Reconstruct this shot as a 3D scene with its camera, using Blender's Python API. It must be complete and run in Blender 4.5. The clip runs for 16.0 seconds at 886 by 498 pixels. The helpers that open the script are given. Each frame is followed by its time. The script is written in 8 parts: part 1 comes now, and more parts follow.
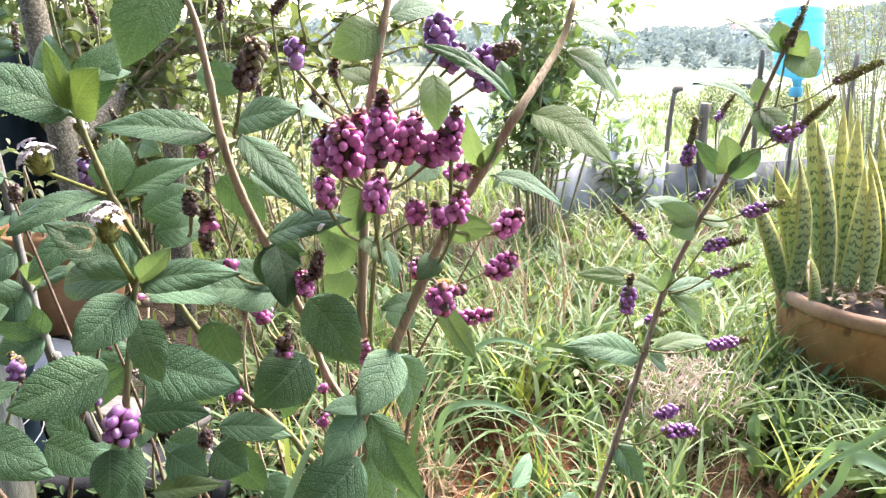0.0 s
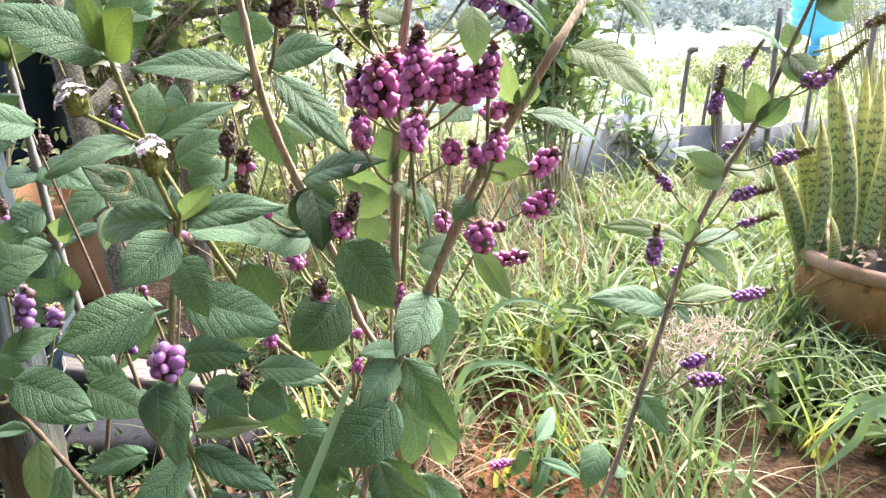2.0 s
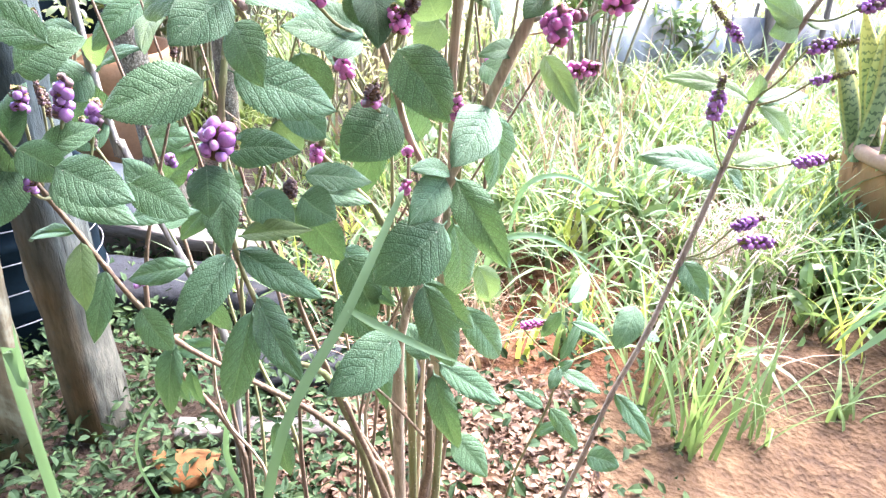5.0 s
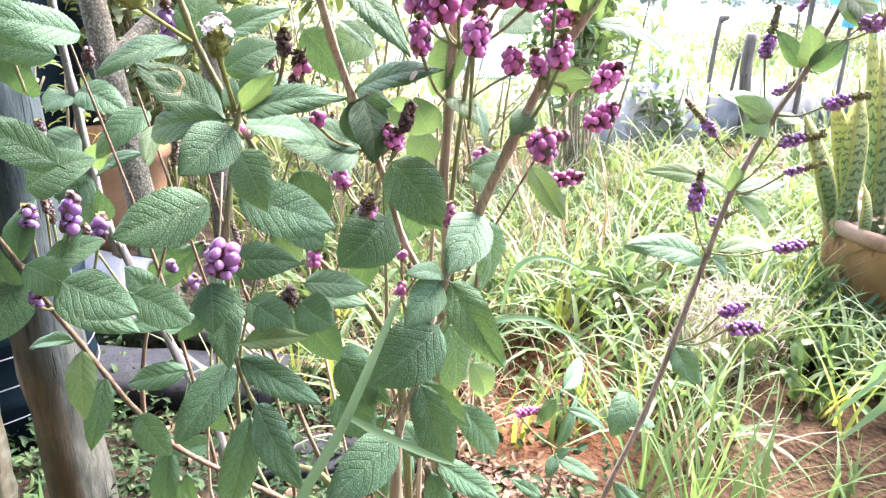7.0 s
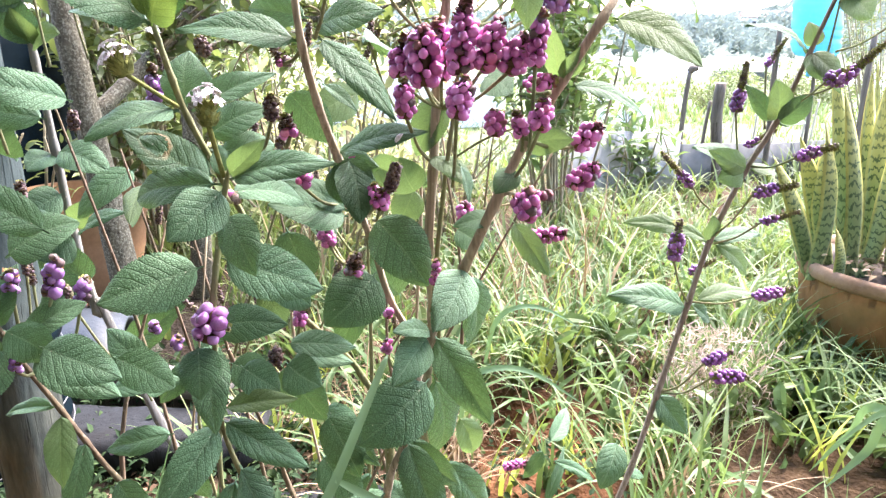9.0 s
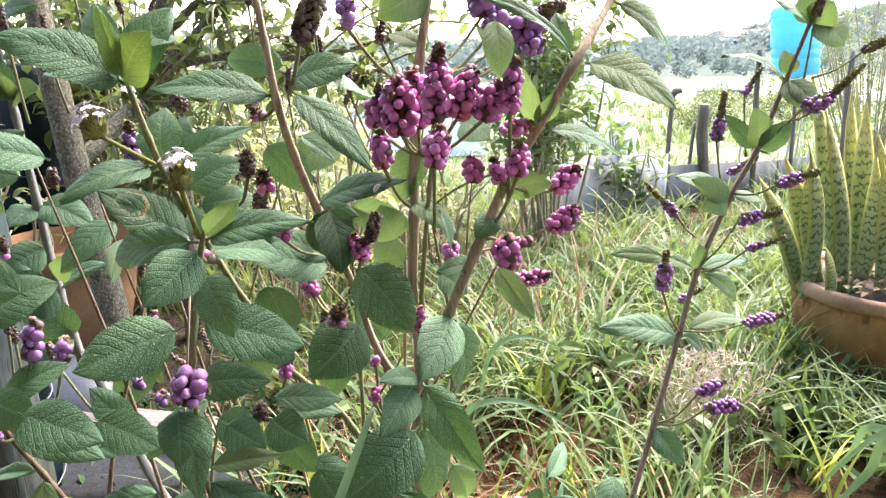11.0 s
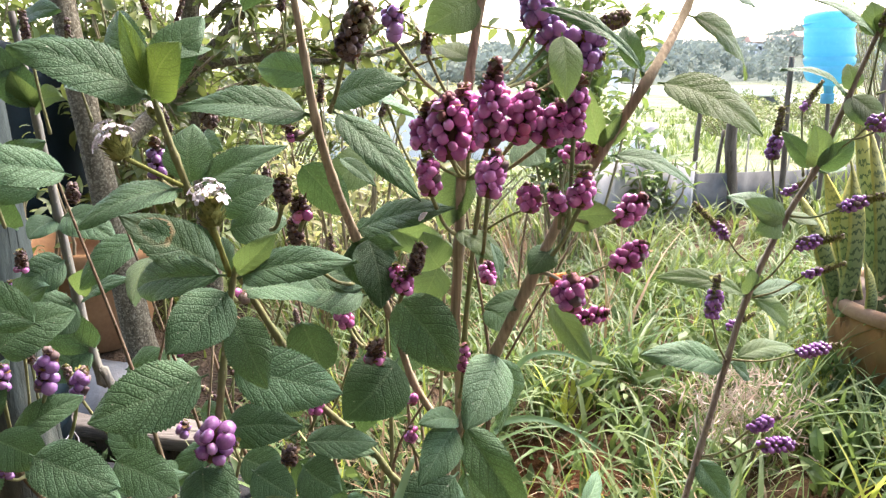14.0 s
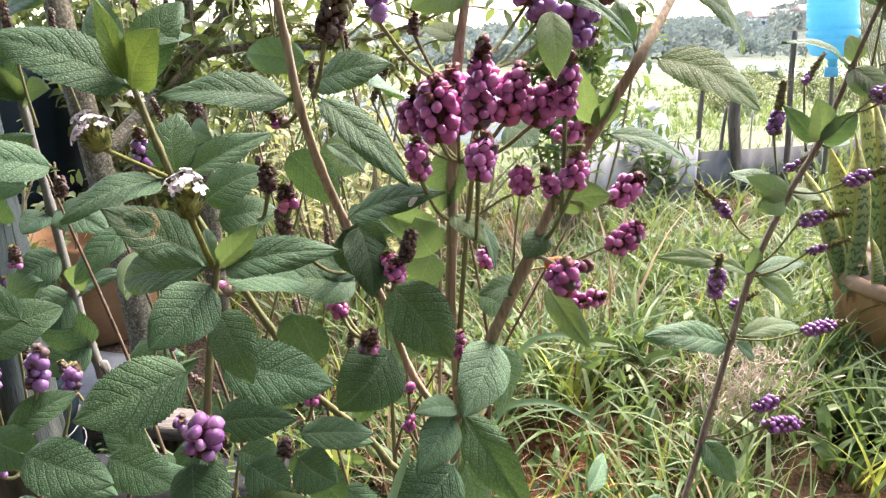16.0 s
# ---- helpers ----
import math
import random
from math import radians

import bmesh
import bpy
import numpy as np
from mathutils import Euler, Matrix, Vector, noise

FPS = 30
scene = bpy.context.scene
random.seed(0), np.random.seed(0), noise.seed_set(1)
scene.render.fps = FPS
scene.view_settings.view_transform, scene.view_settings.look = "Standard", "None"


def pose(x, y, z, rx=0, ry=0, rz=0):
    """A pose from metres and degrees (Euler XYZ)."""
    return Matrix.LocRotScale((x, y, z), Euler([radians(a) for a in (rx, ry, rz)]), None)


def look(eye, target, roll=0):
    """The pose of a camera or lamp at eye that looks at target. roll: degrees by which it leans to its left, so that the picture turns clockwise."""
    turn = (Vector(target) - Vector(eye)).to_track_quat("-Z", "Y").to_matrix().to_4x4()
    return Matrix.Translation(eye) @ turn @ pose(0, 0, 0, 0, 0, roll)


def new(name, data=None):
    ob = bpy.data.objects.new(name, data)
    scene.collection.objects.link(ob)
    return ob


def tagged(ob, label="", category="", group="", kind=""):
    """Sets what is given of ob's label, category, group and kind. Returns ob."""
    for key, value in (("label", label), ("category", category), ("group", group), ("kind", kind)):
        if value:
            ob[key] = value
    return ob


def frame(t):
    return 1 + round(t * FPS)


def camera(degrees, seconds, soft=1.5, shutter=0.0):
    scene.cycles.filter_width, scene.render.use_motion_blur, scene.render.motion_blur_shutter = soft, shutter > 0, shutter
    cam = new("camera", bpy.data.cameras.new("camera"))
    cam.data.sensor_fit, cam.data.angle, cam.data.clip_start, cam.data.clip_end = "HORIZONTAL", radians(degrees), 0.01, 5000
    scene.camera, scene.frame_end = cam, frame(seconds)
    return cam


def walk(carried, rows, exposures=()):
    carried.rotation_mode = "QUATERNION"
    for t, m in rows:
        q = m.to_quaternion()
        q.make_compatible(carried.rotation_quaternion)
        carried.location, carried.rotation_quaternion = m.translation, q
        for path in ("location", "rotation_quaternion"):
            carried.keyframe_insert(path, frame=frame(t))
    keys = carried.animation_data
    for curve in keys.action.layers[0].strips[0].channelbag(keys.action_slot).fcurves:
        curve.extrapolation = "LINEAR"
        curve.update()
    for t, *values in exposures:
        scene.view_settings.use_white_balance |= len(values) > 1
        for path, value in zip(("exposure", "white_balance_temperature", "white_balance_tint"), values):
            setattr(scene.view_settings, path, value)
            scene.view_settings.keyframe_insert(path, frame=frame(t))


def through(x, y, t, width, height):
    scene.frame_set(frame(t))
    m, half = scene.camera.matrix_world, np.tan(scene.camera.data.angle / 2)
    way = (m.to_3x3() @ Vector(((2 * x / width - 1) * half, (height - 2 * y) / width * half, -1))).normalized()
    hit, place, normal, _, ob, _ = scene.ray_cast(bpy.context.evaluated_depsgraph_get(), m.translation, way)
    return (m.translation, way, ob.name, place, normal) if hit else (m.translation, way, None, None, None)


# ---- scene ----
cam = camera(65.4, 16.0, soft=1.35)
PATH = [
    (0, (0.022, 0.041, 1.011), (-0.069, 1.951, 0.425), 0.9),
    (0.5, (0.014, 0.04, 1.011), (-0.065, 1.942, 0.399), 0.5),
    (1, (0.009, 0.039, 1.006), (-0.043, 1.95, 0.417), 0.9),
    (1.5, (0.005, 0.036, 1.002), (-0.082, 1.935, 0.38), -0.4),
    (2, (0.005, 0.035, 0.992), (-0.113, 1.916, 0.322), -0.0),
    (2.3, (-0.006, 0.028, 0.975), (-0.111, 1.889, 0.249), 0.9),
    (2.5, (-0.019, 0.031, 0.962), (-0.122, 1.871, 0.185), 1.6),
    (3, (-0.055, 0.02, 0.944), (-0.191, 1.823, 0.089), 2.1),
    (3.2, (-0.065, 0.02, 0.932), (-0.15, 1.803, 0.029), 4.8),
    (5.3, (-0.013, 0.037, 0.928), (-0.185, 1.791, -0.018), 2.4),
    (5.5, (-0.012, 0.034, 0.934), (-0.189, 1.821, 0.053), 2.7),
    (6, (-0.011, 0.031, 0.942), (-0.19, 1.862, 0.157), 2.4),
    (6.5, (-0.019, 0.029, 0.949), (-0.177, 1.875, 0.195), 1.8),
    (7, (-0.021, 0.03, 0.953), (-0.174, 1.878, 0.204), 1.5),
    (7.5, (-0.02, 0.031, 0.954), (-0.16, 1.899, 0.254), 1.6),
    (8, (-0.022, 0.031, 0.958), (-0.173, 1.908, 0.285), 0.7),
    (8.5, (-0.023, 0.03, 0.962), (-0.152, 1.932, 0.357), 1.0),
    (9, (-0.025, 0.029, 0.961), (-0.128, 1.927, 0.342), 1.1),
    (9.2, (-0.025, 0.028, 0.964), (-0.135, 1.93, 0.357), 0.8),
    (11.3, (-0.017, 0.041, 0.973), (-0.102, 1.964, 0.43), -1.0),
    (11.5, (-0.02, 0.049, 0.97), (-0.105, 1.972, 0.425), -0.2),
    (12, (-0.04, 0.085, 0.982), (-0.109, 2.011, 0.446), 1.0),
    (12.5, (-0.045, 0.081, 0.979), (-0.139, 2.008, 0.451), 1.4),
    (13, (-0.036, 0.085, 0.972), (-0.175, 2.007, 0.438), 0.3),
    (13.5, (-0.037, 0.084, 0.98), (-0.175, 2.012, 0.466), -0.0),
    (14, (-0.039, 0.08, 0.981), (-0.178, 2.001, 0.444), -0.3),
    (14.5, (-0.037, 0.081, 0.984), (-0.188, 1.997, 0.432), -1.0),
    (15, (-0.035, 0.084, 0.984), (-0.175, 2.0, 0.428), -1.3),
    (15.5, (-0.033, 0.087, 0.981), (-0.183, 1.999, 0.414), -1.4),
    (16, (-0.032, 0.09, 0.979), (-0.185, 1.998, 0.399), -1.8),
]
# seconds, stops, kelvin, tint
EXPOSURES = [(0, 3.26, 7050, 24), (1.5, 3.32, 7050, 25), (2.5, 3.32, 7050, 26), (3.2, 3.78, 6750, 28), (5.3, 4.22, 6350, 30), (6.5, 4.0, 6650, 29), (8.5, 3.78, 6700, 26), (9, 3.56, 6800, 25), (11.3, 3.05, 7200, 21), (12, 2.88, 7350, 19), (14, 2.86, 7450, 24), (16, 2.82, 7450, 25)]
walk(cam, [(t, look(eye, target, roll)) for t, eye, target, roll in PATH], EXPOSURES)

# ---- light ----
world = bpy.data.worlds.new("overcast_sky")
scene.world = world
world.use_nodes = True
wt = world.node_tree
sky = wt.nodes.new("ShaderNodeTexSky")
sky.sky_type, sky.sun_disc = "NISHITA", False
sky.sun_elevation, sky.sun_rotation = radians(58), radians(35)
sky.air_density, sky.dust_density, sky.ozone_density = 1.0, 1.2, 1.2
wt.links.new(sky.outputs["Color"], wt.nodes["Background"].inputs["Color"])
wt.nodes["Background"].inputs["Strength"].default_value = 0.15
sun = new("sun", bpy.data.lights.new("sun", "SUN"))
sun.data.energy, sun.data.angle, sun.data.color = 2.7, radians(40), (1.0, 0.98, 0.95)
sun.matrix_world = look((2.2, 3.1, 6.0), (0, 0, 0))

# ---- materials ----
class Nodes:
    """Short hand for building a node material."""

    def __init__(self, name):
        self.mat = bpy.data.materials.new(name)
        self.mat.use_nodes = True
        self.t = self.mat.node_tree
        self.bsdf = self.t.nodes["Principled BSDF"]
        self.out = self.t.nodes["Material Output"]

    def put(self, socket, value):
        if hasattr(value, "links") or hasattr(value, "is_linked"):
            self.t.links.new(value, socket)
        else:
            socket.default_value = value

    def coord(self, kind="Object"):
        return self.t.nodes.new("ShaderNodeTexCoord").outputs[kind]

    def scaled(self, vec, s, off=(0, 0, 0)):
        n = self.t.nodes.new("ShaderNodeMapping")
        n.inputs["Scale"].default_value, n.inputs["Location"].default_value = s, off
        self.put(n.inputs["Vector"], vec)
        return n.outputs["Vector"]

    def noise(self, vec, scale, detail=4.0, rough=0.55):
        n = self.t.nodes.new("ShaderNodeTexNoise")
        n.inputs["Scale"].default_value, n.inputs["Detail"].default_value, n.inputs["Roughness"].default_value = scale, detail, rough
        self.put(n.inputs["Vector"], vec)
        return n.outputs["Fac"]

    def cells(self, vec, scale, feature="DISTANCE_TO_EDGE"):
        n = self.t.nodes.new("ShaderNodeTexVoronoi")
        n.feature = feature
        n.inputs["Scale"].default_value = scale
        self.put(n.inputs["Vector"], vec)
        return n.outputs["Distance"]

    def ramp(self, fac, *stops):
        n = self.t.nodes.new("ShaderNodeValToRGB")
        e = n.color_ramp.elements
        while len(e) < len(stops):
            e.new(0.5)
        for k, (p, c) in zip(e, stops):
            k.position, k.color = p, (*c, 1) if len(c) == 3 else c
        self.put(n.inputs["Fac"], fac)
        return n.outputs["Color"]

    def math(self, op, a, b=0.0, c=0.0):
        n = self.t.nodes.new("ShaderNodeMath")
        n.operation = op
        for s, v in zip(n.inputs, (a, b, c)):
            self.put(s, v)
        return n.outputs[0]

    def mix(self, fac, a, b, blend="MIX"):
        n = self.t.nodes.new("ShaderNodeMixRGB")
        n.blend_type = blend
        for s, v in zip(n.inputs, (fac, a, b)):
            self.put(s, (*v, 1) if isinstance(v, tuple) and len(v) == 3 else v)
        return n.outputs[0]

    def split(self, vec):
        n = self.t.nodes.new("ShaderNodeSeparateXYZ")
        self.put(n.inputs[0], vec)
        return n.outputs

    def chance(self):
        return self.t.nodes.new("ShaderNodeObjectInfo").outputs["Random"]

    def island(self):
        return self.t.nodes.new("ShaderNodeNewGeometry").outputs["Random Per Island"]

    def bump(self, height, strength, distance):
        n = self.t.nodes.new("ShaderNodeBump")
        n.inputs["Strength"].default_value, n.inputs["Distance"].default_value = strength, distance
        self.put(n.inputs["Height"], height)
        self.put(self.bsdf.inputs["Normal"], n.outputs["Normal"])

    def finish(self, color, rough=0.6, glow_through=0.0, through=None, spec=0.5):
        """glow_through: the share of light that a leaf lets through, tinted by through."""
        self.put(self.bsdf.inputs["Base Color"], color if not isinstance(color, tuple) else (*color, 1))
        self.put(self.bsdf.inputs["Roughness"], rough)
        self.bsdf.inputs["Specular IOR Level"].default_value = spec
        if glow_through:
            tr = self.t.nodes.new("ShaderNodeBsdfTranslucent")
            self.put(tr.inputs["Color"], through if not isinstance(through, tuple) else (*through, 1))
            m = self.t.nodes.new("ShaderNodeMixShader")
            m.inputs[0].default_value = glow_through
            self.t.links.new(self.bsdf.outputs[0], m.inputs[1])
            self.t.links.new(tr.outputs[0], m.inputs[2])
            self.t.links.new(m.outputs[0], self.out.inputs[0])
        return self.mat


def lantana_leaf_material(name, dark, light, vein, through, share=0.3, dried=False):
    n = Nodes(name)
    u, v, _ = n.split(n.coord("UV"))
    au = n.math("ABSOLUTE", n.math("SUBTRACT", u, 0.5))
    # side veins sweep forward from the midrib
    wander = n.math("MULTIPLY", n.math("SUBTRACT", n.noise(n.coord("UV"), 5.0, 2.0), 0.5), 0.05)
    wave = n.math("SINE", n.math("MULTIPLY", n.math("ADD", n.math("SUBTRACT", v, n.math("MULTIPLY", au, 0.55)), wander), 50.0))
    side = n.math("POWER", n.math("MAXIMUM", wave, 0.0), 24.0)
    mid = n.math("LESS_THAN", au, 0.022)
    net = n.cells(n.scaled(n.coord("UV"), (0.62, 1.0, 1.0)), 33.0)
    quilt = n.math("POWER", n.math("MINIMUM", n.math("MULTIPLY", net, 3.4), 1.0), 0.7)
    big = n.noise(n.coord("Object"), 3.0, 2.0)
    fine = n.noise(n.coord("Object"), 22.0, 4.0)
    tone = n.math("ADD", n.math("MULTIPLY", big, 0.55), n.math("MULTIPLY", n.chance(), 0.45))
    col = n.ramp(tone, (0.25, dark), (0.8, light))
    # crease shade painted in: net and side-vein grooves take a darker green
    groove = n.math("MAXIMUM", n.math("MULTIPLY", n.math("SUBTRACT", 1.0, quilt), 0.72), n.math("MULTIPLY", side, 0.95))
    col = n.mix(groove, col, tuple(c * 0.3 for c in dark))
    col = n.mix(n.math("MULTIPLY", mid, 0.35), col, vein)
    spots = n.ramp(n.noise(n.coord("UV"), 9.0, 2.0), (0.73, (0, 0, 0)), (0.76, (1, 1, 1)))
    col = n.mix(n.math("MULTIPLY", spots, 0.3), col, (0.30, 0.27, 0.14))
    specks = n.ramp(n.cells(n.scaled(n.coord("UV"), (0.6, 1.0, 1.0), (3.3, 1.7, 0)), 5.0, "F1"), (0.035, (0.8, 0.8, 0.8)), (0.05, (0, 0, 0)))
    col = n.mix(specks, col, (0.55, 0.52, 0.4))
    if dried:
        du, dv = n.math("MULTIPLY", n.math("SUBTRACT", u, 0.56), 3.85), n.math("MULTIPLY", n.math("SUBTRACT", v, 0.7), 7.7)
        edge = n.math("ADD", n.math("SQRT", n.math("ADD", n.math("MULTIPLY", du, du), n.math("MULTIPLY", dv, dv))), n.math("MULTIPLY", n.math("SUBTRACT", n.noise(n.coord("UV"), 6.0, 3.0), 0.5), 0.5))
        col = n.mix(n.math("MULTIPLY", n.ramp(n.math("MULTIPLY", edge, 0.5), (0.58, (1, 1, 1)), (0.68, (0, 0, 0))), n.ramp(n.math("ADD", n.math("MULTIPLY", du, 0.35), n.math("MULTIPLY", dv, -0.3)), (0.0, (0.15, 0.15, 0.15)), (0.3, (1, 1, 1)))), col, n.ramp(n.math("MULTIPLY", edge, 0.5), (0.5, (0.2, 0.12, 0.06)), (0.58, (0.36, 0.29, 0.16))))
    h = n.math("ADD", n.math("MULTIPLY", quilt, 0.5), n.math("MULTIPLY", fine, 0.22))
    h = n.math("SUBTRACT", h, n.math("MULTIPLY", n.math("MAXIMUM", side, mid), 1.5))
    n.bump(h, 0.4, 0.002)
    n.bsdf.inputs["Sheen Weight"].default_value, n.bsdf.inputs["Sheen Roughness"].default_value = 0.055, 0.5
    return n.finish(col, n.math("ADD", 0.46, n.math("MULTIPLY", fine, 0.25)), share, through, 0.28)


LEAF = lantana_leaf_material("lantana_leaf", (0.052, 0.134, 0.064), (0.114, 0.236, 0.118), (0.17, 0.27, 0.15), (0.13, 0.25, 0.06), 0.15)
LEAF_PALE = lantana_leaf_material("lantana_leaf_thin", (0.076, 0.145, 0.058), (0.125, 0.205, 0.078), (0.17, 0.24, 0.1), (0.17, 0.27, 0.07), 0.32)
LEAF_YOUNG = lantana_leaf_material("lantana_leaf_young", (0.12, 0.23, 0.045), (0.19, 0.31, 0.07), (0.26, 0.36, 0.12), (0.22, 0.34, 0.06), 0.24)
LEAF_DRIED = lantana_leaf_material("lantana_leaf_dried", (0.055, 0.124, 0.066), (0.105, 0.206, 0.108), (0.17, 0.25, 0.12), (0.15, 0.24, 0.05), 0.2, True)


def stem_material(name, a, b, green):
    n = Nodes(name)
    p = n.coord("Object")
    grain = n.noise(n.scaled(p, (380, 380, 14)), 1.0, 4.0)
    blotch = n.noise(p, 14.0, 3.0)
    col = n.mix(n.ramp(blotch, (0.45, (0, 0, 0)), (0.7, (0.8, 0.8, 0.8))), n.ramp(grain, (0.3, a), (0.7, b)), green)
    lent = n.cells(n.scaled(p, (260, 260, 120)), 1.0, "F1")
    col = n.mix(n.ramp(lent, (0.12, (0.5, 0.5, 0.5)), (0.2, (0, 0, 0))), col, (0.5, 0.42, 0.32))
    n.bump(n.math("ADD", grain, n.math("MULTIPLY", lent, -0.3)), 0.5, 0.0015)
    return n.finish(col, 0.75, spec=0.25)


STEM = stem_material("lantana_stem", (0.165, 0.126, 0.08), (0.45, 0.37, 0.25), (0.29, 0.245, 0.145))
STEM_GREEN = stem_material("lantana_stem_green", (0.12, 0.125, 0.055), (0.23, 0.225, 0.105), (0.15, 0.2, 0.075))
STEM_PURPLE = stem_material("lantana_stem_purple", (0.12, 0.091, 0.064), (0.3, 0.243, 0.178), (0.2, 0.168, 0.108))
STEM_BROWN = stem_material("lantana_stem_brown", (0.075, 0.05, 0.032), (0.23, 0.165, 0.105), (0.13, 0.11, 0.06))
STEM_GREY = stem_material("lantana_stem_grey", (0.125, 0.118, 0.104), (0.25, 0.24, 0.212), (0.17, 0.175, 0.125))


def berry_material(name, a, b, c, rough=0.08, spec=0.8):
    n = Nodes(name)
    tone = n.math("ADD", n.math("MULTIPLY", n.chance(), 0.7), n.math("MULTIPLY", n.noise(n.coord("Object"), 1.4, 2.0), 0.4))
    col = n.ramp(tone, (0.15, a), (0.5, b), (0.92, c))
    bloom = n.noise(n.coord("Object"), 5.0, 4.0)
    col = n.mix(n.math("MULTIPLY", bloom, 0.16), col, (0.5, 0.3, 0.5))
    n.bump(n.noise(n.coord("Object"), 2.5, 2.0), 0.25, 0.0012)
    n.bsdf.inputs["Subsurface Weight"].default_value = 0.0
    return n.finish(col, n.math("ADD", rough, n.math("MULTIPLY", bloom, 0.24)), spec=spec)


BERRY = berry_material("berry_magenta", (0.31, 0.042, 0.18), (0.52, 0.11, 0.34), (0.66, 0.21, 0.5))
BERRY_MAROON = berry_material("berry_shrivelled", (0.07, 0.018, 0.026), (0.16, 0.05, 0.055), (0.26, 0.1, 0.08), 0.45, 0.3)
BERRY_PINK = berry_material("berry_ripening", (0.38, 0.04, 0.13), (0.52, 0.09, 0.22), (0.6, 0.16, 0.27))
BERRY_PURPLE = berry_material("berry_purple", (0.11, 0.037, 0.155), (0.22, 0.09, 0.285), (0.36, 0.18, 0.43))
BERRY_LILAC = berry_material("berry_lilac", (0.175, 0.05, 0.19), (0.31, 0.11, 0.315), (0.47, 0.23, 0.47))
BERRY_VIOLET = berry_material("berry_violet", (0.11, 0.03, 0.13), (0.2, 0.065, 0.24), (0.32, 0.12, 0.37))
BERRY_GREEN = berry_material("berry_unripe", (0.06, 0.055, 0.02), (0.13, 0.13, 0.04), (0.22, 0.23, 0.08), 0.45, 0.3)
BERRY_DARK = berry_material("berry_dark", (0.045, 0.026, 0.022), (0.1, 0.07, 0.05), (0.18, 0.145, 0.095), 0.45, 0.3)


def dry_material(name, a, b, scale=60.0):
    n = Nodes(name)
    p = n.coord("Object")
    tone = n.math("ADD", n.math("MULTIPLY", n.noise(p, scale, 5.0), 0.55), n.math("MULTIPLY", n.island(), 0.45))
    col = n.ramp(tone, (0.3, a), (0.75, b))
    n.bump(n.noise(p, scale * 2.5, 4.0), 0.6, 0.002)
    return n.finish(col, 0.85, spec=0.2)


BRACT = dry_material("dry_bract", (0.035, 0.018, 0.012), (0.23, 0.13, 0.06), 120.0)
BRACT_GREEN = dry_material("green_bract", (0.1, 0.115, 0.03), (0.32, 0.33, 0.1), 120.0)
PETAL = dry_material("white_petal", (0.8, 0.7, 0.78), (0.9, 0.88, 0.9), 90.0)


def island_leaf_material(name, a, b, c, through, share=0.3, rough=0.5, spec=0.4):
    """For many joined leaves and blades: each one takes its own tone."""
    n = Nodes(name)
    fine = n.noise(n.coord("Object"), 60.0, 3.0)
    patch = n.noise(n.coord("Object"), 1.7, 2.0)
    tone = n.math("ADD", n.math("MULTIPLY", n.island(), 0.7), n.math("MULTIPLY", patch, 0.35))
    col = n.ramp(tone, (0.15, a), (0.5, b), (0.92, c))
    col = n.mix(n.math("MULTIPLY", fine, 0.35), col, tuple(x * 0.5 for x in b))
    n.bump(fine, 0.3, 0.001)
    return n.finish(col, rough, share, through, spec)


GRASS = island_leaf_material("grass_blade", (0.036, 0.07, 0.022), (0.096, 0.148, 0.05), (0.22, 0.265, 0.112), (0.2, 0.28, 0.062), 0.32, 0.5, 0.28)
GRASS_GREEN = island_leaf_material("grass_blade_fresh", (0.04, 0.09, 0.029), (0.088, 0.154, 0.053), (0.175, 0.235, 0.098), (0.17, 0.27, 0.07), 0.31, 0.48, 0.28)
GRASS_YELLOW = island_leaf_material("grass_blade_young", (0.2, 0.28, 0.04), (0.32, 0.38, 0.07), (0.45, 0.48, 0.12), (0.45, 0.55, 0.1), 0.4, 0.36)
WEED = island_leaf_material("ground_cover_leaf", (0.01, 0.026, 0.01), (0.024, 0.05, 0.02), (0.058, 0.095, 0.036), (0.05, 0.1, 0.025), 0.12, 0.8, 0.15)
BLADE = island_leaf_material("grass_blade_near", (0.09, 0.17, 0.085), (0.13, 0.23, 0.12), (0.18, 0.29, 0.15), (0.14, 0.26, 0.09), 0.25, 0.45)
BUSH = island_leaf_material("glossy_bush_leaf", (0.05, 0.1, 0.035), (0.12, 0.19, 0.06), (0.25, 0.33, 0.12), (0.2, 0.3, 0.07), 0.28, 0.38)
THICKET = island_leaf_material("thicket_leaf", (0.045, 0.075, 0.028), (0.1, 0.145, 0.05), (0.24, 0.26, 0.1), (0.22, 0.29, 0.07), 0.3, 0.5)
# distance haze is mixed into these leaf tones: paler, bluer, low in contrast
HAZED_LEAF = island_leaf_material("hazed_tree_leaf", (0.125, 0.165, 0.155), (0.175, 0.22, 0.195), (0.235, 0.27, 0.2), (0.2, 0.25, 0.2), 0.5, 0.9, 0.1)
PALE_THICKET = island_leaf_material("pale_bush_leaf", (0.14, 0.16, 0.06), (0.27, 0.28, 0.11), (0.5, 0.47, 0.24), (0.45, 0.47, 0.18), 0.38, 0.5)
LITTER = island_leaf_material("dead_leaf", (0.05, 0.028, 0.015), (0.12, 0.07, 0.038), (0.25, 0.18, 0.115), (0.3, 0.19, 0.11), 0.1, 0.8)
FLUFF = island_leaf_material("pale_fluff", (0.3, 0.23, 0.18), (0.48, 0.39, 0.32), (0.66, 0.57, 0.49), (0.5, 0.4, 0.3), 0.2, 0.9)
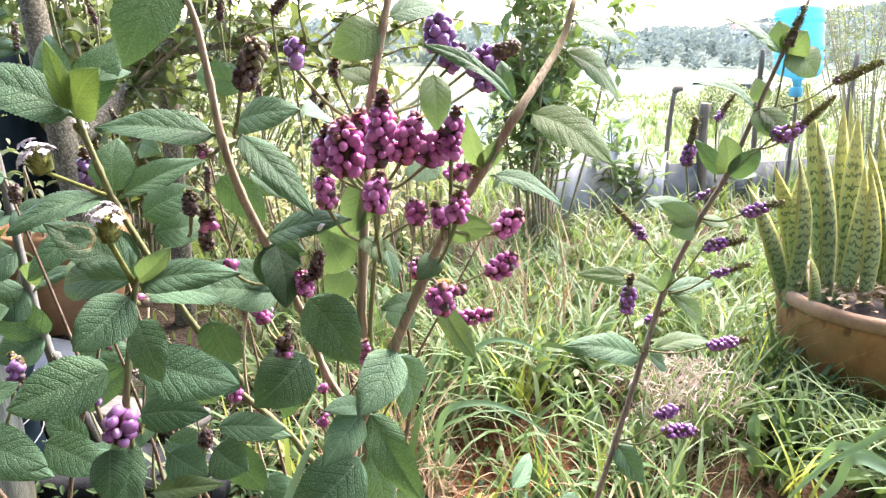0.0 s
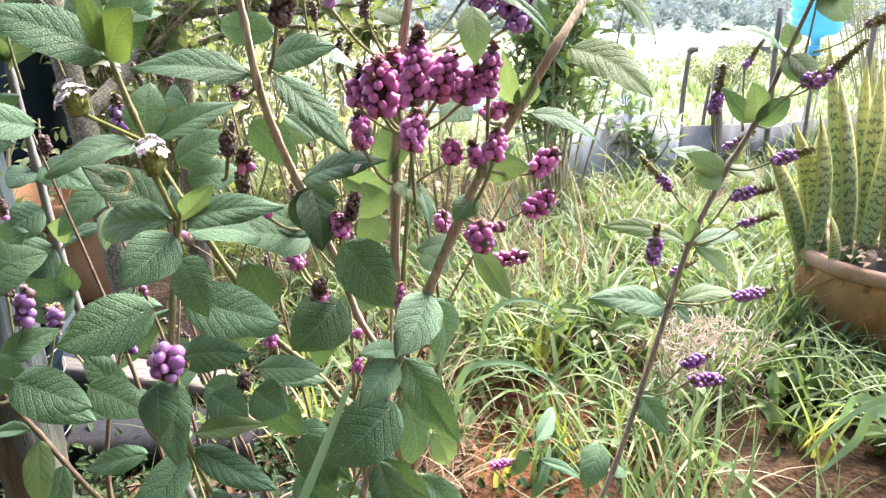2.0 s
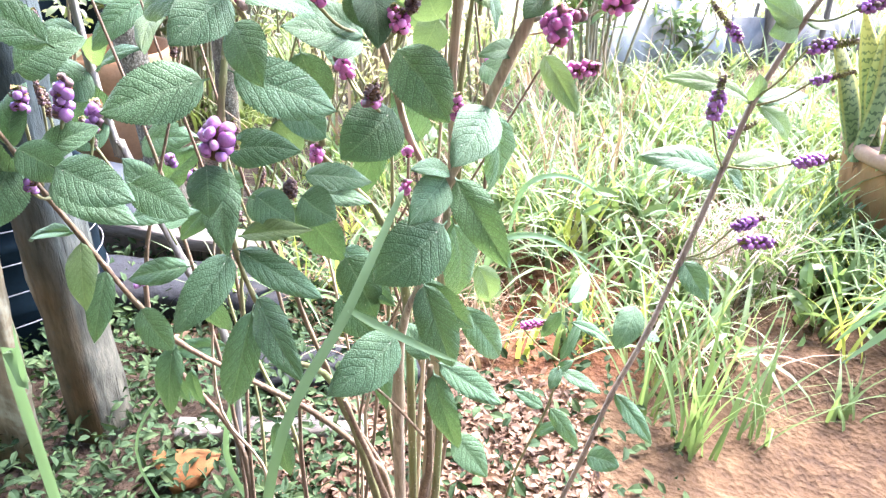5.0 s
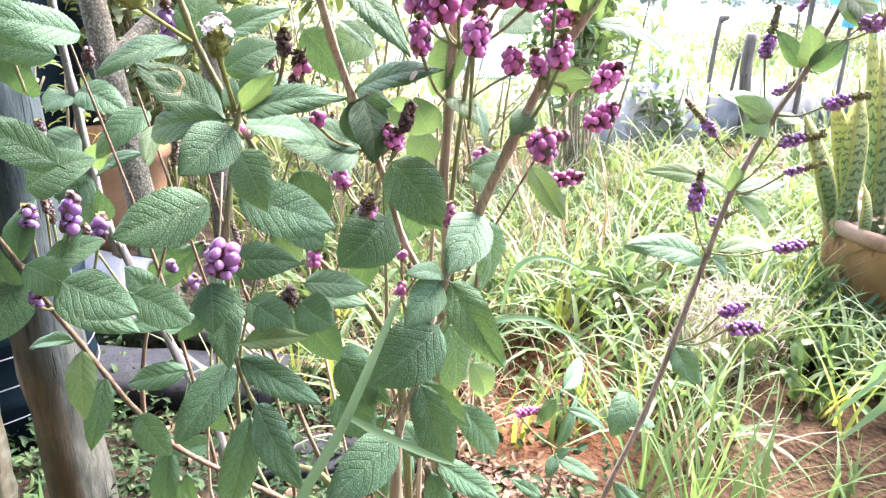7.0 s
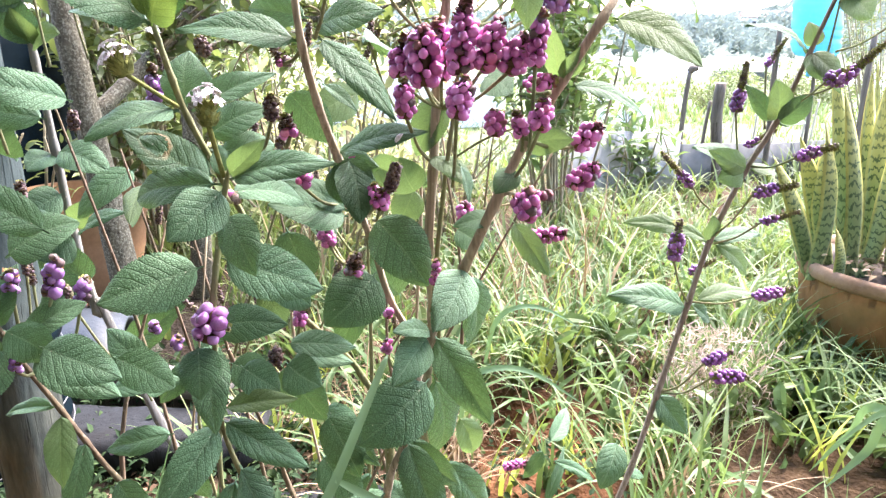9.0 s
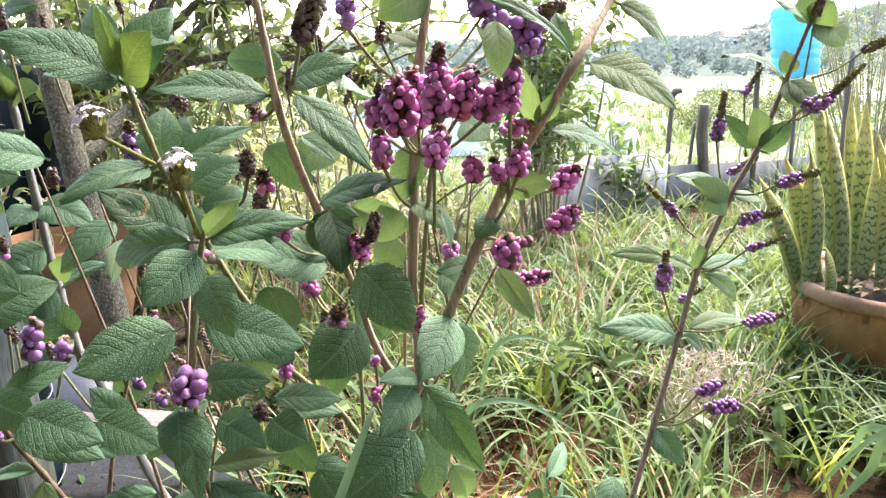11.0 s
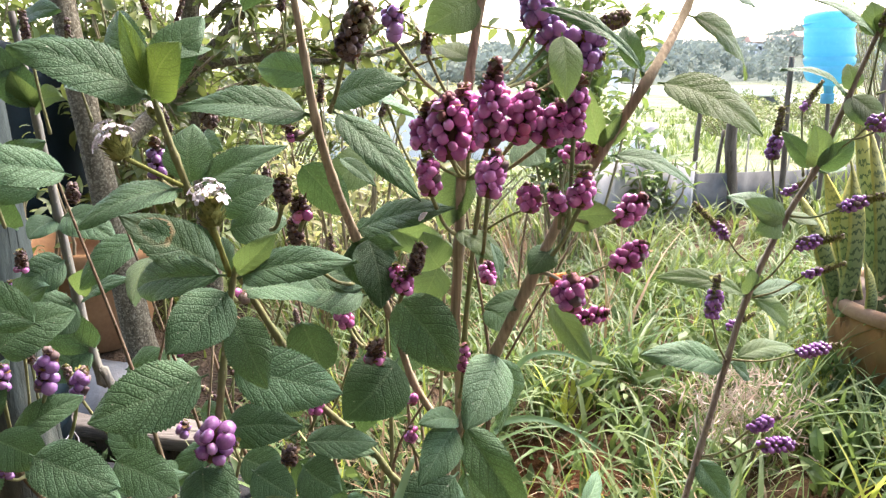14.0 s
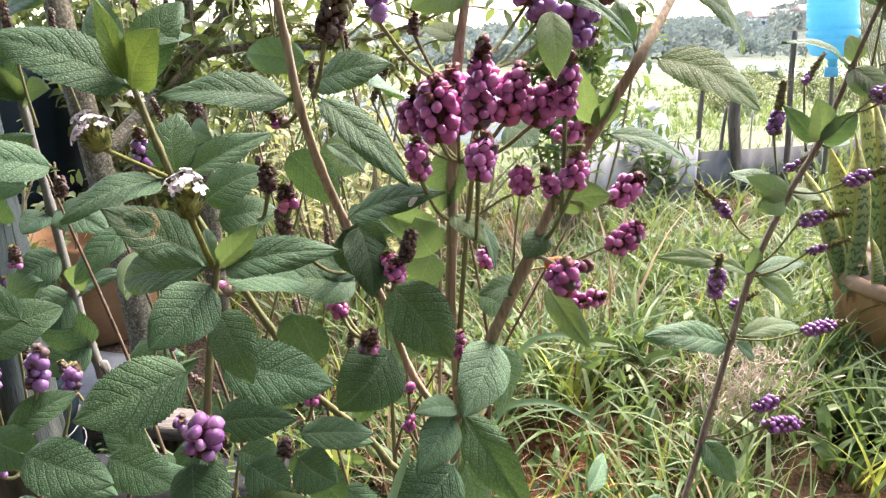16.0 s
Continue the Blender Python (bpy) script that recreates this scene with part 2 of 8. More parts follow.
STRAW = island_leaf_material("dry_straw", (0.14, 0.09, 0.048), (0.26, 0.185, 0.105), (0.41, 0.32, 0.2), (0.4, 0.3, 0.15), 0.1, 0.8)


def soil_material():
    n = Nodes("red_soil")
    p = n.coord("Object")
    x, y, z = n.split(p)
    wide = n.noise(p, 1.3, 4.0)
    clod = n.noise(p, 26.0, 6.0, 0.65)
    grit = n.cells(p, 75.0, "F1")
    col = n.ramp(n.math("ADD", n.math("MULTIPLY", wide, 0.5), n.math("MULTIPLY", clod, 0.5)), (0.34, (0.02, 0.0112, 0.0054)), (0.5, (0.06, 0.036, 0.0165)), (0.66, (0.106, 0.071, 0.036)))
    col = n.mix(n.ramp(grit, (0.06, (0.25, 0.25, 0.25)), (0.16, (0, 0, 0))), col, (0.17, 0.125, 0.078))
    # red earth turned up round the dug hollow
    dx, dy = n.math("SUBTRACT", x, 0.12), n.math("SUBTRACT", y, 1.46)
    away = n.math("ADD", n.math("SQRT", n.math("ADD", n.math("MULTIPLY", dx, dx), n.math("MULTIPLY", dy, dy))), n.math("MULTIPLY", n.math("SUBTRACT", clod, 0.5), 0.25))
    col = n.mix(n.ramp(away, (0.16, (0.9, 0.9, 0.9)), (0.34, (0, 0, 0))), col, n.ramp(clod, (0.35, (0.06, 0.022, 0.009)), (0.65, (0.17, 0.072, 0.03))))
    # the soil turns darker and less red towards -x, with an uneven edge
    leftward = n.math("ADD", n.math("MULTIPLY", x, -1.0), n.math("MULTIPLY", n.math("SUBTRACT", wide, 0.5), 0.5))
    col = n.mix(n.ramp(leftward, (0.28, (0, 0, 0)), (0.42, (0.85, 0.85, 0.85))), col, n.ramp(clod, (0.35, (0.012, 0.009, 0.006)), (0.65, (0.045, 0.033, 0.022))))
    # past the fence the ground is a green field, then dry pasture
    far = n.ramp(n.noise(p, 0.5, 7.0, 0.65), (0.38, (0.05, 0.075, 0.03)), (0.5, (0.1, 0.13, 0.055)), (0.62, (0.2, 0.2, 0.12)))
    wild = n.math("ADD", y, n.math("MULTIPLY", n.noise(p, 1.5), 1.5))
    col = n.mix(n.ramp(n.math("MULTIPLY", wild, 0.1), (0.5, (0, 0, 0)), (0.62, (1, 1, 1))), col, far)
    hill = n.ramp(n.noise(p, 0.03, 6.0), (0.35, (0.024, 0.04, 0.027)), (0.52, (0.038, 0.057, 0.038)), (0.66, (0.062, 0.08, 0.05)))
    col = n.mix(n.ramp(n.math("MULTIPLY", y, 0.005), (0.4, (0, 0, 0)), (0.6, (1, 1, 1))), col, hill)
    n.bump(n.math("ADD", clod, n.math("MULTIPLY", grit, 0.4)), 1.0, 0.02)
    return n.finish(col, 0.92, spec=0.2)


def wood_material(name, a, b, stain, along=(40, 40, 3), patchy=5.0):
    n = Nodes(name)
    p = n.coord("Object")
    grain = n.noise(n.scaled(p, along), 1.6, 7.0, 0.65)
    patch = n.noise(p, patchy, 5.0)
    col = n.ramp(grain, (0.32, a), (0.68, b))
    col = n.mix(n.ramp(patch, (0.48, (0, 0, 0)), (0.68, (0.75, 0.75, 0.75))), col, stain)
    crack = n.ramp(n.noise(n.scaled(p, tuple(2.2 * k for k in along)), 1.0, 2.0), (0.3, (1, 1, 1)), (0.36, (0, 0, 0)))
    col = n.mix(n.math("MULTIPLY", crack, 0.6), col, tuple(0.25 * k for k in a))
    n.bump(n.math("SUBTRACT", grain, n.math("MULTIPLY", crack, 0.6)), 0.7, 0.004)
    return n.finish(col, 0.85, spec=0.2)


def post_material():
    """Grey weathered timber, stained brown by the soil over its lower part."""
    n = Nodes("weathered_post")
    p = n.coord("Object")
    grain = n.noise(n.scaled(p, (42, 42, 9)), 1.6, 7.0, 0.65)
    patch = n.noise(n.scaled(p, (9, 9, 3)), 1.0, 5.0)
    x, y, z = n.split(p)
    down = n.ramp(n.math("ADD", n.math("SUBTRACT", 0.6, z), n.math("MULTIPLY", n.math("SUBTRACT", patch, 0.5), 0.8)), (0.02, (0, 0, 0)), (0.3, (0.92, 0.92, 0.92)))
    along = n.math("SUBTRACT", n.math("MULTIPLY", y, 0.127), n.math("MULTIPLY", x, 0.99))
    front = n.ramp(n.math("MULTIPLY", n.math("SUBTRACT", along, 0.803), 80.0), (0.1, (0, 0, 0)), (0.5, (0.9, 0.9, 0.9)))
    blotch = n.math("ADD", n.math("MULTIPLY", grain, 0.5), n.math("MULTIPLY", n.noise(n.scaled(p, (26, 26, 13)), 1.0, 6.0, 0.6), 0.5))
    grey = n.ramp(blotch, (0.36, (0.03, 0.031, 0.021)), (0.52, (0.064, 0.065, 0.046)), (0.66, (0.128, 0.126, 0.09)))
    brown = n.mix(n.ramp(patch, (0.5, (0, 0, 0)), (0.62, (0.8, 0.8, 0.8))), n.ramp(blotch, (0.36, (0.06, 0.044, 0.022)), (0.64, (0.145, 0.11, 0.06))), n.ramp(blotch, (0.36, (0.085, 0.044, 0.016)), (0.64, (0.175, 0.1, 0.042))))
    worn = n.mix(front, grey, brown)
    col = n.mix(down, n.ramp(grain, (0.3, (0.018, 0.028, 0.026)), (0.7, (0.068, 0.09, 0.083))), worn)
    lichen = n.ramp(n.noise(p, 60.0, 4.0), (0.6, (0, 0, 0)), (0.68, (0.35, 0.35, 0.35)))
    col = n.mix(lichen, col, (0.06, 0.07, 0.06))
    crack = n.ramp(n.noise(n.scaled(p, (130, 130, 5)), 1.0, 2.0), (0.3, (1, 1, 1)), (0.36, (0, 0, 0)))
    col = n.mix(n.math("MULTIPLY", crack, 0.4), col, (0.01, 0.01, 0.008))
    n.bump(n.math("SUBTRACT", grain, n.math("MULTIPLY", crack, 0.6)), 0.8, 0.004)
    return n.finish(col, 0.9, spec=0.15)


def plain_material(name, a, b, scale=8.0, rough=0.6, bump=0.3, depth=0.003, glow=0.0, through=None, spec=0.4):
    n = Nodes(name)
    p = n.coord("Object")
    wide, fine = n.noise(p, scale, 4.0), n.noise(p, scale * 9, 4.0)
    col = n.ramp(n.math("ADD", n.math("MULTIPLY", wide, 0.65), n.math("MULTIPLY", fine, 0.35)), (0.32, a), (0.68, b))
    n.bump(n.math("ADD", fine, wide), bump, depth)
    return n.finish(col, n.math("ADD", rough - 0.08, n.math("MULTIPLY", fine, 0.16)), glow, through, spec)


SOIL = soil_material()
POST_WOOD = wood_material("blackened_wood", (0.008, 0.0095, 0.0105), (0.024, 0.028, 0.031), (0.018, 0.018, 0.018))
OLD_POST = post_material()
BOARD_WOOD = wood_material("lichened_board", (0.12, 0.1, 0.055), (0.3, 0.25, 0.15), (0.33, 0.35, 0.24), (40, 40, 5), 32.0)
DARK_WOOD = wood_material("dark_stake", (0.065, 0.054, 0.042), (0.18, 0.152, 0.12), (0.13, 0.105, 0.08))
CANE = wood_material("pale_cane", (0.3, 0.27, 0.2), (0.5, 0.46, 0.36), (0.4, 0.38, 0.3))
PALE_WOOD = wood_material("pale_plank", (0.09, 0.082, 0.07), (0.19, 0.175, 0.15), (0.12, 0.108, 0.088), (4, 60, 60))
BARK = wood_material("lichen_bark", (0.045, 0.04, 0.026), (0.14, 0.124, 0.085), (0.31, 0.3, 0.22), (45, 45, 18), 170.0)
TWIG = wood_material("thicket_twig", (0.16, 0.13, 0.08), (0.36, 0.31, 0.21), (0.28, 0.28, 0.17), (60, 60, 10))
TERRACOTTA = wood_material("terracotta", (0.185, 0.09, 0.032), (0.35, 0.182, 0.074), (0.19, 0.14, 0.055), (9, 9, 5), 7.0)
RIM_CLAY = plain_material("terracotta_rim", (0.2, 0.115, 0.06), (0.36, 0.23, 0.14), 9.0, 0.75, 0.5, 0.004)
ORANGE_CLAY = plain_material("orange_clay", (0.22, 0.115, 0.05), (0.36, 0.2, 0.1), 9.0, 0.9)
SHERD_CLAY = plain_material("sherd_clay", (0.085, 0.036, 0.011), (0.15, 0.066, 0.02), 30.0, 0.85, 0.4, 0.002, spec=0.2)
BLACK_PLASTIC = plain_material("black_plastic", (0.002, 0.0052, 0.0068), (0.0045, 0.0115, 0.0155), 10.0, 0.7, 0.15, 0.002, spec=0.04)
BLUE_PLASTIC = plain_material("blue_bottle_plastic", (0.08, 0.38, 0.5), (0.2, 0.56, 0.68), 5.0, 0.25, 0.3, 0.006, 0.55, (0.16, 0.62, 0.78))
DARK_SHEET = plain_material("dark_sheet", (0.035, 0.042, 0.046), (0.08, 0.092, 0.098), 12.0, 0.45)
PALE_SHEET = plain_material("pale_sheet", (0.2, 0.205, 0.2), (0.3, 0.305, 0.295), 3.0, 0.7)
GREY_SHEET = plain_material("grey_sheet", (0.05, 0.055, 0.053), (0.1, 0.106, 0.1), 4.0, 0.9)
WHITE_WALL = plain_material("whitewash", (0.72, 0.71, 0.68), (0.84, 0.83, 0.8), 2.0, 0.8)
WHITE_PLASTIC = plain_material("white_plastic", (0.7, 0.68, 0.66), (0.84, 0.82, 0.8), 6.0, 0.5)
PINK_PLASTIC = plain_material("pink_plastic", (0.78, 0.66, 0.63), (0.85, 0.74, 0.7), 6.0, 0.5)
ROAD_GREY = plain_material("pale_road", (0.5, 0.49, 0.46), (0.66, 0.64, 0.6), 0.4, 0.9)
ROOF_TILE = plain_material("roof_tile", (0.3, 0.16, 0.11), (0.42, 0.25, 0.18), 1.0, 0.8)
HOUSE_GLASS = plain_material("dark_window", (0.04, 0.05, 0.06), (0.08, 0.09, 0.1), 1.0, 0.2)
# plaster of the added unseen wall and slab, kept dull to bounce little light
PLASTER = plain_material("unseen_plaster", (0.2, 0.19, 0.17), (0.3, 0.28, 0.25), 1.5, 0.9)
POT_SOIL = dry_material("potting_soil", (0.04, 0.03, 0.022), (0.17, 0.13, 0.1), 40.0)
WIRE = plain_material("steel_wire", (0.12, 0.125, 0.13), (0.2, 0.205, 0.21), 40.0, 0.6)
FLAKE = plain_material("orange_fungus", (0.6, 0.16, 0.03), (0.75, 0.26, 0.06), 90.0, 0.7)


def snake_leaf_material():
    n = Nodes("snake_plant_leaf")
    u, v, _ = n.split(n.coord("UV"))
    rnd = n.chance()
    wob = n.noise(n.scaled(n.coord("UV"), (2.6, 9.0, 1.0)), 1.6, 4.0)
    band = n.math("SINE", n.math("ADD", n.math("MULTIPLY", v, 120.0), n.math("ADD", n.math("MULTIPLY", wob, 17.0), n.math("MULTIPLY", rnd, 40.0))))
    pale = n.mix(n.ramp(v, (0.4, (0, 0, 0)), (0.95, (1, 1, 1))), (0.21, 0.3, 0.13), (0.58, 0.53, 0.17))
    pale = n.mix(n.math("MULTIPLY", n.math("SUBTRACT", 1.0, v), n.math("MULTIPLY", rnd, 0.9)), pale, (0.09, 0.15, 0.07))
    col = n.mix(n.math("MULTIPLY", n.ramp(band, (0.4, (0, 0, 0)), (0.8, (1, 1, 1))), n.ramp(v, (0.6, (1, 1, 1)), (0.97, (0.25, 0.25, 0.25)))), pale, (0.03, 0.075, 0.035))
    edge = n.math("ABSOLUTE", n.math("SUBTRACT", u, 0.5))
    col = n.mix(n.math("MULTIPLY", n.ramp(edge, (0.36, (0, 0, 0)), (0.41, (1, 1, 1))), n.ramp(v, (0.1, (0.25, 0.25, 0.25)), (0.7, (0.95, 0.95, 0.95)))), col, (0.44, 0.4, 0.1))
    n.bump(n.noise(n.scaled(n.coord("UV"), (40.0, 6.0, 1.0)), 1.0, 4.0), 0.2, 0.001)
    return n.finish(col, 0.42, 0.1, (0.35, 0.4, 0.08), 0.4)


SNAKE = snake_leaf_material()

# ---- building blocks ----
def part(name, bm, material, parent=None, label="", smooth=True):
    """Links a bmesh as one mesh object, under a thing or a part."""
    me = bpy.data.meshes.new(name)
    bm.to_mesh(me)
    bm.free()
    return linked(name, me, material, parent, label, smooth)


def linked(name, me, material, parent=None, label="", smooth=True):
    if smooth:
        me.polygons.foreach_set("use_smooth", [True] * len(me.polygons))
    if material and not me.materials:
        me.materials.append(material)
    ob = new(name, me)
    if parent:
        ob.parent = parent
        ob.matrix_parent_inverse = parent.matrix_world.inverted()
    if label:
        ob["label"] = label
    return ob


def thing(name, at, label, category, group="", kind=""):
    ob = new(name)
    ob.location = at
    ob.empty_display_size = 0.02
    bpy.context.view_layer.update()
    return tagged(ob, label, category, group, kind)


def smooth_path(pts, steps=5):
    """A Catmull-Rom line through points of 3 or 4 numbers."""
    p = [Vector(q) for q in pts]
    p = [p[0] * 2 - p[1], *p, p[-1] * 2 - p[-2]]
    out = []
    for a, b, c, d in zip(p, p[1:], p[2:], p[3:]):
        for i in range(steps):
            t = i / steps
            out.append(0.5 * (2 * b + (c - a) * t + (2 * a - 5 * b + 4 * c - d) * t * t + (3 * b - a - 3 * c + d) * t ** 3))
    return out + [p[-2]]


def tube(bm, pts, radii, sides=8, knobs=0.0, steps=5, ridge=0.0):
    """A tapered round bar along pts; knobs swells it at the joints, ridge gives it four blunt edges."""
    line = smooth_path([(*p, r) for p, r in zip(pts, radii)], steps)
    rings, x = [], None
    for i, q in enumerate(line):
        here = q.to_3d()
        ahead = (line[min(i + 1, len(line) - 1)].to_3d() - line[max(i - 1, 0)].to_3d()).normalized()
        x = (x - ahead * x.dot(ahead)).normalized() if x else ahead.orthogonal().normalized()
        y = ahead.cross(x)
        r = q[3] * (1 + (knobs if i % steps == 0 and 0 < i < len(line) - 1 else 0))
        rings.append([bm.verts.new(here + (x * math.cos(a) + y * math.sin(a)) * r * (1 + ridge * math.cos(4 * a))) for a in [k * math.tau / sides for k in range(sides)]])
    for a, b in zip(rings, rings[1:]):
        for k in range(sides):
            bm.faces.new((a[k], a[(k + 1) % sides], b[(k + 1) % sides], b[k]))
    bm.faces.new(rings[0][::-1])
    bm.faces.new(rings[-1])
    return bm


def lathe(bm, profile, sides=40, at=(0, 0, 0), close=True):
    """A turned body from (radius, height) pairs."""
    rings = [[bm.verts.new((at[0] + r * math.cos(k * math.tau / sides), at[1] + r * math.sin(k * math.tau / sides), at[2] + h)) for k in range(sides)] for r, h in profile]
    for a, b in zip(rings, rings[1:]):
        for k in range(sides):
            bm.faces.new((a[k], a[(k + 1) % sides], b[(k + 1) % sides], b[k]))
    if close:
        bm.faces.new(rings[0][::-1])
        bm.faces.new(rings[-1])
    return bm


def beam(bm, a, b, w, h, rough=0.0, seed=1, cuts=6, up=(0, 0, 1)):
    """A squared timber from a to b, a little worn."""
    a, b = Vector(a), Vector(b)
    ahead = (b - a).normalized()
    side = ahead.cross(Vector(up))
    side = side.normalized() if side.length > 0.01 else Vector((1, 0, 0))
    top = side.cross(ahead)
    rnd = random.Random(seed)
    rings = []
    c = min(w, h) * 0.16
    shape = [(-w / 2 + c, -h / 2), (w / 2 - c, -h / 2), (w / 2, -h / 2 + c), (w / 2, h / 2 - c), (w / 2 - c, h / 2), (-w / 2 + c, h / 2), (-w / 2, h / 2 - c), (-w / 2, -h / 2 + c)]
    for i in range(cuts + 1):
        mid = a.lerp(b, i / cuts)
        rings.append([bm.verts.new(mid + side * (x + rnd.uniform(-rough, rough)) + top * (y + rnd.uniform(-rough, rough))) for x, y in shape])
    for p, q in zip(rings, rings[1:]):
        for k in range(8):
            bm.faces.new((p[k], p[(k + 1) % 8], q[(k + 1) % 8], q[k]))
    bm.faces.new(rings[0][::-1])
    bm.faces.new(rings[-1])
    bmesh.ops.recalc_face_normals(bm, faces=bm.faces)
    return bm


def stuff(name, verts, faces, material, label, category, smooth=False):
    me = bpy.data.meshes.new(name)
    me.from_pydata(verts, [], faces)
    ob = linked(name, me, material, None, label, smooth)
    return tagged(ob, label, category, kind="stuff")


# ---- lantana leaves, fruit and flowers ----
def lantana_leaf_mesh(name, fold, arch, twist, seed, width=0.56, eaten=False):
    """One leaf a metre long, from its stalk at the origin along y; ovate, toothed, quilted between its veins and folded on its midrib."""
    rnd = random.Random(seed)
    nu, nv = 14, 56
    bm = bmesh.new()
    uv = bm.loops.layers.uv.new()
    grid = []
    sway, full = rnd.uniform(-0.06, 0.06), rnd.uniform(0.72, 0.88)
    peak = 0.52 / (0.52 + full)
    top = peak ** 0.52 * (1 - peak) ** full
    for j in range(nv + 1):
        v = j / nv
        s = min(1.0, max(0.0, (v - 0.07) / 0.93))
        half = 0.52 * width * s ** 0.52 * (1 - s) ** full / top
        half = max(half, 0.009)
        row = []
        for i in range(nu + 1):
            u = i / nu * 2 - 1
            au = abs(u)
            x = u * half
            if i in (0, nu) and half > 0.02:
                x *= 1 + (0.035 if j % 2 else -0.025)
            groove = max(0.0, math.sin((v - 0.275 * au) * 50.0)) ** 3 * min(1, au * 4) * (1 - 0.45 * au)
            z = fold * abs(x) + arch * 4 * v * (1 - v) * 0.25 - 0.012 * groove * (half / 0.25) + twist * x * v
            z += 0.022 * math.sin(v * 7 + seed + u) * au * au + 0.008 * math.sin(v * 17 + seed * 2 + 2 * u) * au ** 3 - 0.07 * v ** 3
            z -= 0.03 * au ** 3
            if au < 0.1:
                z -= 0.009
            row.append((bm.verts.new((x + sway * math.sin(math.pi * v), v, z)), (i / nu, v)))
        grid.append(row)
    for a, b in zip(grid, grid[1:]):
        for k in range(nu):
            q = (a[k], a[k + 1], b[k + 1], b[k])
            if eaten and ((a[k][1][0] - 0.56) / 0.26) ** 2 + ((a[k][1][1] - 0.7) / 0.13) ** 2 < 1:
                continue
            f = bm.faces.new([w[0] for w in q])
            for lp, w in zip(f.loops, q):
                lp[uv].uv = w[1]
    me = bpy.data.meshes.new(name)
    bm.to_mesh(me)
    bm.free()
    me.polygons.foreach_set("use_smooth", [True] * len(me.polygons))
    return me


LEAF_SHAPES = [(0.1, 0.2, 0.1), (0.15, 0.28, -0.12), (0.08, 0.28, 0.14), (0.22, 0.18, -0.08), (0.13, 0.42, 0.1), (0.06, 0.3, -0.16)]
LEAF_MESHES = {}


def leaf_data(shape, material):
    key = shape, material.name
    if key not in LEAF_MESHES:
        me = lantana_leaf_mesh("leaf", *LEAF_SHAPES[shape], seed=shape + 3, eaten=material is LEAF_DRIED)
        me.materials.append(material)
        LEAF_MESHES[key] = me
    return LEAF_MESHES[key]


def leaf(plant, base, tip, width, up=(0.0, -0.7, 0.7), shape=0, material=None, label=""):
    """A leaf of the plant from its base to its tip; up is the way its upper face looks."""
    base, tip = Vector(base), Vector(tip)
    y = tip - base
    length = y.length
    y.normalize()
    z = Vector(up)
    z = (z - y * z.dot(y)).normalized()
    x = y.cross(z)
    m = Matrix((x, y, z)).transposed().to_4x4()
    m.translation = base
    ob = new("leaf", leaf_data(shape, material or LEAF))
    ob.parent = plant
    ob.matrix_parent_inverse = plant.matrix_world.inverted()
    ob.matrix_basis = m @ Matrix.Diagonal((0.9 * width / 0.56, length, length, 1))
    if label:
        ob["label"] = label
    return ob


def stem(plant, material, *nodes, knobs=0.22, name="stem", label=""):
    """A jointed stem through nodes (x, y, z, radius)."""
    bm = bmesh.new()
    tube(bm, [n[:3] for n in nodes], [n[3] for n in nodes], 12, knobs, 6, 0.11)
    return part(name, bm, material, plant, label)


def ball_mesh(name, material, dent, shift=Vector()):
    bm = bmesh.new()
    bmesh.ops.create_icosphere(bm, subdivisions=2, radius=1.0)
    for v in bm.verts:
        v.co *= 1 + dent * noise.noise(v.co * 1.7 + shift)
        v.co *= 1 - 0.12 * max(0.0, v.co.normalized().z - 0.72) / 0.28
        v.co.z *= 0.92
    me = bpy.data.meshes.new(name)
    bm.to_mesh(me)
    bm.free()
    me.polygons.foreach_set("use_smooth", [True] * len(me.polygons))
    me.materials.append(material)
    return me


BERRY_MESH = {m.name: [ball_mesh("berry", m, d, Vector((5.0 * k, 3.0, k))) for k, d in enumerate(dents)]
              for m, dents in ((BERRY, (0.14, 0.2, 0.24)), (BERRY_PINK, (0.14, 0.2, 0.24)), (BERRY_PURPLE, (0.12, 0.18, 0.22)), (BERRY_LILAC, (0.14, 0.22, 0.26)), (BERRY_VIOLET, (0.12, 0.18, 0.22)), (BERRY_MAROON, (0.5, 0.6, 0.7)), (BERRY_DARK, (0.5, 0.6, 0.7)), (BERRY_GREEN, (0.3, 0.4, 0.5)))}
CLUSTERS = []


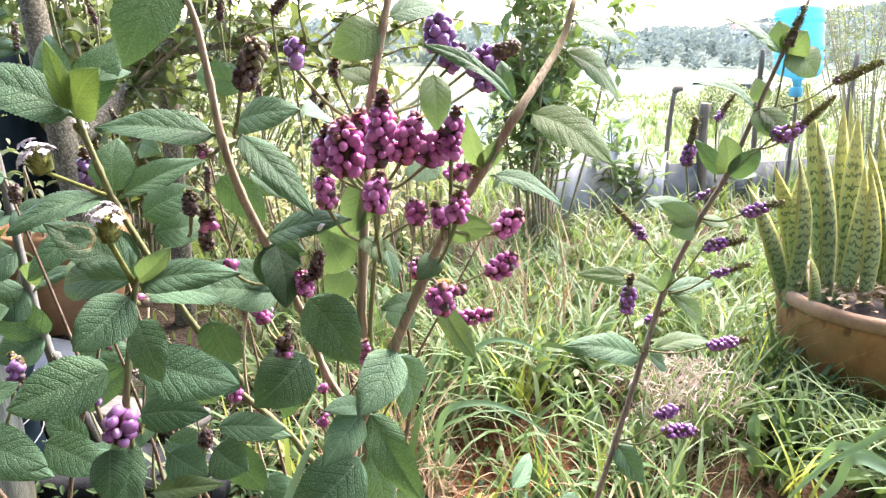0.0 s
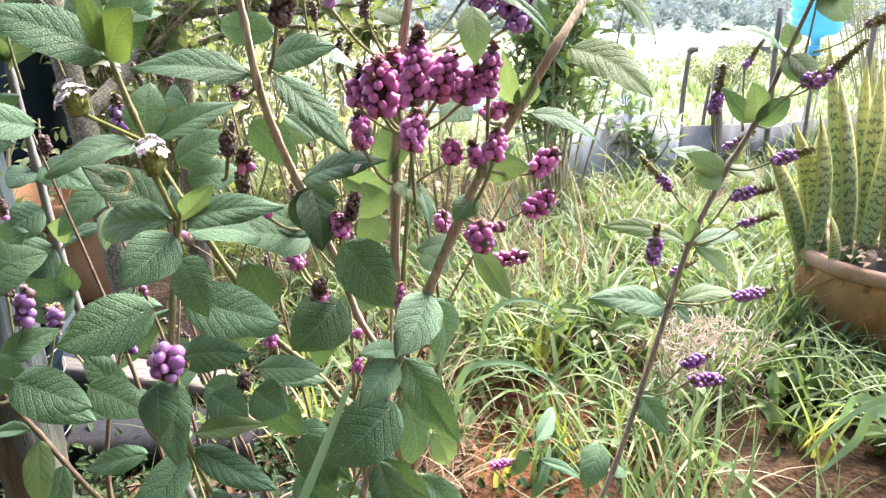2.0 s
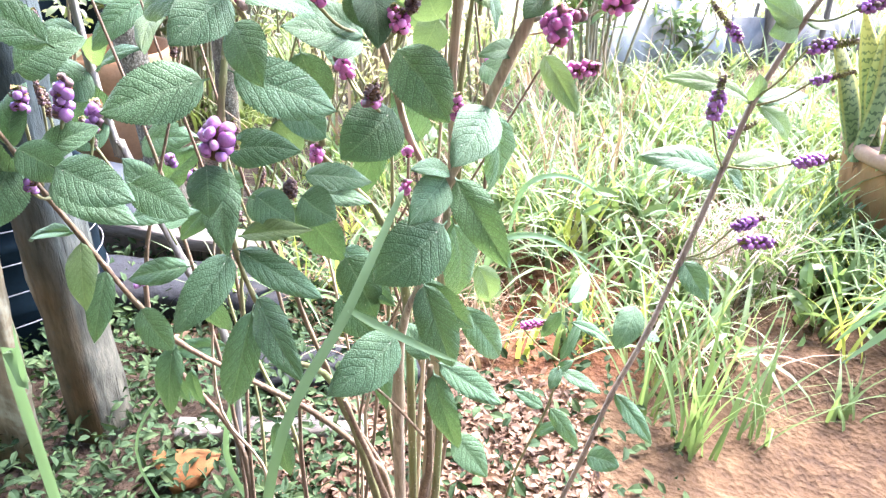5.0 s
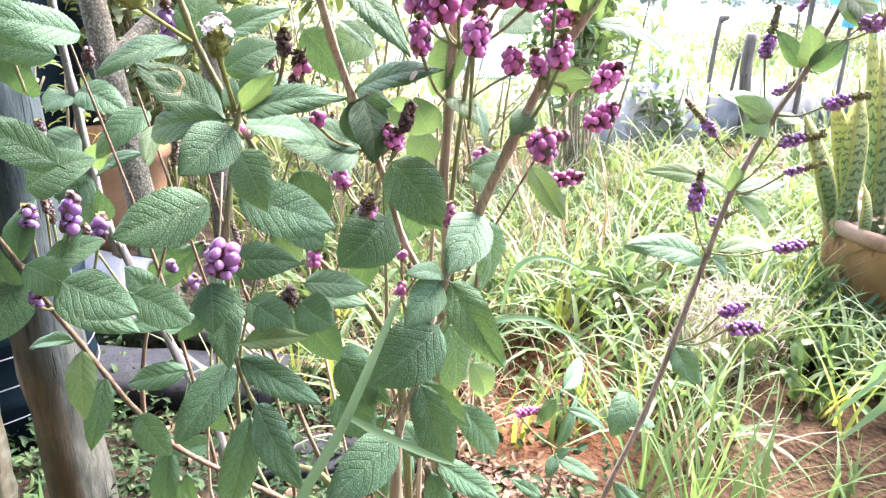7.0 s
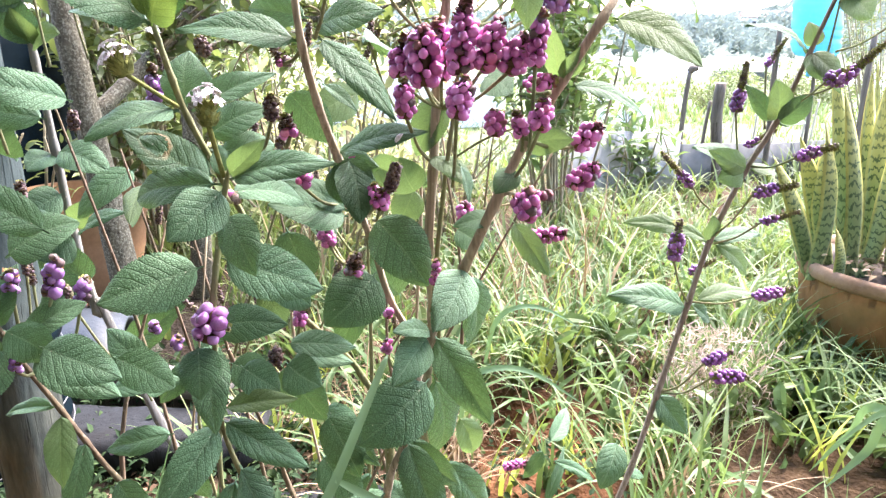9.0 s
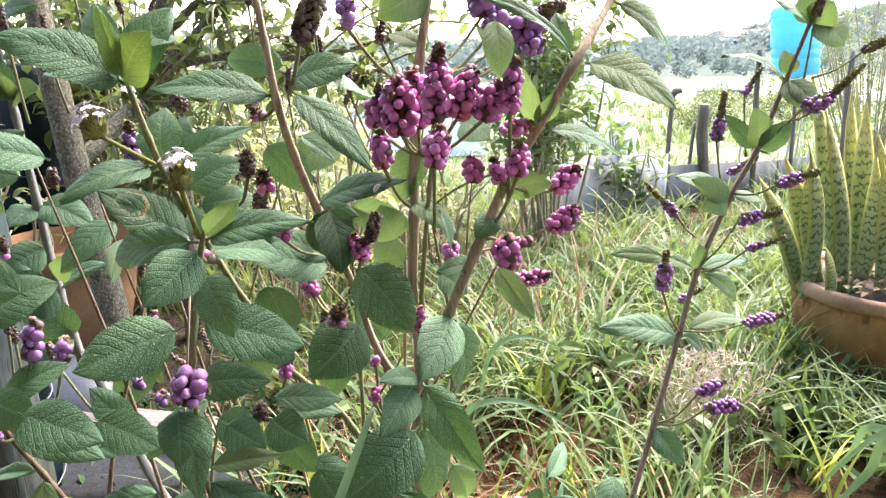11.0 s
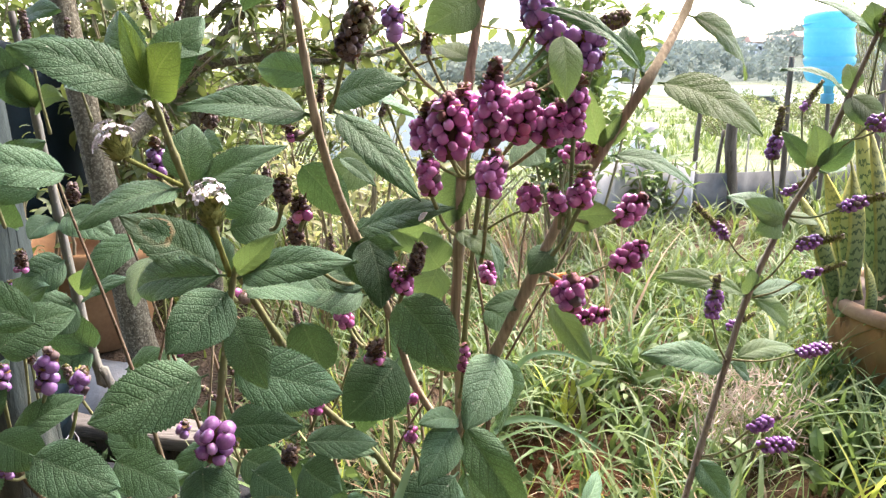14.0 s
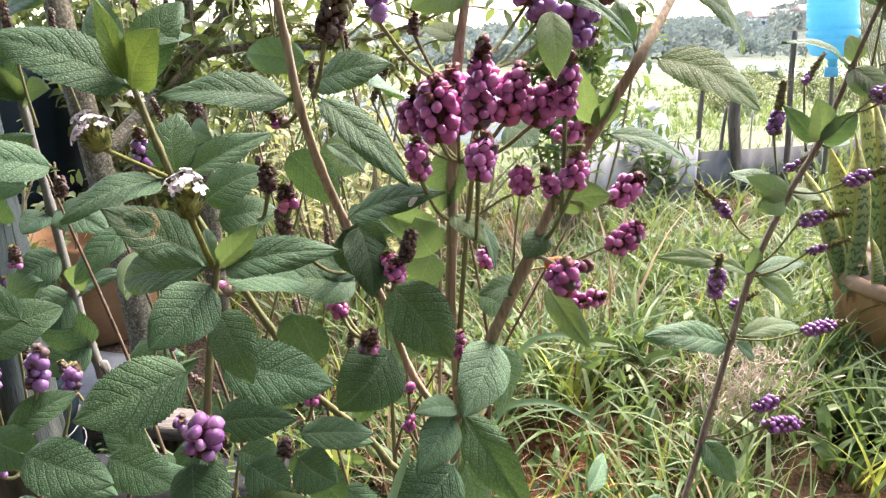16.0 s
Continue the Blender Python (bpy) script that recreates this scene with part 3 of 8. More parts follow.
def fruit(plant, base, tip, width, stalk=None, material=None, dark=0.25, green=0.0, label=""):
    """A head of berries from base to tip: a core with dry bracts, berries packed round it, the upper share dark."""
    material = material or BERRY
    base, tip = Vector(base), Vector(tip)
    k = len(CLUSTERS)
    CLUSTERS.append(k)
    rnd = random.Random(900 + k)
    if material is BERRY_VIOLET:
        green = 0.51
    axis = tip - base
    length = axis.length
    z = axis.normalized()
    x = z.orthogonal().normalized()
    y = z.cross(x)
    r = min(max(0.0031, width * 0.19), 0.0045) if dark else 0.0043
    if material is BERRY_PURPLE and dark:
        r = min(max(0.0034, width * 0.25), 0.0052)
    bm = bmesh.new()
    core = max(width * 0.5 - r * 1.75, 0.001)
    tube(bm, [base - z * 0.001, base.lerp(tip, 0.5), tip], [core, core * 0.85, core * 0.4], 7, 0, 3)
    # dry scales stand out between the berries and overlap like a cone's over the withered share
    def scale(p, out, size):
        side = out.cross(z).normalized() * size * rnd.uniform(0.42, 0.62)
        lift = z * rnd.uniform(-0.1, 0.6)
        f = [bm.verts.new(w) for w in (p - side * 0.5, p + side * 0.5, p + out * size * 0.62 + side, p + out * size * 0.62 - side, p + (out * 0.9 + lift) * size)]
        bm.faces.new((f[0], f[1], f[2], f[3]))
        bm.faces.new((f[3], f[2], f[4]))

    for i in range(int(10 + 500 * length)):
        a, h = rnd.uniform(0, math.tau), rnd.uniform(0.05, 1.0)
        out = x * math.cos(a) + y * math.sin(a)
        scale(base + axis * h + out * core, out, (0.5 * width - core) * rnd.uniform(0.6, 0.95))
    if dark > 0.05:
        dry = min(width, 0.017) * (0.5 if dark > 0.7 else 0.38)
        rows = max(2, round(dark * length / 0.0021))
        for i in range(rows):
            h = 1 - dark + dark * (i + 0.5) / rows
            fat = dry * (1.0 - 0.45 * max(0.0, (h - 0.6) / 0.4))
            for q in range(8):
                a = (q + 0.5 * (i % 2)) * math.tau / 8 + rnd.uniform(-0.2, 0.2)
                out = x * math.cos(a) + y * math.sin(a)
                scale(base + axis * h + out * fat * 0.45, out, min(0.0032, fat * rnd.uniform(0.4, 0.62)))
    head = part("fruit_head", bm, BRACT_GREEN if green > 0.5 else BRACT, plant, label)
    if stalk:
        s = Vector(stalk)
        sag = Vector((0, 0, -0.08 * (base - s).length))
        part("stalk", tube(bmesh.new(), [s, s.lerp(base, 0.5) + sag, base], [0.0016, 0.0012, 0.0014], 6), STEM_GREEN, head)
    if material is not BERRY_VIOLET and 0.05 < dark and k % 3 != 1:
        cap = bmesh.new()
        for i in range(14):
            a, h = i * 2.4, rnd.random()
            out = (x * math.cos(a) + y * math.sin(a)) * (1 - 0.4 * h) + z * 0.4
            p, size = tip - z * 0.003 * (1 - h) + out * min(width, 0.016) * 0.1, rnd.uniform(0.0022, 0.0036)
            side = out.cross(z).normalized() * size * 0.55
            f = [cap.verts.new(q) for q in (p - side * 0.6, p + side * 0.6, p + out * size * 0.6 + side, p + out * size * 0.6 - side, p + out * size + z * size * 0.3)]
            cap.faces.new(f[:4])
            cap.faces.new((f[3], f[2], f[4]))
        part("bud_tip", cap, BRACT_GREEN, head)
    # ripe berries pack the lower share, small dry ones the tip
    for lo, hi, grain, girth in ((0.0, 1 - dark, r, 1.0), (1 - dark, 1.0, r * 0.6, 0.78 if dark > 0.7 else 0.42)):
        run = (hi - lo) * length
        if run < 0.0005:
            continue
        fat = max(width * 0.5 - grain, grain * 0.55) * girth
        n = max(2, round((math.tau * fat * run + math.pi * fat * fat) / (3.05 * grain * grain)))
        for i in range(n):
            if rnd.random() < 0.03:
                continue
            t = (i + 0.5) / n
            a = i * 2.39996 + rnd.uniform(-0.2, 0.2)
            bulge = math.sqrt(max(0.03, 1 - abs(2 * t - 1) ** (2.2 + 2 * run / max(width, 1e-4)))) if dark < 0.06 or lo == 0 else 1 - 0.5 * t
            out = (x * math.cos(a) + y * math.sin(a)) * fat * bulge * rnd.uniform(0.9, 1.08)
            size = grain * rnd.uniform(0.68, 1.18)
            old = lo > 0 or rnd.random() < 0.05 or dark > 0.94
            if old and lo > 0 and rnd.random() < (0.55 if dark > 0.7 else 0.2):
                continue
            kind = material
            if old:
                kind = BERRY_GREEN if green and rnd.random() < green * (lo + (hi - lo) * t) * 1.5 else BERRY_MAROON if material is BERRY and dark < 0.7 and rnd.random() < 0.6 else BERRY_DARK
            elif material is BERRY and rnd.random() < 0.07:
                kind = BERRY_PINK
            ob = new("berry", rnd.choice(BERRY_MESH[kind.name]))
            ob.parent = head
            p = base + axis * (lo + (hi - lo) * t) + out
            ob.matrix_basis = Matrix.LocRotScale(p, Euler((a, t * 3, a * 2)), (size, size, size * rnd.uniform(0.85, 1.05)))
    return head


def flower_mesh():
    """A small flower of four rounded petals, two centimetres over in its own units."""
    bm = bmesh.new()
    for k in range(4):
        a = k * math.tau / 4
        c, s = math.cos(a), math.sin(a)
        ring = []
        for px, py, pz in ((0.1, -0.12, 0.1), (0.55, -0.42, 0.22), (0.98, -0.3, 0.1), (1.05, 0.05, 0.05), (0.95, 0.35, 0.1), (0.5, 0.42, 0.22), (0.1, 0.12, 0.1)):
            ring.append(bm.verts.new((px * c - py * s, px * s + py * c, pz)))
        bm.faces.new(ring)
    lathe(bm, [(0.1, -1.6), (0.12, -0.4), (0.22, 0.1)], 8, close=False)
    me = bpy.data.meshes.new("floret")
    bm.to_mesh(me)
    bm.free()
    me.materials.append(PETAL)
    return me


FLORET = flower_mesh()


def flower_head(plant, base, tip, width, stalk=None, seed=1):
    """A green bracted spike with a crown of small white flowers."""
    base, tip = Vector(base), Vector(tip)
    rnd = random.Random(seed)
    z = (tip - base).normalized()
    x = z.orthogonal().normalized()
    y = z.cross(x)
    bm = bmesh.new()
    if stalk:
        tube(bm, [stalk, Vector(stalk).lerp(base, 0.5), base], [0.0016, 0.0014, 0.0015], 6)
    length = (tip - base).length
    tube(bm, [base, base.lerp(tip, 0.5), tip], [width * 0.2, width * 0.27, width * 0.17], 8, 0, 4)
    for i in range(130):
        h, a = rnd.random(), rnd.uniform(0, math.tau)
        out = x * math.cos(a) + y * math.sin(a)
        p = base + z * length * h + out * width * 0.2
        q = p + out * width * rnd.uniform(0.14, 0.24) + z * width * 0.22
        side = out.cross(z) * width * 0.08
        bm.faces.new([bm.verts.new(w) for w in (p - side, p + side, q)])
    head = part("flower_head", bm, BRACT_GREEN, plant, "green bracts crowned by small white flowers")
    for i in range(14):
        a, t = i * 2.4, 0.2 + 0.85 * math.sqrt(i / 14)
        out = x * math.cos(a) + y * math.sin(a)
        face = (z * (1.35 - 0.7 * t) + out * t).normalized()
        ob = new("floret", FLORET)
        ob.parent = head
        s = width * rnd.uniform(0.13, 0.19)
        p = tip + out * width * 0.44 * t * rnd.uniform(0.85, 1.15) + z * width * (0.42 * (1 - t * t) + rnd.uniform(-0.1, 0.1))
        ob.matrix_basis = Matrix.LocRotScale(p, face.to_track_quat("Z", "Y"), (s, s, s))
    return head

# ---- ground, distance and fence ----
def ground_height(x, y):
    n = noise.noise(Vector((x * 1.7, y * 1.7, 0.3))) * 0.022 + noise.noise(Vector((x * 6, y * 6, 1.3))) * 0.008
    near = 1.0 if y < 6 else max(0.0, 1 - (y - 6) / 10)
    z = n * near
    if 0.25 < x < 1.9 and 0.7 < y < 1.6:
        z += 0.014 * noise.noise(Vector((x * 11, y * 17, 3.1))) + 0.006 * noise.noise(Vector((x * 27, y * 31, 5.1)))
    # a worn step in the bare soil, and a small dug hollow
    z += 0.03 * math.tanh((y - 1.17 - 0.12 * math.sin(x * 3)) * 20) * max(0.0, min(1.0, (x - 0.35) * 4)) * near
    z -= 0.09 * math.exp(-((x - 0.03) ** 2 + (y - 1.58) ** 2) / 0.016)
    z += 0.05 * math.exp(-((x - 0.05) ** 2 + (y - 1.85) ** 2) / 0.03)
    if y > 7:
        z -= 3.2 * (1 - math.exp(-(y - 7) / 34))
    if y > 130:
        t = min(1.0, (y - 130) / 620)
        crest = max(8.0, min(50.0, 9 + 120 * (x / y - 0.313))) + 2.5 * noise.noise(Vector((x / 90, 0.7, 0.2))) + 2.5 * noise.noise(Vector((x / 60, y / 160, 0.9)))
        z += t ** 0.8 * crest
    return z


def stretch(lo, hi, fine_lo, fine_hi, fine, growth):
    """Grid lines: fine between fine_lo and fine_hi, ever wider outside."""
    out = list(np.arange(fine_lo, fine_hi, fine))
    s, p = fine, fine_hi
    while p < hi:
        out.append(p)
        s *= growth
        p += s
    out.append(hi)
    s, p = fine * growth, fine_lo - fine
    while p > lo:
        out.insert(0, p)
        s *= growth
        p -= s
    out.insert(0, lo)
    return out


xs, ys = stretch(-2500, 2500, -1.6, 1.9, 0.03, 1.13), stretch(-60, 3500, 0.5, 2.6, 0.03, 1.09)
verts = [(x, y, ground_height(x, y)) for y in ys for x in xs]
w = len(xs)
faces = [(j * w + i, j * w + i + 1, j * w + w + i + 1, j * w + w + i) for j in range(len(ys) - 1) for i in range(w - 1)]
me = bpy.data.meshes.new("ground")
me.from_pydata(verts, [], faces)
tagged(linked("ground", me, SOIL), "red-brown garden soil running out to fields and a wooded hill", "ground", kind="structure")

# two pale carriageways crossing the valley, a green strip between them
def carriageway(inner, outer):
    """inner and outer: shares of the whole width, 0 the near edge, 1 the far one."""
    bm = bmesh.new()
    rows = []
    for y in range(150, 26, -4):
        near, far = 16.6 + (65.5 - y) * 0.25, 18.6 + (98 - y) * 0.3
        row = []
        for share in (inner, outer):
            x = near + (far - near) * share
            row += [bm.verts.new((x, y, ground_height(x, y) + 0.16)), bm.verts.new((x, y, ground_height(x, y) - 0.3))]
        rows.append(row)
    for a, b in zip(rows, rows[1:]):
        bm.faces.new((a[0], a[2], b[2], b[0]))
        bm.faces.new((a[0], b[0], b[1], a[1]))
        bm.faces.new((a[2], a[3], b[3], b[2]))
    bmesh.ops.recalc_face_normals(bm, faces=bm.faces)
    tagged(part("road", bm, ROAD_GREY), "pale sunlit road crossing the valley beyond the garden", "road", kind="structure")


carriageway(0.0, 0.42)
carriageway(0.66, 1.0)


def leaf_card(verts, faces, at, ahead, up, length, width):
    """A pointed leaf of six faces, bent on its midrib."""
    side = ahead.cross(up)
    i = len(verts)
    for t, w in ((0.0, 0.08), (0.3, 0.9), (0.65, 0.8)):
        c = at + ahead * (t * length) + up * (0.12 * length * math.sin(t * 3))
        verts += [c - side * (w * width / 2) + up * (0.14 * width), c, c + side * (w * width / 2) + up * (0.14 * width)]
    verts.append(at + ahead * length)
    faces += [(i, i + 1, i + 4, i + 3), (i + 1, i + 2, i + 5, i + 4), (i + 3, i + 4, i + 7, i + 6), (i + 4, i + 5, i + 8, i + 7), (i + 6, i + 7, i + 9), (i + 7, i + 8, i + 9)]


def far_woods(seed):
    rnd = random.Random(seed)
    verts, faces = [], []
    for k in range(3400):
        y = 104 + 630 * rnd.random() ** 1.7
        x = rnd.uniform(-0.5, 0.85) * y
        open_land = noise.noise(Vector((x / 60, y / 80, 4.4)))
        if (x / y < 0.12 and rnd.random() < 0.6) or (open_land > 0.16 and rnd.random() < 0.8):
            continue
        z = ground_height(x, y)
        tall = rnd.uniform(0.6, 1.4) * (2.4 + min(5.0, y / 95))
        wide = tall * rnd.uniform(0.4, 0.75)
        for c in range(110):
            d = Vector((rnd.gauss(0, 1), rnd.gauss(0, 1), rnd.gauss(0, 1))).normalized() * rnd.uniform(0.35, 1.0)
            p = Vector((x + d.x * wide, y + d.y * wide, z + tall * 0.5 + d.z * tall * 0.5))
            a = Vector((rnd.gauss(0, 1), rnd.gauss(0, 1), rnd.gauss(0, 0.7))).normalized() * rnd.uniform(0.06, 0.15) * tall
            b = a.orthogonal().normalized() * a.length * 0.8
            n = len(verts)
            verts += [p - a, p + b, p + a, p - b]
            faces.append((n, n + 1, n + 2, n + 3))
    return stuff("far_trees", verts, faces, HAZED_LEAF, "green trees on the far hillside, haze put into their leaf colour", "trees")


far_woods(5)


def house(at, size):
    x, y = at
    w, d, h = size
    z = ground_height(x, y) - 0.4
    home = thing("house", (x, y, z), "small white house with a tiled roof on the far hillside", "house", "houses on the far hill")
    bm = bmesh.new()
    beam(bm, (x - w / 2, y, z + h / 2), (x + w / 2, y, z + h / 2), d, h)
    part("wall", bm, WHITE_WALL, home, smooth=False)
    bm = bmesh.new()
    v = [bm.verts.new(p) for p in ((x - w * 0.55, y - d * 0.58, z + h), (x + w * 0.55, y - d * 0.58, z + h), (x + w * 0.55, y + d * 0.58, z + h), (x - w * 0.55, y + d * 0.58, z + h), (x - w * 0.5, y, z + h * 1.45), (x + w * 0.5, y, z + h * 1.45))]
    for f in ((0, 1, 5, 4), (2, 3, 4, 5), (1, 2, 5), (3, 0, 4), (3, 2, 1, 0)):
        bm.faces.new([v[k] for k in f])
    part("roof", bm, ROOF_TILE, home, smooth=False)
    for k in (-0.28, 0.0, 0.28):
        bm = bmesh.new()
        beam(bm, (x + k * w - 0.6, y - d / 2 - 0.05, z + h * 0.55), (x + k * w + 0.6, y - d / 2 - 0.05, z + h * 0.55), 0.12, 1.3)
        part("window", bm, HOUSE_GLASS, home, smooth=False)


house((88, 240), (12, 8, 4.5))
house((112, 262), (14, 8, 4))
house((180, 300), (11, 8, 5))
house((60, 300), (16, 9, 5))
house((210, 420), (18, 9, 6))
house((128, 150), (13, 8, 4))

# low white shelter beside the road
shelter = thing("shelter", (17.6, 50, ground_height(17.6, 50)), "low white shelter with a flat roof beside the valley road", "shed")
zs = ground_height(17.6, 50) - 0.1
# solid block in the dark window colour, standing for shade under the roof
bm = bmesh.new()
beam(bm, (15.9, 50, zs + 0.5), (19.2, 50, zs + 0.5), 2.0, 1.0)
part("wall", bm, HOUSE_GLASS, shelter, "solid dark block painted as the shade of an open front", smooth=False)
bm = bmesh.new()
beam(bm, (15.6, 50, zs + 1.0), (19.5, 50, zs + 1.0), 2.6, 0.6)
part("roof", bm, WHITE_WALL, shelter, smooth=False)

# grey sheet along the foot of the fence
fence_a, fence_b = Vector((0.42, 3.78, 0.0)), Vector((2.6, 5.05, 0.0))


def fence_sheet(s, e, top_s, top_e, seed, material):
    a, b = fence_a.lerp(fence_b, s), fence_a.lerp(fence_b, e)
    bm = bmesh.new()
    out = (b - a).normalized().cross(Vector((0, 0, 1)))
    rows = []
    n = 48
    for i in range(n + 1):
        t = i / n
        p = a.lerp(b, t) + out * (0.004 * math.sin(i * 1.05) + 0.01 * noise.noise(Vector((t * 4, seed, 0))))
        top = top_s + (top_e - top_s) * t + 0.006 * noise.noise(Vector((t * 9, seed, 4)))
        rows.append([bm.verts.new(p + out * o + Vector((0, 0, h))) for o, h in ((0, -0.05), (0, top), (0.012, top), (0.012, -0.05))])
    for p, q in zip(rows, rows[1:]):
        for k in range(4):
            bm.faces.new((p[k], p[(k + 1) % 4], q[(k + 1) % 4], q[k]))
    bm.faces.new(rows[0][::-1])
    bm.faces.new(rows[-1])
    bmesh.ops.recalc_face_normals(bm, faces=bm.faces)
    ob = part("fence_sheet", bm, material)
    tagged(ob, "weathered pale grey sheet standing in the grass along the fence", "fence panel", "sheets along the fence")


fence_sheet(0.0, 0.33, 0.43, 0.38, 1, PALE_SHEET)
fence_sheet(0.335, 0.72, 0.31, 0.26, 2, GREY_SHEET)
fence_sheet(0.725, 1.0, 0.26, 0.26, 3, GREY_SHEET)


def stake(base, top, w, material, label, group="", cap=False):
    bm = bmesh.new()
    b, t = Vector(base), Vector(top)
    tube(bm, [b - Vector((0, 0, 0.1)), b.lerp(t, 0.3) + Vector((w * 0.15, 0, 0)), b.lerp(t, 0.7) - Vector((w * 0.12, 0, 0)), t], [w * 0.52, w * 0.5, w * 0.48, w * 0.45], 9, 0.05, 4)
    if cap:
        tube(bm, [t, t + Vector((0.012, 0, 0.02)), t + Vector((0.045, 0, 0.024))], [w * 0.6, w * 0.75, w * 0.5], 8)
    tagged(part("fence_post", bm, material), label, "fence post", group or "posts of the garden fence")


stake((1.17, 4.32, 0), (1.175, 4.28, 0.72), 0.03, DARK_WOOD, "thin dark wooden fence post with a bent tip", cap=True)
stake((1.42, 4.36, 0), (1.37, 4.3, 0.66), 0.07, DARK_WOOD, "thick dark split wooden fence post")
stake((1.31, 4.36, 0), (1.335, 4.34, 0.55), 0.022, DARK_WOOD, "thin leaning dark wooden fence stake")
stake((1.76, 4.45, 0), (1.70, 4.4, 0.97), 0.034, DARK_WOOD, "tall weathered wooden fence post")
stake((2.5, 4.85, 0), (2.48, 4.85, 0.95), 0.04, DARK_WOOD, "tall weathered wooden fence post")
stake((0.98, 6.0, 0), (0.96, 6.0, 0.86), 0.10, WHITE_WALL, "whitewashed post behind the fence")
for k in range(6):
    xk = 1.42 + 0.16 * k + random.uniform(-0.04, 0.04)
    stake((xk, 4.5 + 0.08 * k, 0), (xk + random.uniform(-0.05, 0.05), 4.5 + 0.08 * k, random.uniform(0.32, 0.55)), random.uniform(0.01, 0.018), CANE, "thin pale cane standing behind the grey sheet", "canes of the fence")

# low white wall added to stand in for an overbright patch behind the shrub
bm = bmesh.new()
beam(bm, (-1.75, 7.0, 0.2), (0.12, 7.0, 0.2), 0.2, 0.6, 0.01)
tagged(part("garden_wall", bm, WHITE_WALL, smooth=False), "low white wall added for the bright patch behind the shrub", "wall", kind="structure")

# white canister with a pink lid beside the fence
canister = thing("canister", (0.96, 4.62, 0), "white plastic canister with a pale lid behind the fence", "canister")
bm = bmesh.new()
lathe(bm, [(0.10, 0.0), (0.115, 0.02), (0.115, 0.16), (0.108, 0.18), (0.115, 0.2), (0.115, 0.42), (0.09, 0.48), (0.05, 0.5)], 28, (0.96, 4.62, 0))
part("body", bm, WHITE_PLASTIC, canister)
bm = bmesh.new()
lathe(bm, [(0.055, 0.5), (0.055, 0.555), (0.04, 0.565)], 20, (0.96, 4.62, 0))
part("lid", bm, PINK_PLASTIC, canister, "pale pink screw lid")

# blue water bottle turned over on a pole
bottle = thing("water_bottle", (1.84, 4.2, 0), "large blue ribbed plastic bottle turned over on a pole", "bottle")
bm = bmesh.new()
prof = [(0.022, 0.765), (0.024, 0.77), (0.026, 0.81), (0.05, 0.822), (0.1, 0.832), (0.118, 0.848), (0.125, 0.87)]
for k in range(6):
    h = 0.88 + k * 0.05
    deep = 0.0 if k in (2, 3) else 0.007
    prof += [(0.128, h), (0.13, h + 0.012), (0.13, h + 0.03), (0.129 - deep, h + 0.037), (0.129 - deep, h + 0.045)]
prof += [(0.126, 1.186), (0.115, 1.206), (0.09, 1.214), (0.06, 1.21), (0.03, 1.206)]
lathe(bm, prof, 36, (1.84, 4.2, 0))
for v in bm.verts:
    v.co.x += (v.co.z - 0.8) * -0.13
    if v.co.z > 1.15 and v.co.x < 1.75:
        v.co.z -= 0.25 * (1.75 - v.co.x)
    v.co += Vector((noise.noise(v.co * 9), noise.noise(v.co * 9 + Vector((5, 0, 0))), 0)) * 0.006
part("body", bm, BLUE_PLASTIC, bottle)
bm = bmesh.new()
tube(bm, [(1.87, 4.2, -0.05), (1.865, 4.2, 0.4), (1.85, 4.2, 0.7), (1.8, 4.2, 1.17)], [0.012, 0.012, 0.011, 0.01], 8)
part("pole", bm, DARK_WOOD, bottle, "dark pole")
bm = bmesh.new()
lathe(bm, [(0.03, 0.715), (0.036, 0.72), (0.036, 0.765), (0.032, 0.77)], 20, (1.84, 4.2, 0))
part("cap", bm, BLUE_PLASTIC, bottle)

# ---- the yard by the shrub ----
def old_post(base, top, w, d, label, seed, material, face=(0, -1, 0.1)):
    bm = bmesh.new()
    beam(bm, base, top, w, d, 0.004, seed, 14, face)
    tagged(part("timber_post", bm, material), label, "timber post", "timbers by the shrub")


old_post((-0.729, 0.945, -0.05), (-0.729, 0.945, 1.02), 0.08, 0.09, "weathered squared timber post, grey above and brown below", 3, OLD_POST, (-0.127, -0.99, 0.05))
old_post((-0.842, 0.85, -0.03), (-0.815, 0.85, 0.42), 0.11, 0.03, "lichened brown wooden board leaning by the posts", 5, BOARD_WOOD)

drum = thing("plastic_drum", (-1.1, 1.24, 0), "low dark blue-green plastic drum wound with wire behind the post", "drum")
bm = bmesh.new()
lathe(bm, [(0.185, 0.0), (0.196, 0.015), (0.2, 0.12), (0.206, 0.13), (0.2, 0.14), (0.201, 0.255), (0.207, 0.262), (0.207, 0.278), (0.201, 0.285), (0.202, 0.315), (0.21, 0.322), (0.212, 0.35), (0.202, 0.358), (0.192, 0.345), (0.187, 0.1)], 48, (-1.1, 1.24, 0))
part("body", bm, BLACK_PLASTIC, drum)
for h in (0.1, 0.165, 0.225, 0.295):
    bm = bmesh.new()
    ring = [(-1.1 + 0.2075 * math.cos(a), 1.24 + 0.2075 * math.sin(a), h + 0.014 * math.sin(a + 9 * h)) for a in [k * math.tau / 36 for k in range(37)]]
    tube(bm, ring, [0.0013] * 37, 6, 0, 1)
    part("wire", bm, WIRE, drum, "thin pale wire hoop")

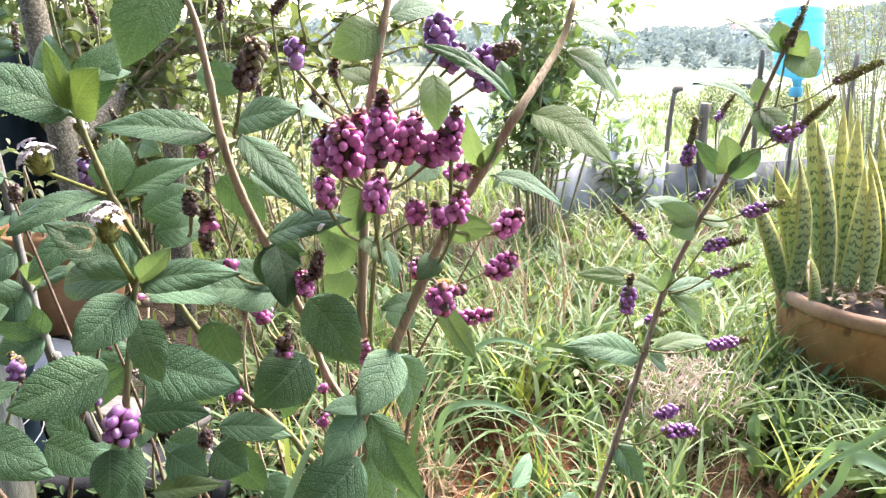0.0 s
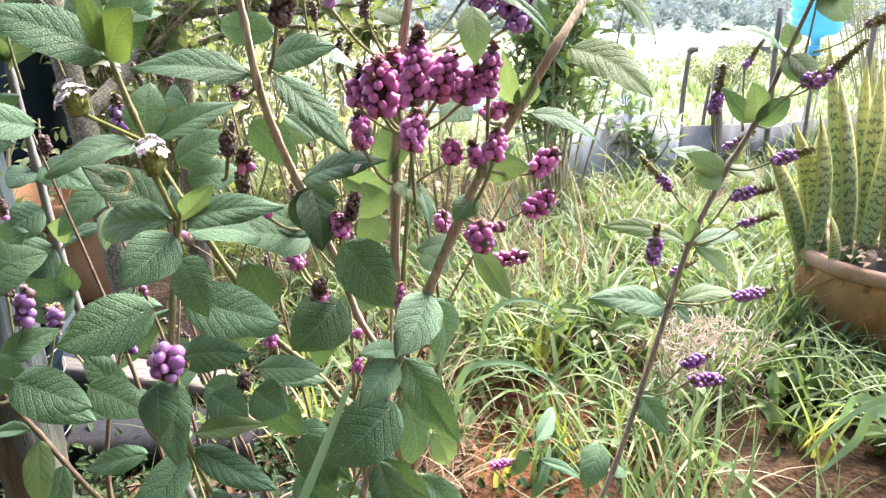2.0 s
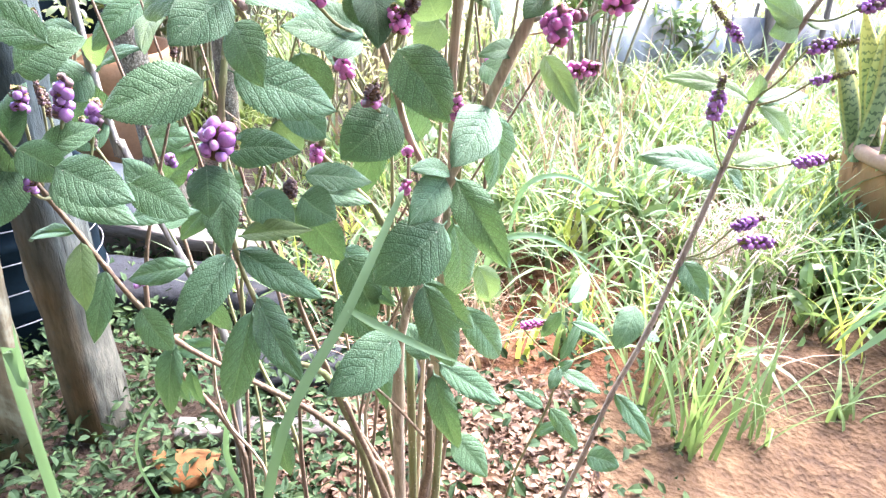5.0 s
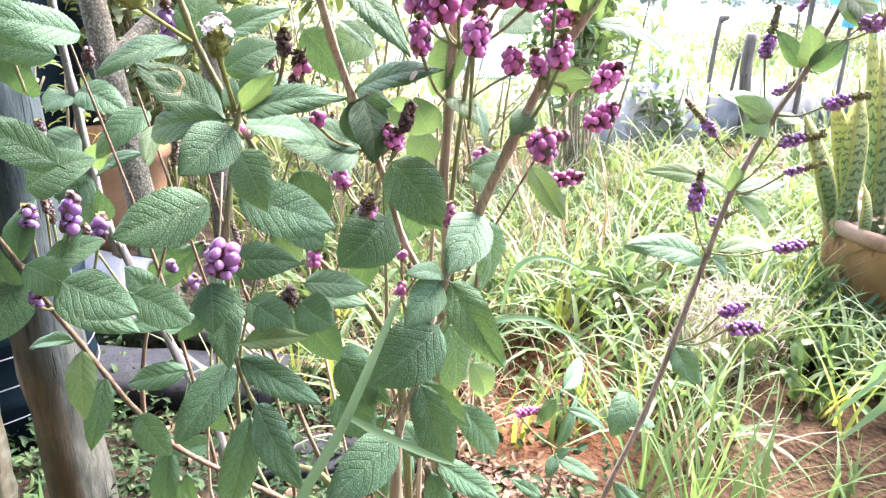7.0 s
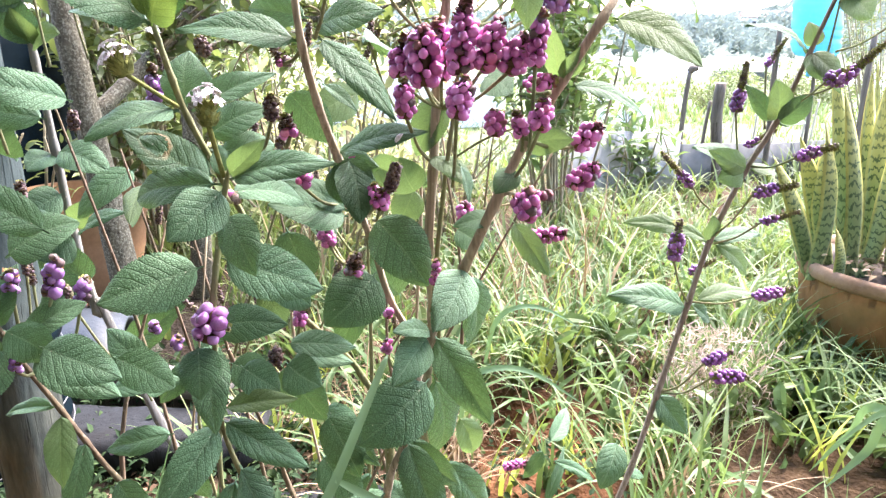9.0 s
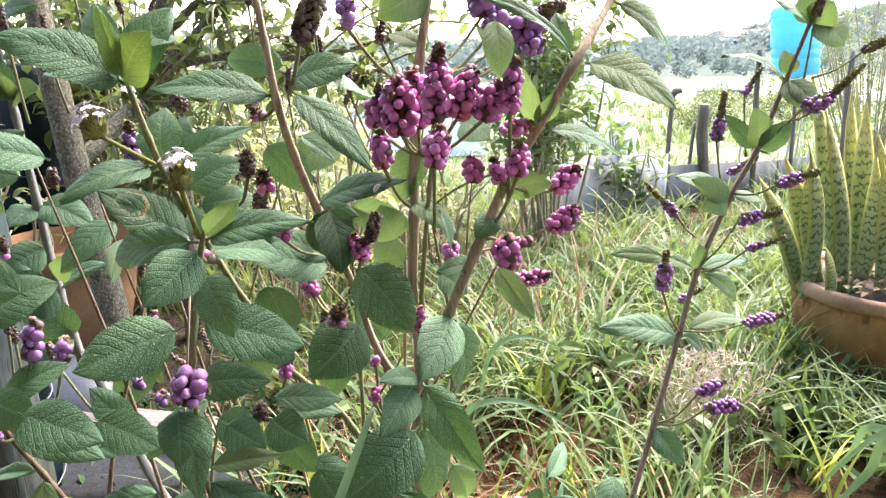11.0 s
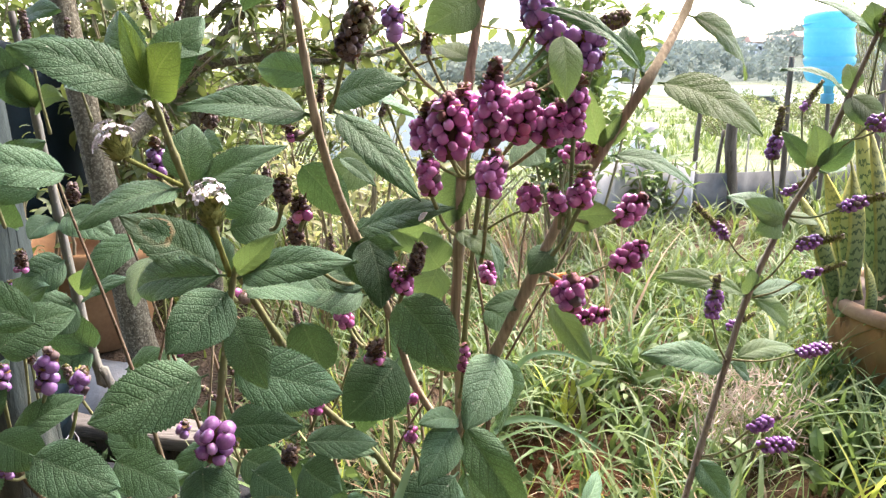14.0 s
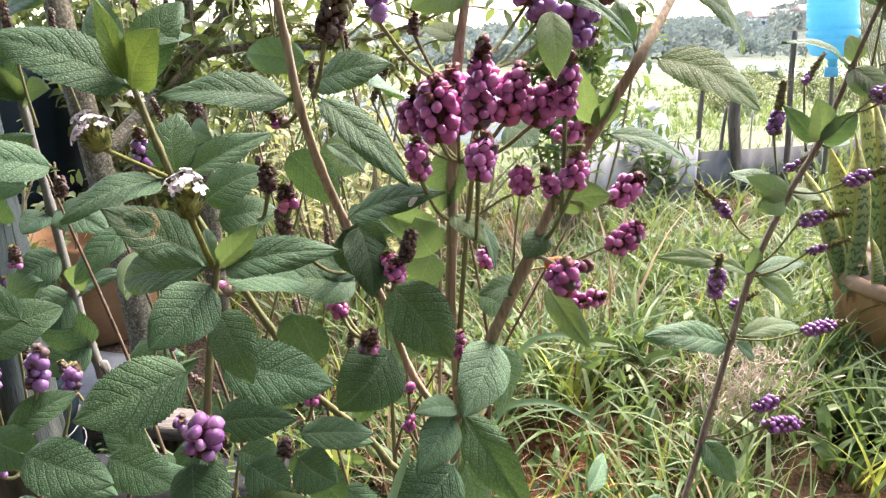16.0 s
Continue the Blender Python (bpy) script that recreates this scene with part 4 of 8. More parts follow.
big_drum = thing("water_tank", (-2.06, 2.6, 0), "dark plastic water tank in the shade of the trees", "tank")
bm = bmesh.new()
lathe(bm, [(0.38, 0.0), (0.4, 0.03), (0.4, 0.45), (0.412, 0.47), (0.4, 0.49), (0.4, 0.86), (0.36, 0.95), (0.2, 0.99)], 48, (-2.06, 2.6, 0))
part("body", bm, BLACK_PLASTIC, big_drum)
bm = bmesh.new()
lathe(bm, [(0.2, 0.99), (0.21, 1.0), (0.21, 1.04), (0.18, 1.05)], 32, (-2.06, 2.6, 0))
part("lid", bm, BLACK_PLASTIC, big_drum)

clay_pot = thing("clay_pot", (-1.44, 2.32, 0), "large orange clay pot on the ground behind the trunks", "pot")
bm = bmesh.new()
lathe(bm, [(0.15, 0.0), (0.16, 0.012), (0.2, 0.17), (0.215, 0.3), (0.23, 0.31), (0.232, 0.365), (0.222, 0.375), (0.208, 0.37), (0.2, 0.31), (0.19, 0.28)], 40, (-1.44, 2.32, 0))
part("body", bm, ORANGE_CLAY, clay_pot)


def plank(a, b, w, h, label, material, seed, name="plank"):
    bm = bmesh.new()
    beam(bm, a, b, w, h, 0.003, seed, 10)
    tagged(part(name, bm, material), label, "plank", "planks on the ground")


plank((-1.16, 1.56, 0.118), (-0.62, 1.47, 0.118), 0.09, 0.035, "pale weathered plank lying on a dark beam", PALE_WOOD, 7)
plank((-1.12, 1.575, 0.05), (-0.66, 1.495, 0.05), 0.075, 0.10, "dark old beam lying on the soil", DARK_WOOD, 8, "beam")

# dark curved plastic sheet lying arched over the beam
bm = bmesh.new()
rows = []
for i in range(15):
    a = radians(12 + 150 * i / 14)
    ring = []
    for x in (-1.34, -1.2, -1.06, -0.95):
        for r in (0.15, 0.138):
            wave = 0.006 * noise.noise(Vector((x * 5, a * 2, 1.0)))
            ring.append(bm.verts.new((x + 0.05 * math.cos(a), 1.69 - 0.25 * (x + 1.1) - (r + wave) * 1.1 * math.cos(a), 0.05 + (r + wave) * math.sin(a))))
    rows.append(ring)
for p, q in zip(rows, rows[1:]):
    for k in (0, 2, 4):
        bm.faces.new((p[k], p[k + 2], q[k + 2], q[k]))
        bm.faces.new((p[k + 1], q[k + 1], q[k + 3], p[k + 3]))
    bm.faces.new((p[0], q[0], q[1], p[1]))
    bm.faces.new((p[6], p[7], q[7], q[6]))
for ring in (rows[0], rows[-1]):
    for k in (0, 2, 4):
        bm.faces.new((ring[k], ring[k + 1], ring[k + 3], ring[k + 2]))
bmesh.ops.recalc_face_normals(bm, faces=bm.faces)
tagged(part("plastic_sheet", bm, DARK_SHEET), "dark grey curved plastic sheet arched over an old beam", "sheet")

plank((-0.575, 0.935, 0.014), (-0.24, 0.99, 0.022), 0.05, 0.034, "pale bleached board lying in the leaf litter", PALE_WOOD, 10)

plank((-0.98, 1.34, 0.045), (-0.5, 1.36, 0.045), 0.17, 0.09, "dark blackened beam lying in the weeds", POST_WOOD, 11, "beam")
plank((-0.5, 1.12, 0.025), (-0.12, 1.2, 0.03), 0.12, 0.03, "grey split board lying in the litter", POST_WOOD, 12)

# curved sherd of a broken pot, its wall 7 mm thick
bm = bmesh.new()
outline = [(-0.592, 0.876), (-0.555, 0.884), (-0.51, 0.879), (-0.462, 0.868), (-0.452, 0.83), (-0.47, 0.795), (-0.512, 0.786), (-0.548, 0.812), (-0.574, 0.842)]
rings = []
for lift in (0.007, 0.0):
    for s in (1.0, 0.72, 0.4):
        ring = []
        for x, y in outline:
            qx, qy = -0.52 + (x + 0.52) * s, 0.835 + (y - 0.835) * s
            ring.append(bm.verts.new((qx, qy, 0.018 + lift + 0.03 * (1 - ((qy - 0.835) / 0.055) ** 2) + 0.18 * (qx + 0.52))))
        rings.append(ring)
count = len(outline)
for top, ring in ((True, rings[:3]), (False, rings[3:])):
    for p, q in zip(ring, ring[1:]):
        for k in range(count):
            quad = (p[k], p[(k + 1) % count], q[(k + 1) % count], q[k])
            bm.faces.new(quad if not top else quad[::-1])
    bm.faces.new(ring[2])
for k in range(count):
    bm.faces.new((rings[0][k], rings[0][(k + 1) % count], rings[3][(k + 1) % count], rings[3][k]))
bmesh.ops.recalc_face_normals(bm, faces=bm.faces)
tagged(part("clay_sherd", bm, SHERD_CLAY), "curved orange sherd of a broken clay pot in the weeds", "pot sherd")

# trees behind the shrub
def tree(name, label, nodes, limbs, seed, leaves, leaf_len, spread, material, bark):
    rnd = random.Random(seed)
    b = nodes[0]
    t = thing(name, b[:3], label, "tree")
    bm = bmesh.new()
    tube(bm, [n[:3] for n in nodes], [n[3] for n in nodes], 12, 0.08, 6)
    part("trunk", bm, bark, t)
    tips = [Vector(nodes[-1][:3])]
    for limb in limbs:
        bm = bmesh.new()
        tube(bm, [n[:3] for n in limb], [n[3] for n in limb], 8, 0.1, 5)
        part("limb", bm, bark, t)
        tips += [Vector(n[:3]) for n in limb[1:]]
    bm = bmesh.new()
    verts, faces = [], []
    for k in range(leaves // 14):
        a = rnd.choice(tips)
        d = Vector((rnd.gauss(0, 1), rnd.gauss(0, 1), rnd.gauss(0.1, 0.8)))
        e = a + d.normalized() * spread * rnd.uniform(0.3, 1.0)
        mid = a.lerp(e, 0.5) + Vector((rnd.gauss(0, 0.03), rnd.gauss(0, 0.03), 0.03))
        tube(bm, [a, mid, e], [0.005, 0.0035, 0.0015], 5, 0, 3)
        for j in range(14):
            q = a.lerp(mid, j / 7) if j < 7 else mid.lerp(e, (j - 7) / 7)
            ahead = (Vector((rnd.gauss(0, 1), rnd.gauss(0, 1), rnd.gauss(-0.2, 0.7))) + d.normalized() * 0.5).normalized()
            up = (Vector((0, 0, 1)) + Vector((rnd.gauss(0, 0.5), rnd.gauss(0, 0.5), 0))).normalized()
            up = (up - ahead * up.dot(ahead)).normalized()
            s = leaf_len * rnd.uniform(0.6, 1.25)
            leaf_card(verts, faces, q, ahead, up, s, s * 0.5)
    part("twig", bm, TWIG, t)["kind"] = "stuff"
    me = bpy.data.meshes.new("crown")
    me.from_pydata(verts, [], faces)
    ob = linked("crown", me, material, t)
    ob["kind"] = "stuff"
    return t


tree("garden_tree", "small garden tree with a leaning lichen-spotted trunk",
     [(-1.015, 1.85, -0.05, 0.062), (-1.035, 1.85, 0.15, 0.046), (-1.07, 1.85, 0.5, 0.039), (-1.11, 1.85, 0.9, 0.034), (-1.15, 1.88, 1.25, 0.03), (-1.18, 1.9, 1.7, 0.025)],
     [[(-1.09, 1.86, 0.7, 0.022), (-1.0, 2.07, 0.85, 0.024), (-0.9, 2.1, 0.96, 0.02), (-0.74, 2.1, 1.12, 0.015), (-0.6, 2.15, 1.4, 0.01)],
      [(-1.13, 1.87, 1.1, 0.02), (-1.5, 2.2, 1.35, 0.015), (-1.75, 2.25, 1.5, 0.01)],
      [(-0.92, 2.1, 0.95, 0.013), (-0.72, 2.15, 0.98, 0.011), (-0.5, 2.2, 0.97, 0.009), (-0.25, 2.25, 1.03, 0.006)]],
     31, 1150, 0.055, 0.34, THICKET, BARK)
tree("garden_tree", "slim garden tree with a straight grey trunk",
     [(-1.02, 2.32, -0.05, 0.04), (-1.01, 2.32, 0.4, 0.034), (-1.0, 2.31, 0.8, 0.031), (-0.99, 2.3, 1.2, 0.027), (-0.97, 2.3, 1.7, 0.02)],
     [[(-0.99, 2.3, 1.05, 0.014), (-0.8, 2.32, 1.2, 0.011), (-0.55, 2.4, 1.28, 0.007)],
      [(-1.0, 2.31, 0.85, 0.012), (-0.75, 2.4, 0.92, 0.01), (-0.4, 2.5, 0.9, 0.006)]],
     37, 850, 0.06, 0.36, THICKET, BARK)

# this tree is added out of view so its crown darkens the left side
tree("garden_tree", "leafy tree added out of view, its crown shading the left side",
     [(-2.3, 0.7, -0.05, 0.08), (-2.28, 0.7, 0.8, 0.07), (-2.2, 0.72, 1.6, 0.06), (-2.0, 0.75, 2.2, 0.045), (-1.7, 0.8, 2.5, 0.03)],
     [[(-2.1, 0.74, 2.0, 0.035), (-1.6, 0.5, 2.4, 0.025), (-1.1, 0.4, 2.55, 0.018), (-0.7, 0.3, 2.6, 0.01)],
      [(-1.8, 0.78, 2.4, 0.03), (-1.2, 0.7, 2.4, 0.02), (-0.75, 0.65, 2.3, 0.014), (-0.4, 0.6, 2.25, 0.008)],
      [(-1.9, 0.76, 2.3, 0.03), (-1.4, 1.0, 2.5, 0.02), (-0.95, 1.1, 2.6, 0.012), (-0.6, 0.9, 2.7, 0.008)],
      [(-1.2, 0.8, 2.4, 0.018), (-0.7, 1.1, 2.35, 0.013), (-0.2, 1.25, 2.3, 0.008)]],
     39, 10500, 0.13, 0.6, THICKET, BARK)


def bush(label, at, size, stems, leaves, leaf_len, material, seed, wide=0.42, bottom=0.1):
    """A leafy bush: stems fanning out from the ground, leaves set along their twigs."""
    rnd = random.Random(seed)
    t = thing("bush", at, label, "bush")
    base = Vector(at)
    sticks = bmesh.new()
    verts, faces = [], []
    per = leaves // stems
    for k in range(stems):
        a = rnd.uniform(0, math.tau)
        reach = math.sqrt(rnd.random())
        top = base + Vector((math.cos(a) * size[0] * reach, math.sin(a) * size[1] * reach, size[2] * rnd.uniform(0.45, 1.0) * (1.05 - 0.35 * reach)))
        foot = base + Vector((math.cos(a) * size[0] * 0.3 * reach, math.sin(a) * size[1] * 0.3 * reach, -0.02))
        mid = foot.lerp(top, 0.5) + Vector((rnd.gauss(0, 0.04), rnd.gauss(0, 0.04), 0.04))
        line = smooth_path([foot, mid, top], 8)
        tube(sticks, [foot, mid, top], [0.008, 0.006, 0.003], 5, 0, 4)
        for j in range(per):
            h = bottom + (1 - bottom) * rnd.random() ** 0.7
            p = line[min(len(line) - 1, int(h * len(line)))] + Vector((rnd.gauss(0, 0.05), rnd.gauss(0, 0.05), rnd.gauss(0, 0.03)))
            ahead = Vector((rnd.gauss(0, 1), rnd.gauss(0, 1), rnd.gauss(0.15, 0.6))).normalized()
            up = Vector((rnd.gauss(0, 0.4), rnd.gauss(0, 0.4), 1))
            up = (up - ahead * up.dot(ahead)).normalized()
            s = leaf_len * rnd.uniform(0.55, 1.2)
            leaf_card(verts, faces, p, ahead, up, s, s * wide)
    part("branch", sticks, TWIG, t)["kind"] = "stuff"
    me = bpy.data.meshes.new("crown")
    me.from_pydata(verts, [], faces)
    ob = linked("crown", me, material, t)
    ob["kind"] = "stuff"
    return t


bush("dark glossy-leaved bush before the low white wall", (0.36, 3.4, 0), (0.36, 0.3, 1.75), 24, 1700, 0.095, BUSH, 41, 0.38, 0.42)
bush("twiggy pale bush behind the garden trees", (-0.85, 3.2, 0), (0.5, 0.35, 1.1), 18, 420, 0.07, PALE_THICKET, 43)
bush("low leafy bush beside the low white wall", (0.82, 4.1, 0), (0.25, 0.2, 0.62), 16, 420, 0.12, GRASS_GREEN, 44, 0.3)
bush("wild green thicket behind the dark tank", (-3.2, 3.8, 0), (0.9, 0.5, 2.0), 34, 1300, 0.1, BUSH, 45)
bush("wild green thicket at the garden's edge", (-1.7, 5.0, 0), (1.1, 0.5, 1.35), 36, 1300, 0.1, THICKET, 46)
bush("feathery light green tree beyond the fence", (3.7, 6.6, 0), (0.9, 0.6, 2.3), 40, 4200, 0.045, THICKET, 47, 0.3)

bush("dense green thicket behind the garden trees", (-1.7, 3.7, 0), (0.9, 0.3, 1.75), 46, 2000, 0.075, THICKET, 48)
bush("broad-leaved green bush behind the leaning trunk", (-1.35, 2.75, 0), (0.5, 0.25, 1.75), 30, 1100, 0.085, THICKET, 58, 0.5, 0.3)
bush("pale twiggy bush beside the slim tree", (-0.55, 2.6, 0), (0.4, 0.25, 1.15), 16, 420, 0.06, PALE_THICKET, 49)
bush("twiggy bush with small leaves beside the grass", (-0.2, 3.2, 0), (0.35, 0.25, 1.3), 13, 340, 0.06, PALE_THICKET, 50)

bush("twiggy small-leaved bush before the dark tank", (-1.62, 2.05, 0), (0.3, 0.16, 1.12), 22, 420, 0.05, THICKET, 56)
# unseen hedge, added to keep sky light off the shrub's left
bush("tall leafy hedge added out of view to block sky light", (-1.75, 0.3, 0), (0.6, 0.5, 2.1), 40, 2200, 0.11, THICKET, 57)
bush("leafy dark thicket behind the timber post", (-2.3, 3.5, 0), (0.75, 0.35, 2.1), 52, 3200, 0.1, THICKET, 55)
bush("small round bush in the field beyond the fence", (4.2, 13, -0.4), (1.0, 0.7, 0.8), 40, 2600, 0.07, THICKET, 51)
bush("small round bush in the field beyond the fence", (7.8, 17, -0.75), (1.4, 0.8, 1.1), 40, 2600, 0.09, THICKET, 52)
bush("small round bush in the field beyond the fence", (2.4, 20, -1.0), (1.2, 0.8, 0.9), 40, 2400, 0.09, PALE_THICKET, 53)
bush("small round bush in the field beyond the fence", (10.5, 26, -1.3), (2.0, 1.0, 1.5), 44, 3000, 0.12, THICKET, 54)

# ---- terracotta pot with the snake plant ----
PX, PY = 1.165, 1.93
pot = thing("plant_pot", (PX, PY, 0), "large terracotta pot with a thick rounded rim on the ground", "plant pot")
bm = bmesh.new()
lathe(bm, [(0.185, 0.0), (0.195, 0.012), (0.215, 0.08), (0.243, 0.2), (0.254, 0.27), (0.256, 0.30), (0.25, 0.315), (0.24, 0.30), (0.22, 0.2), (0.15, 0.1)], 72, (PX, PY, 0))
part("body", bm, TERRACOTTA, pot)
bm = bmesh.new()
lathe(bm, [(0.25, 0.306), (0.266, 0.312), (0.272, 0.322), (0.274, 0.336), (0.271, 0.347), (0.262, 0.353), (0.25, 0.35), (0.244, 0.335), (0.243, 0.306)], 72, (PX, PY, 0))
part("rim", bm, RIM_CLAY, pot, "paler scuffed rim")
bm = bmesh.new()
rings = [[bm.verts.new((PX + r * math.cos(a), PY + r * math.sin(a), 0.332 + 0.02 * noise.noise(Vector((r * 20 * math.cos(a), r * 20 * math.sin(a), 5))))) for a in [k * math.tau / 48 for k in range(48)]] for r in (0.242, 0.19, 0.13, 0.07, 0.02)]
for a, b in zip(rings, rings[1:]):
    for k in range(48):
        bm.faces.new((a[k], b[k], b[(k + 1) % 48], a[(k + 1) % 48]))
bm.faces.new(rings[-1])
part("soil", bm, POT_SOIL, pot, "dry crumbly potting soil")


def snake_leaf_mesh(seed):
    """A stiff sword leaf a metre tall: thick, channelled, twisting a little, with a pointed tip."""
    rnd = random.Random(seed)
    bm = bmesh.new()
    uv = bm.loops.layers.uv.new()
    rows = []
    twist, sway = rnd.uniform(-1.1, 1.1), rnd.uniform(-0.6, 0.6)
    n = 16
    for j in range(n + 1):
        v = j / n
        half = 0.5 * (0.55 + 0.55 * math.sin(math.pi * min(1, v * 0.75 + 0.05))) * (1 if v < 0.5 else max(0.0, 1 - ((v - 0.5) / 0.5) ** 2.1))
        half = max(half, 0.01)
        ring = []
        for k, (u, front) in enumerate([(-1, 1), (-0.5, 1), (0, 1), (0.5, 1), (1, 1), (0.5, 0), (0, 0), (-0.5, 0)]):
            x = u * half
            y = -0.28 * half * (1 - u * u) * (0.9 if front else 1.6) + (0.035 * math.sin(v * 14 + seed) * u)
            c, s = math.cos(twist * v), math.sin(twist * v)
            ring.append((bm.verts.new((x * c - y * s + sway * math.sin(math.pi * v), x * s + y * c, v)), (u * 0.5 + 0.5, v)))
        rows.append(ring)
    for a, b in zip(rows, rows[1:]):
        for k in range(8):
            q = (a[k], a[(k + 1) % 8], b[(k + 1) % 8], b[k])
            f = bm.faces.new([w[0] for w in q])
            for lp, w in zip(f.loops, q):
                lp[uv].uv = w[1]
    bmesh.ops.recalc_face_normals(bm, faces=bm.faces)
    me = bpy.data.meshes.new("leaf")
    bm.to_mesh(me)
    bm.free()
    me.polygons.foreach_set("use_smooth", [True] * len(me.polygons))
    me.materials.append(SNAKE)
    return me


snake = thing("snake_plant", (PX, PY, 0.318), "snake plant with banded yellow-edged sword leaves in a terracotta pot", "houseplant")
SWORDS = [snake_leaf_mesh(k) for k in range(7)]
rnd = random.Random(12)


def sword(base, tip, wide, turn, k):
    ob = new("leaf", SWORDS[k % 7])
    ob.parent = snake
    ob.matrix_parent_inverse = snake.matrix_world.inverted()
    up = Vector(tip) - Vector(base)
    z = up.normalized()
    y = (Vector((math.sin(turn), math.cos(turn), 0)) - z * z.dot(Vector((math.sin(turn), math.cos(turn), 0)))).normalized()
    m = Matrix((y.cross(z), y, z)).transposed().to_4x4()
    m.translation = base
    ob.matrix_basis = m @ Matrix.Diagonal((0.75 * wide, 0.82 * wide, up.length * 1.02, 1))


sword((0.915, 1.930, 0.300), (0.749, 1.900, 0.642), 0.0590, 0.3, 0)
sword((0.959, 1.980, 0.300), (0.842, 1.970, 0.681), 0.0655, -0.3, 1)
sword((0.907, 1.900, 0.300), (0.860, 1.900, 0.747), 0.0721, 0.15, 2)
sword((0.917, 1.960, 0.300), (0.786, 1.930, 0.616), 0.0491, 0.6, 3)
sword((0.980, 1.950, 0.300), (0.913, 1.970, 0.683), 0.0590, 0.1, 4)
sword((1.061, 2.050, 0.300), (0.949, 2.100, 0.897), 0.0557, 0.5, 5)
sword((1.003, 1.880, 0.300), (0.898, 1.900, 0.822), 0.0590, 0.2, 6)
sword((1.004, 1.930, 0.300), (0.963, 1.950, 0.718), 0.0557, -0.4, 0)
sword((1.016, 1.860, 0.300), (1.015, 1.850, 0.706), 0.0655, 0.35, 1)
sword((1.104, 2.050, 0.300), (1.073, 2.100, 0.883), 0.0590, -0.5, 2)
sword((1.078, 1.950, 0.300), (1.038, 1.970, 0.832), 0.0688, 0.1, 3)
sword((1.136, 1.980, 0.300), (1.023, 2.020, 0.850), 0.0590, -0.2, 4)
sword((1.078, 1.840, 0.300), (1.025, 1.830, 0.695), 0.0622, 0.1, 5)
sword((1.177, 1.950, 0.300), (1.080, 1.970, 0.749), 0.0557, 0.4, 6)
sword((1.186, 1.930, 0.300), (1.103, 1.950, 0.933), 0.0688, -0.2, 0)
sword((1.151, 1.840, 0.300), (1.063, 1.830, 0.747), 0.0622, 0.2, 1)
sword((1.260, 1.920, 0.300), (1.156, 1.930, 0.845), 0.0655, 0.0, 2)
sword((1.335, 1.980, 0.300), (1.238, 2.000, 0.900), 0.0688, -0.3, 3)
sword((1.343, 1.900, 0.300), (1.266, 1.900, 0.792), 0.0655, 0.2, 4)
sword((1.336, 2.080, 0.300), (1.311, 2.120, 0.715), 0.0622, 0.5, 5)
sword((1.448, 2.080, 0.300), (1.361, 2.120, 0.863), 0.0655, -0.4, 6)
sword((0.942, 1.830, 0.300), (0.899, 1.810, 0.477), 0.0491, 0.0, 0)
sword((1.090, 2.080, 0.300), (1.062, 2.100, 0.612), 0.0557, 0.8, 1)
sword((1.241, 2.100, 0.300), (1.189, 2.140, 0.809), 0.0590, 0.6, 2)

# ---- grass, weeds and litter ----
def blade(verts, faces, foot, heading, length, width, rise, droop, segs=6):
    """One grass blade: it rises, then arches over towards heading."""
    side = Vector((-heading.y, heading.x, 0))
    i = len(verts)
    p = foot.copy()
    for j in range(segs):
        t = j / segs
        w = width * (0.55 + 0.45 * math.sin(math.pi * min(1, t * 1.3 + 0.15))) * (1 - t ** 3) * 0.5
        verts += [p - side * w + Vector((0, 0, w * 0.35)), p.copy(), p + side * w + Vector((0, 0, w * 0.35))]
        ang = rise - droop * t
        p = p + (heading * math.cos(ang) + Vector((0, 0, math.sin(ang)))) * (length / segs)
    verts.append(p)
    for j in range(segs - 1):
        a, b = i + 3 * j, i + 3 * j + 3
        faces += [(a, a + 1, b + 1, b), (a + 1, a + 2, b + 2, b + 1)]
    a = i + 3 * (segs - 1)
    faces += [(a, a + 1, len(verts) - 1), (a + 1, a + 2, len(verts) - 1)]


def bare(x, y):
    """How little grows at a place: 1 on bare soil and litter, 0 in the grass."""
    path = min(1.0, 1.7 * math.exp(-(((x - 0.85) / 0.5) ** 2 + ((y - 1.15) / 0.3) ** 2) * 1.1))
    gap = math.exp(-(((x - 0.14) / 0.27) ** 2 + ((y - 1.42) / 0.19) ** 2)) * 0.97
    litter = 1.0 if y < 1.3 + 0.2 * x and x < 0.3 else 0.0
    straw = 0.85 * math.exp(-((x - 0.52) ** 2 + (y - 1.6) ** 2) / 0.03)
    hole = math.exp(-((x - 0.03) ** 2 + (y - 1.58) ** 2) / 0.03)
    shade = 0.86 * math.exp(-(((x + 0.2) / 0.42) ** 2 + ((y - 1.5) / 0.4) ** 2))
    return max(path, gap, litter, hole, straw, shade)


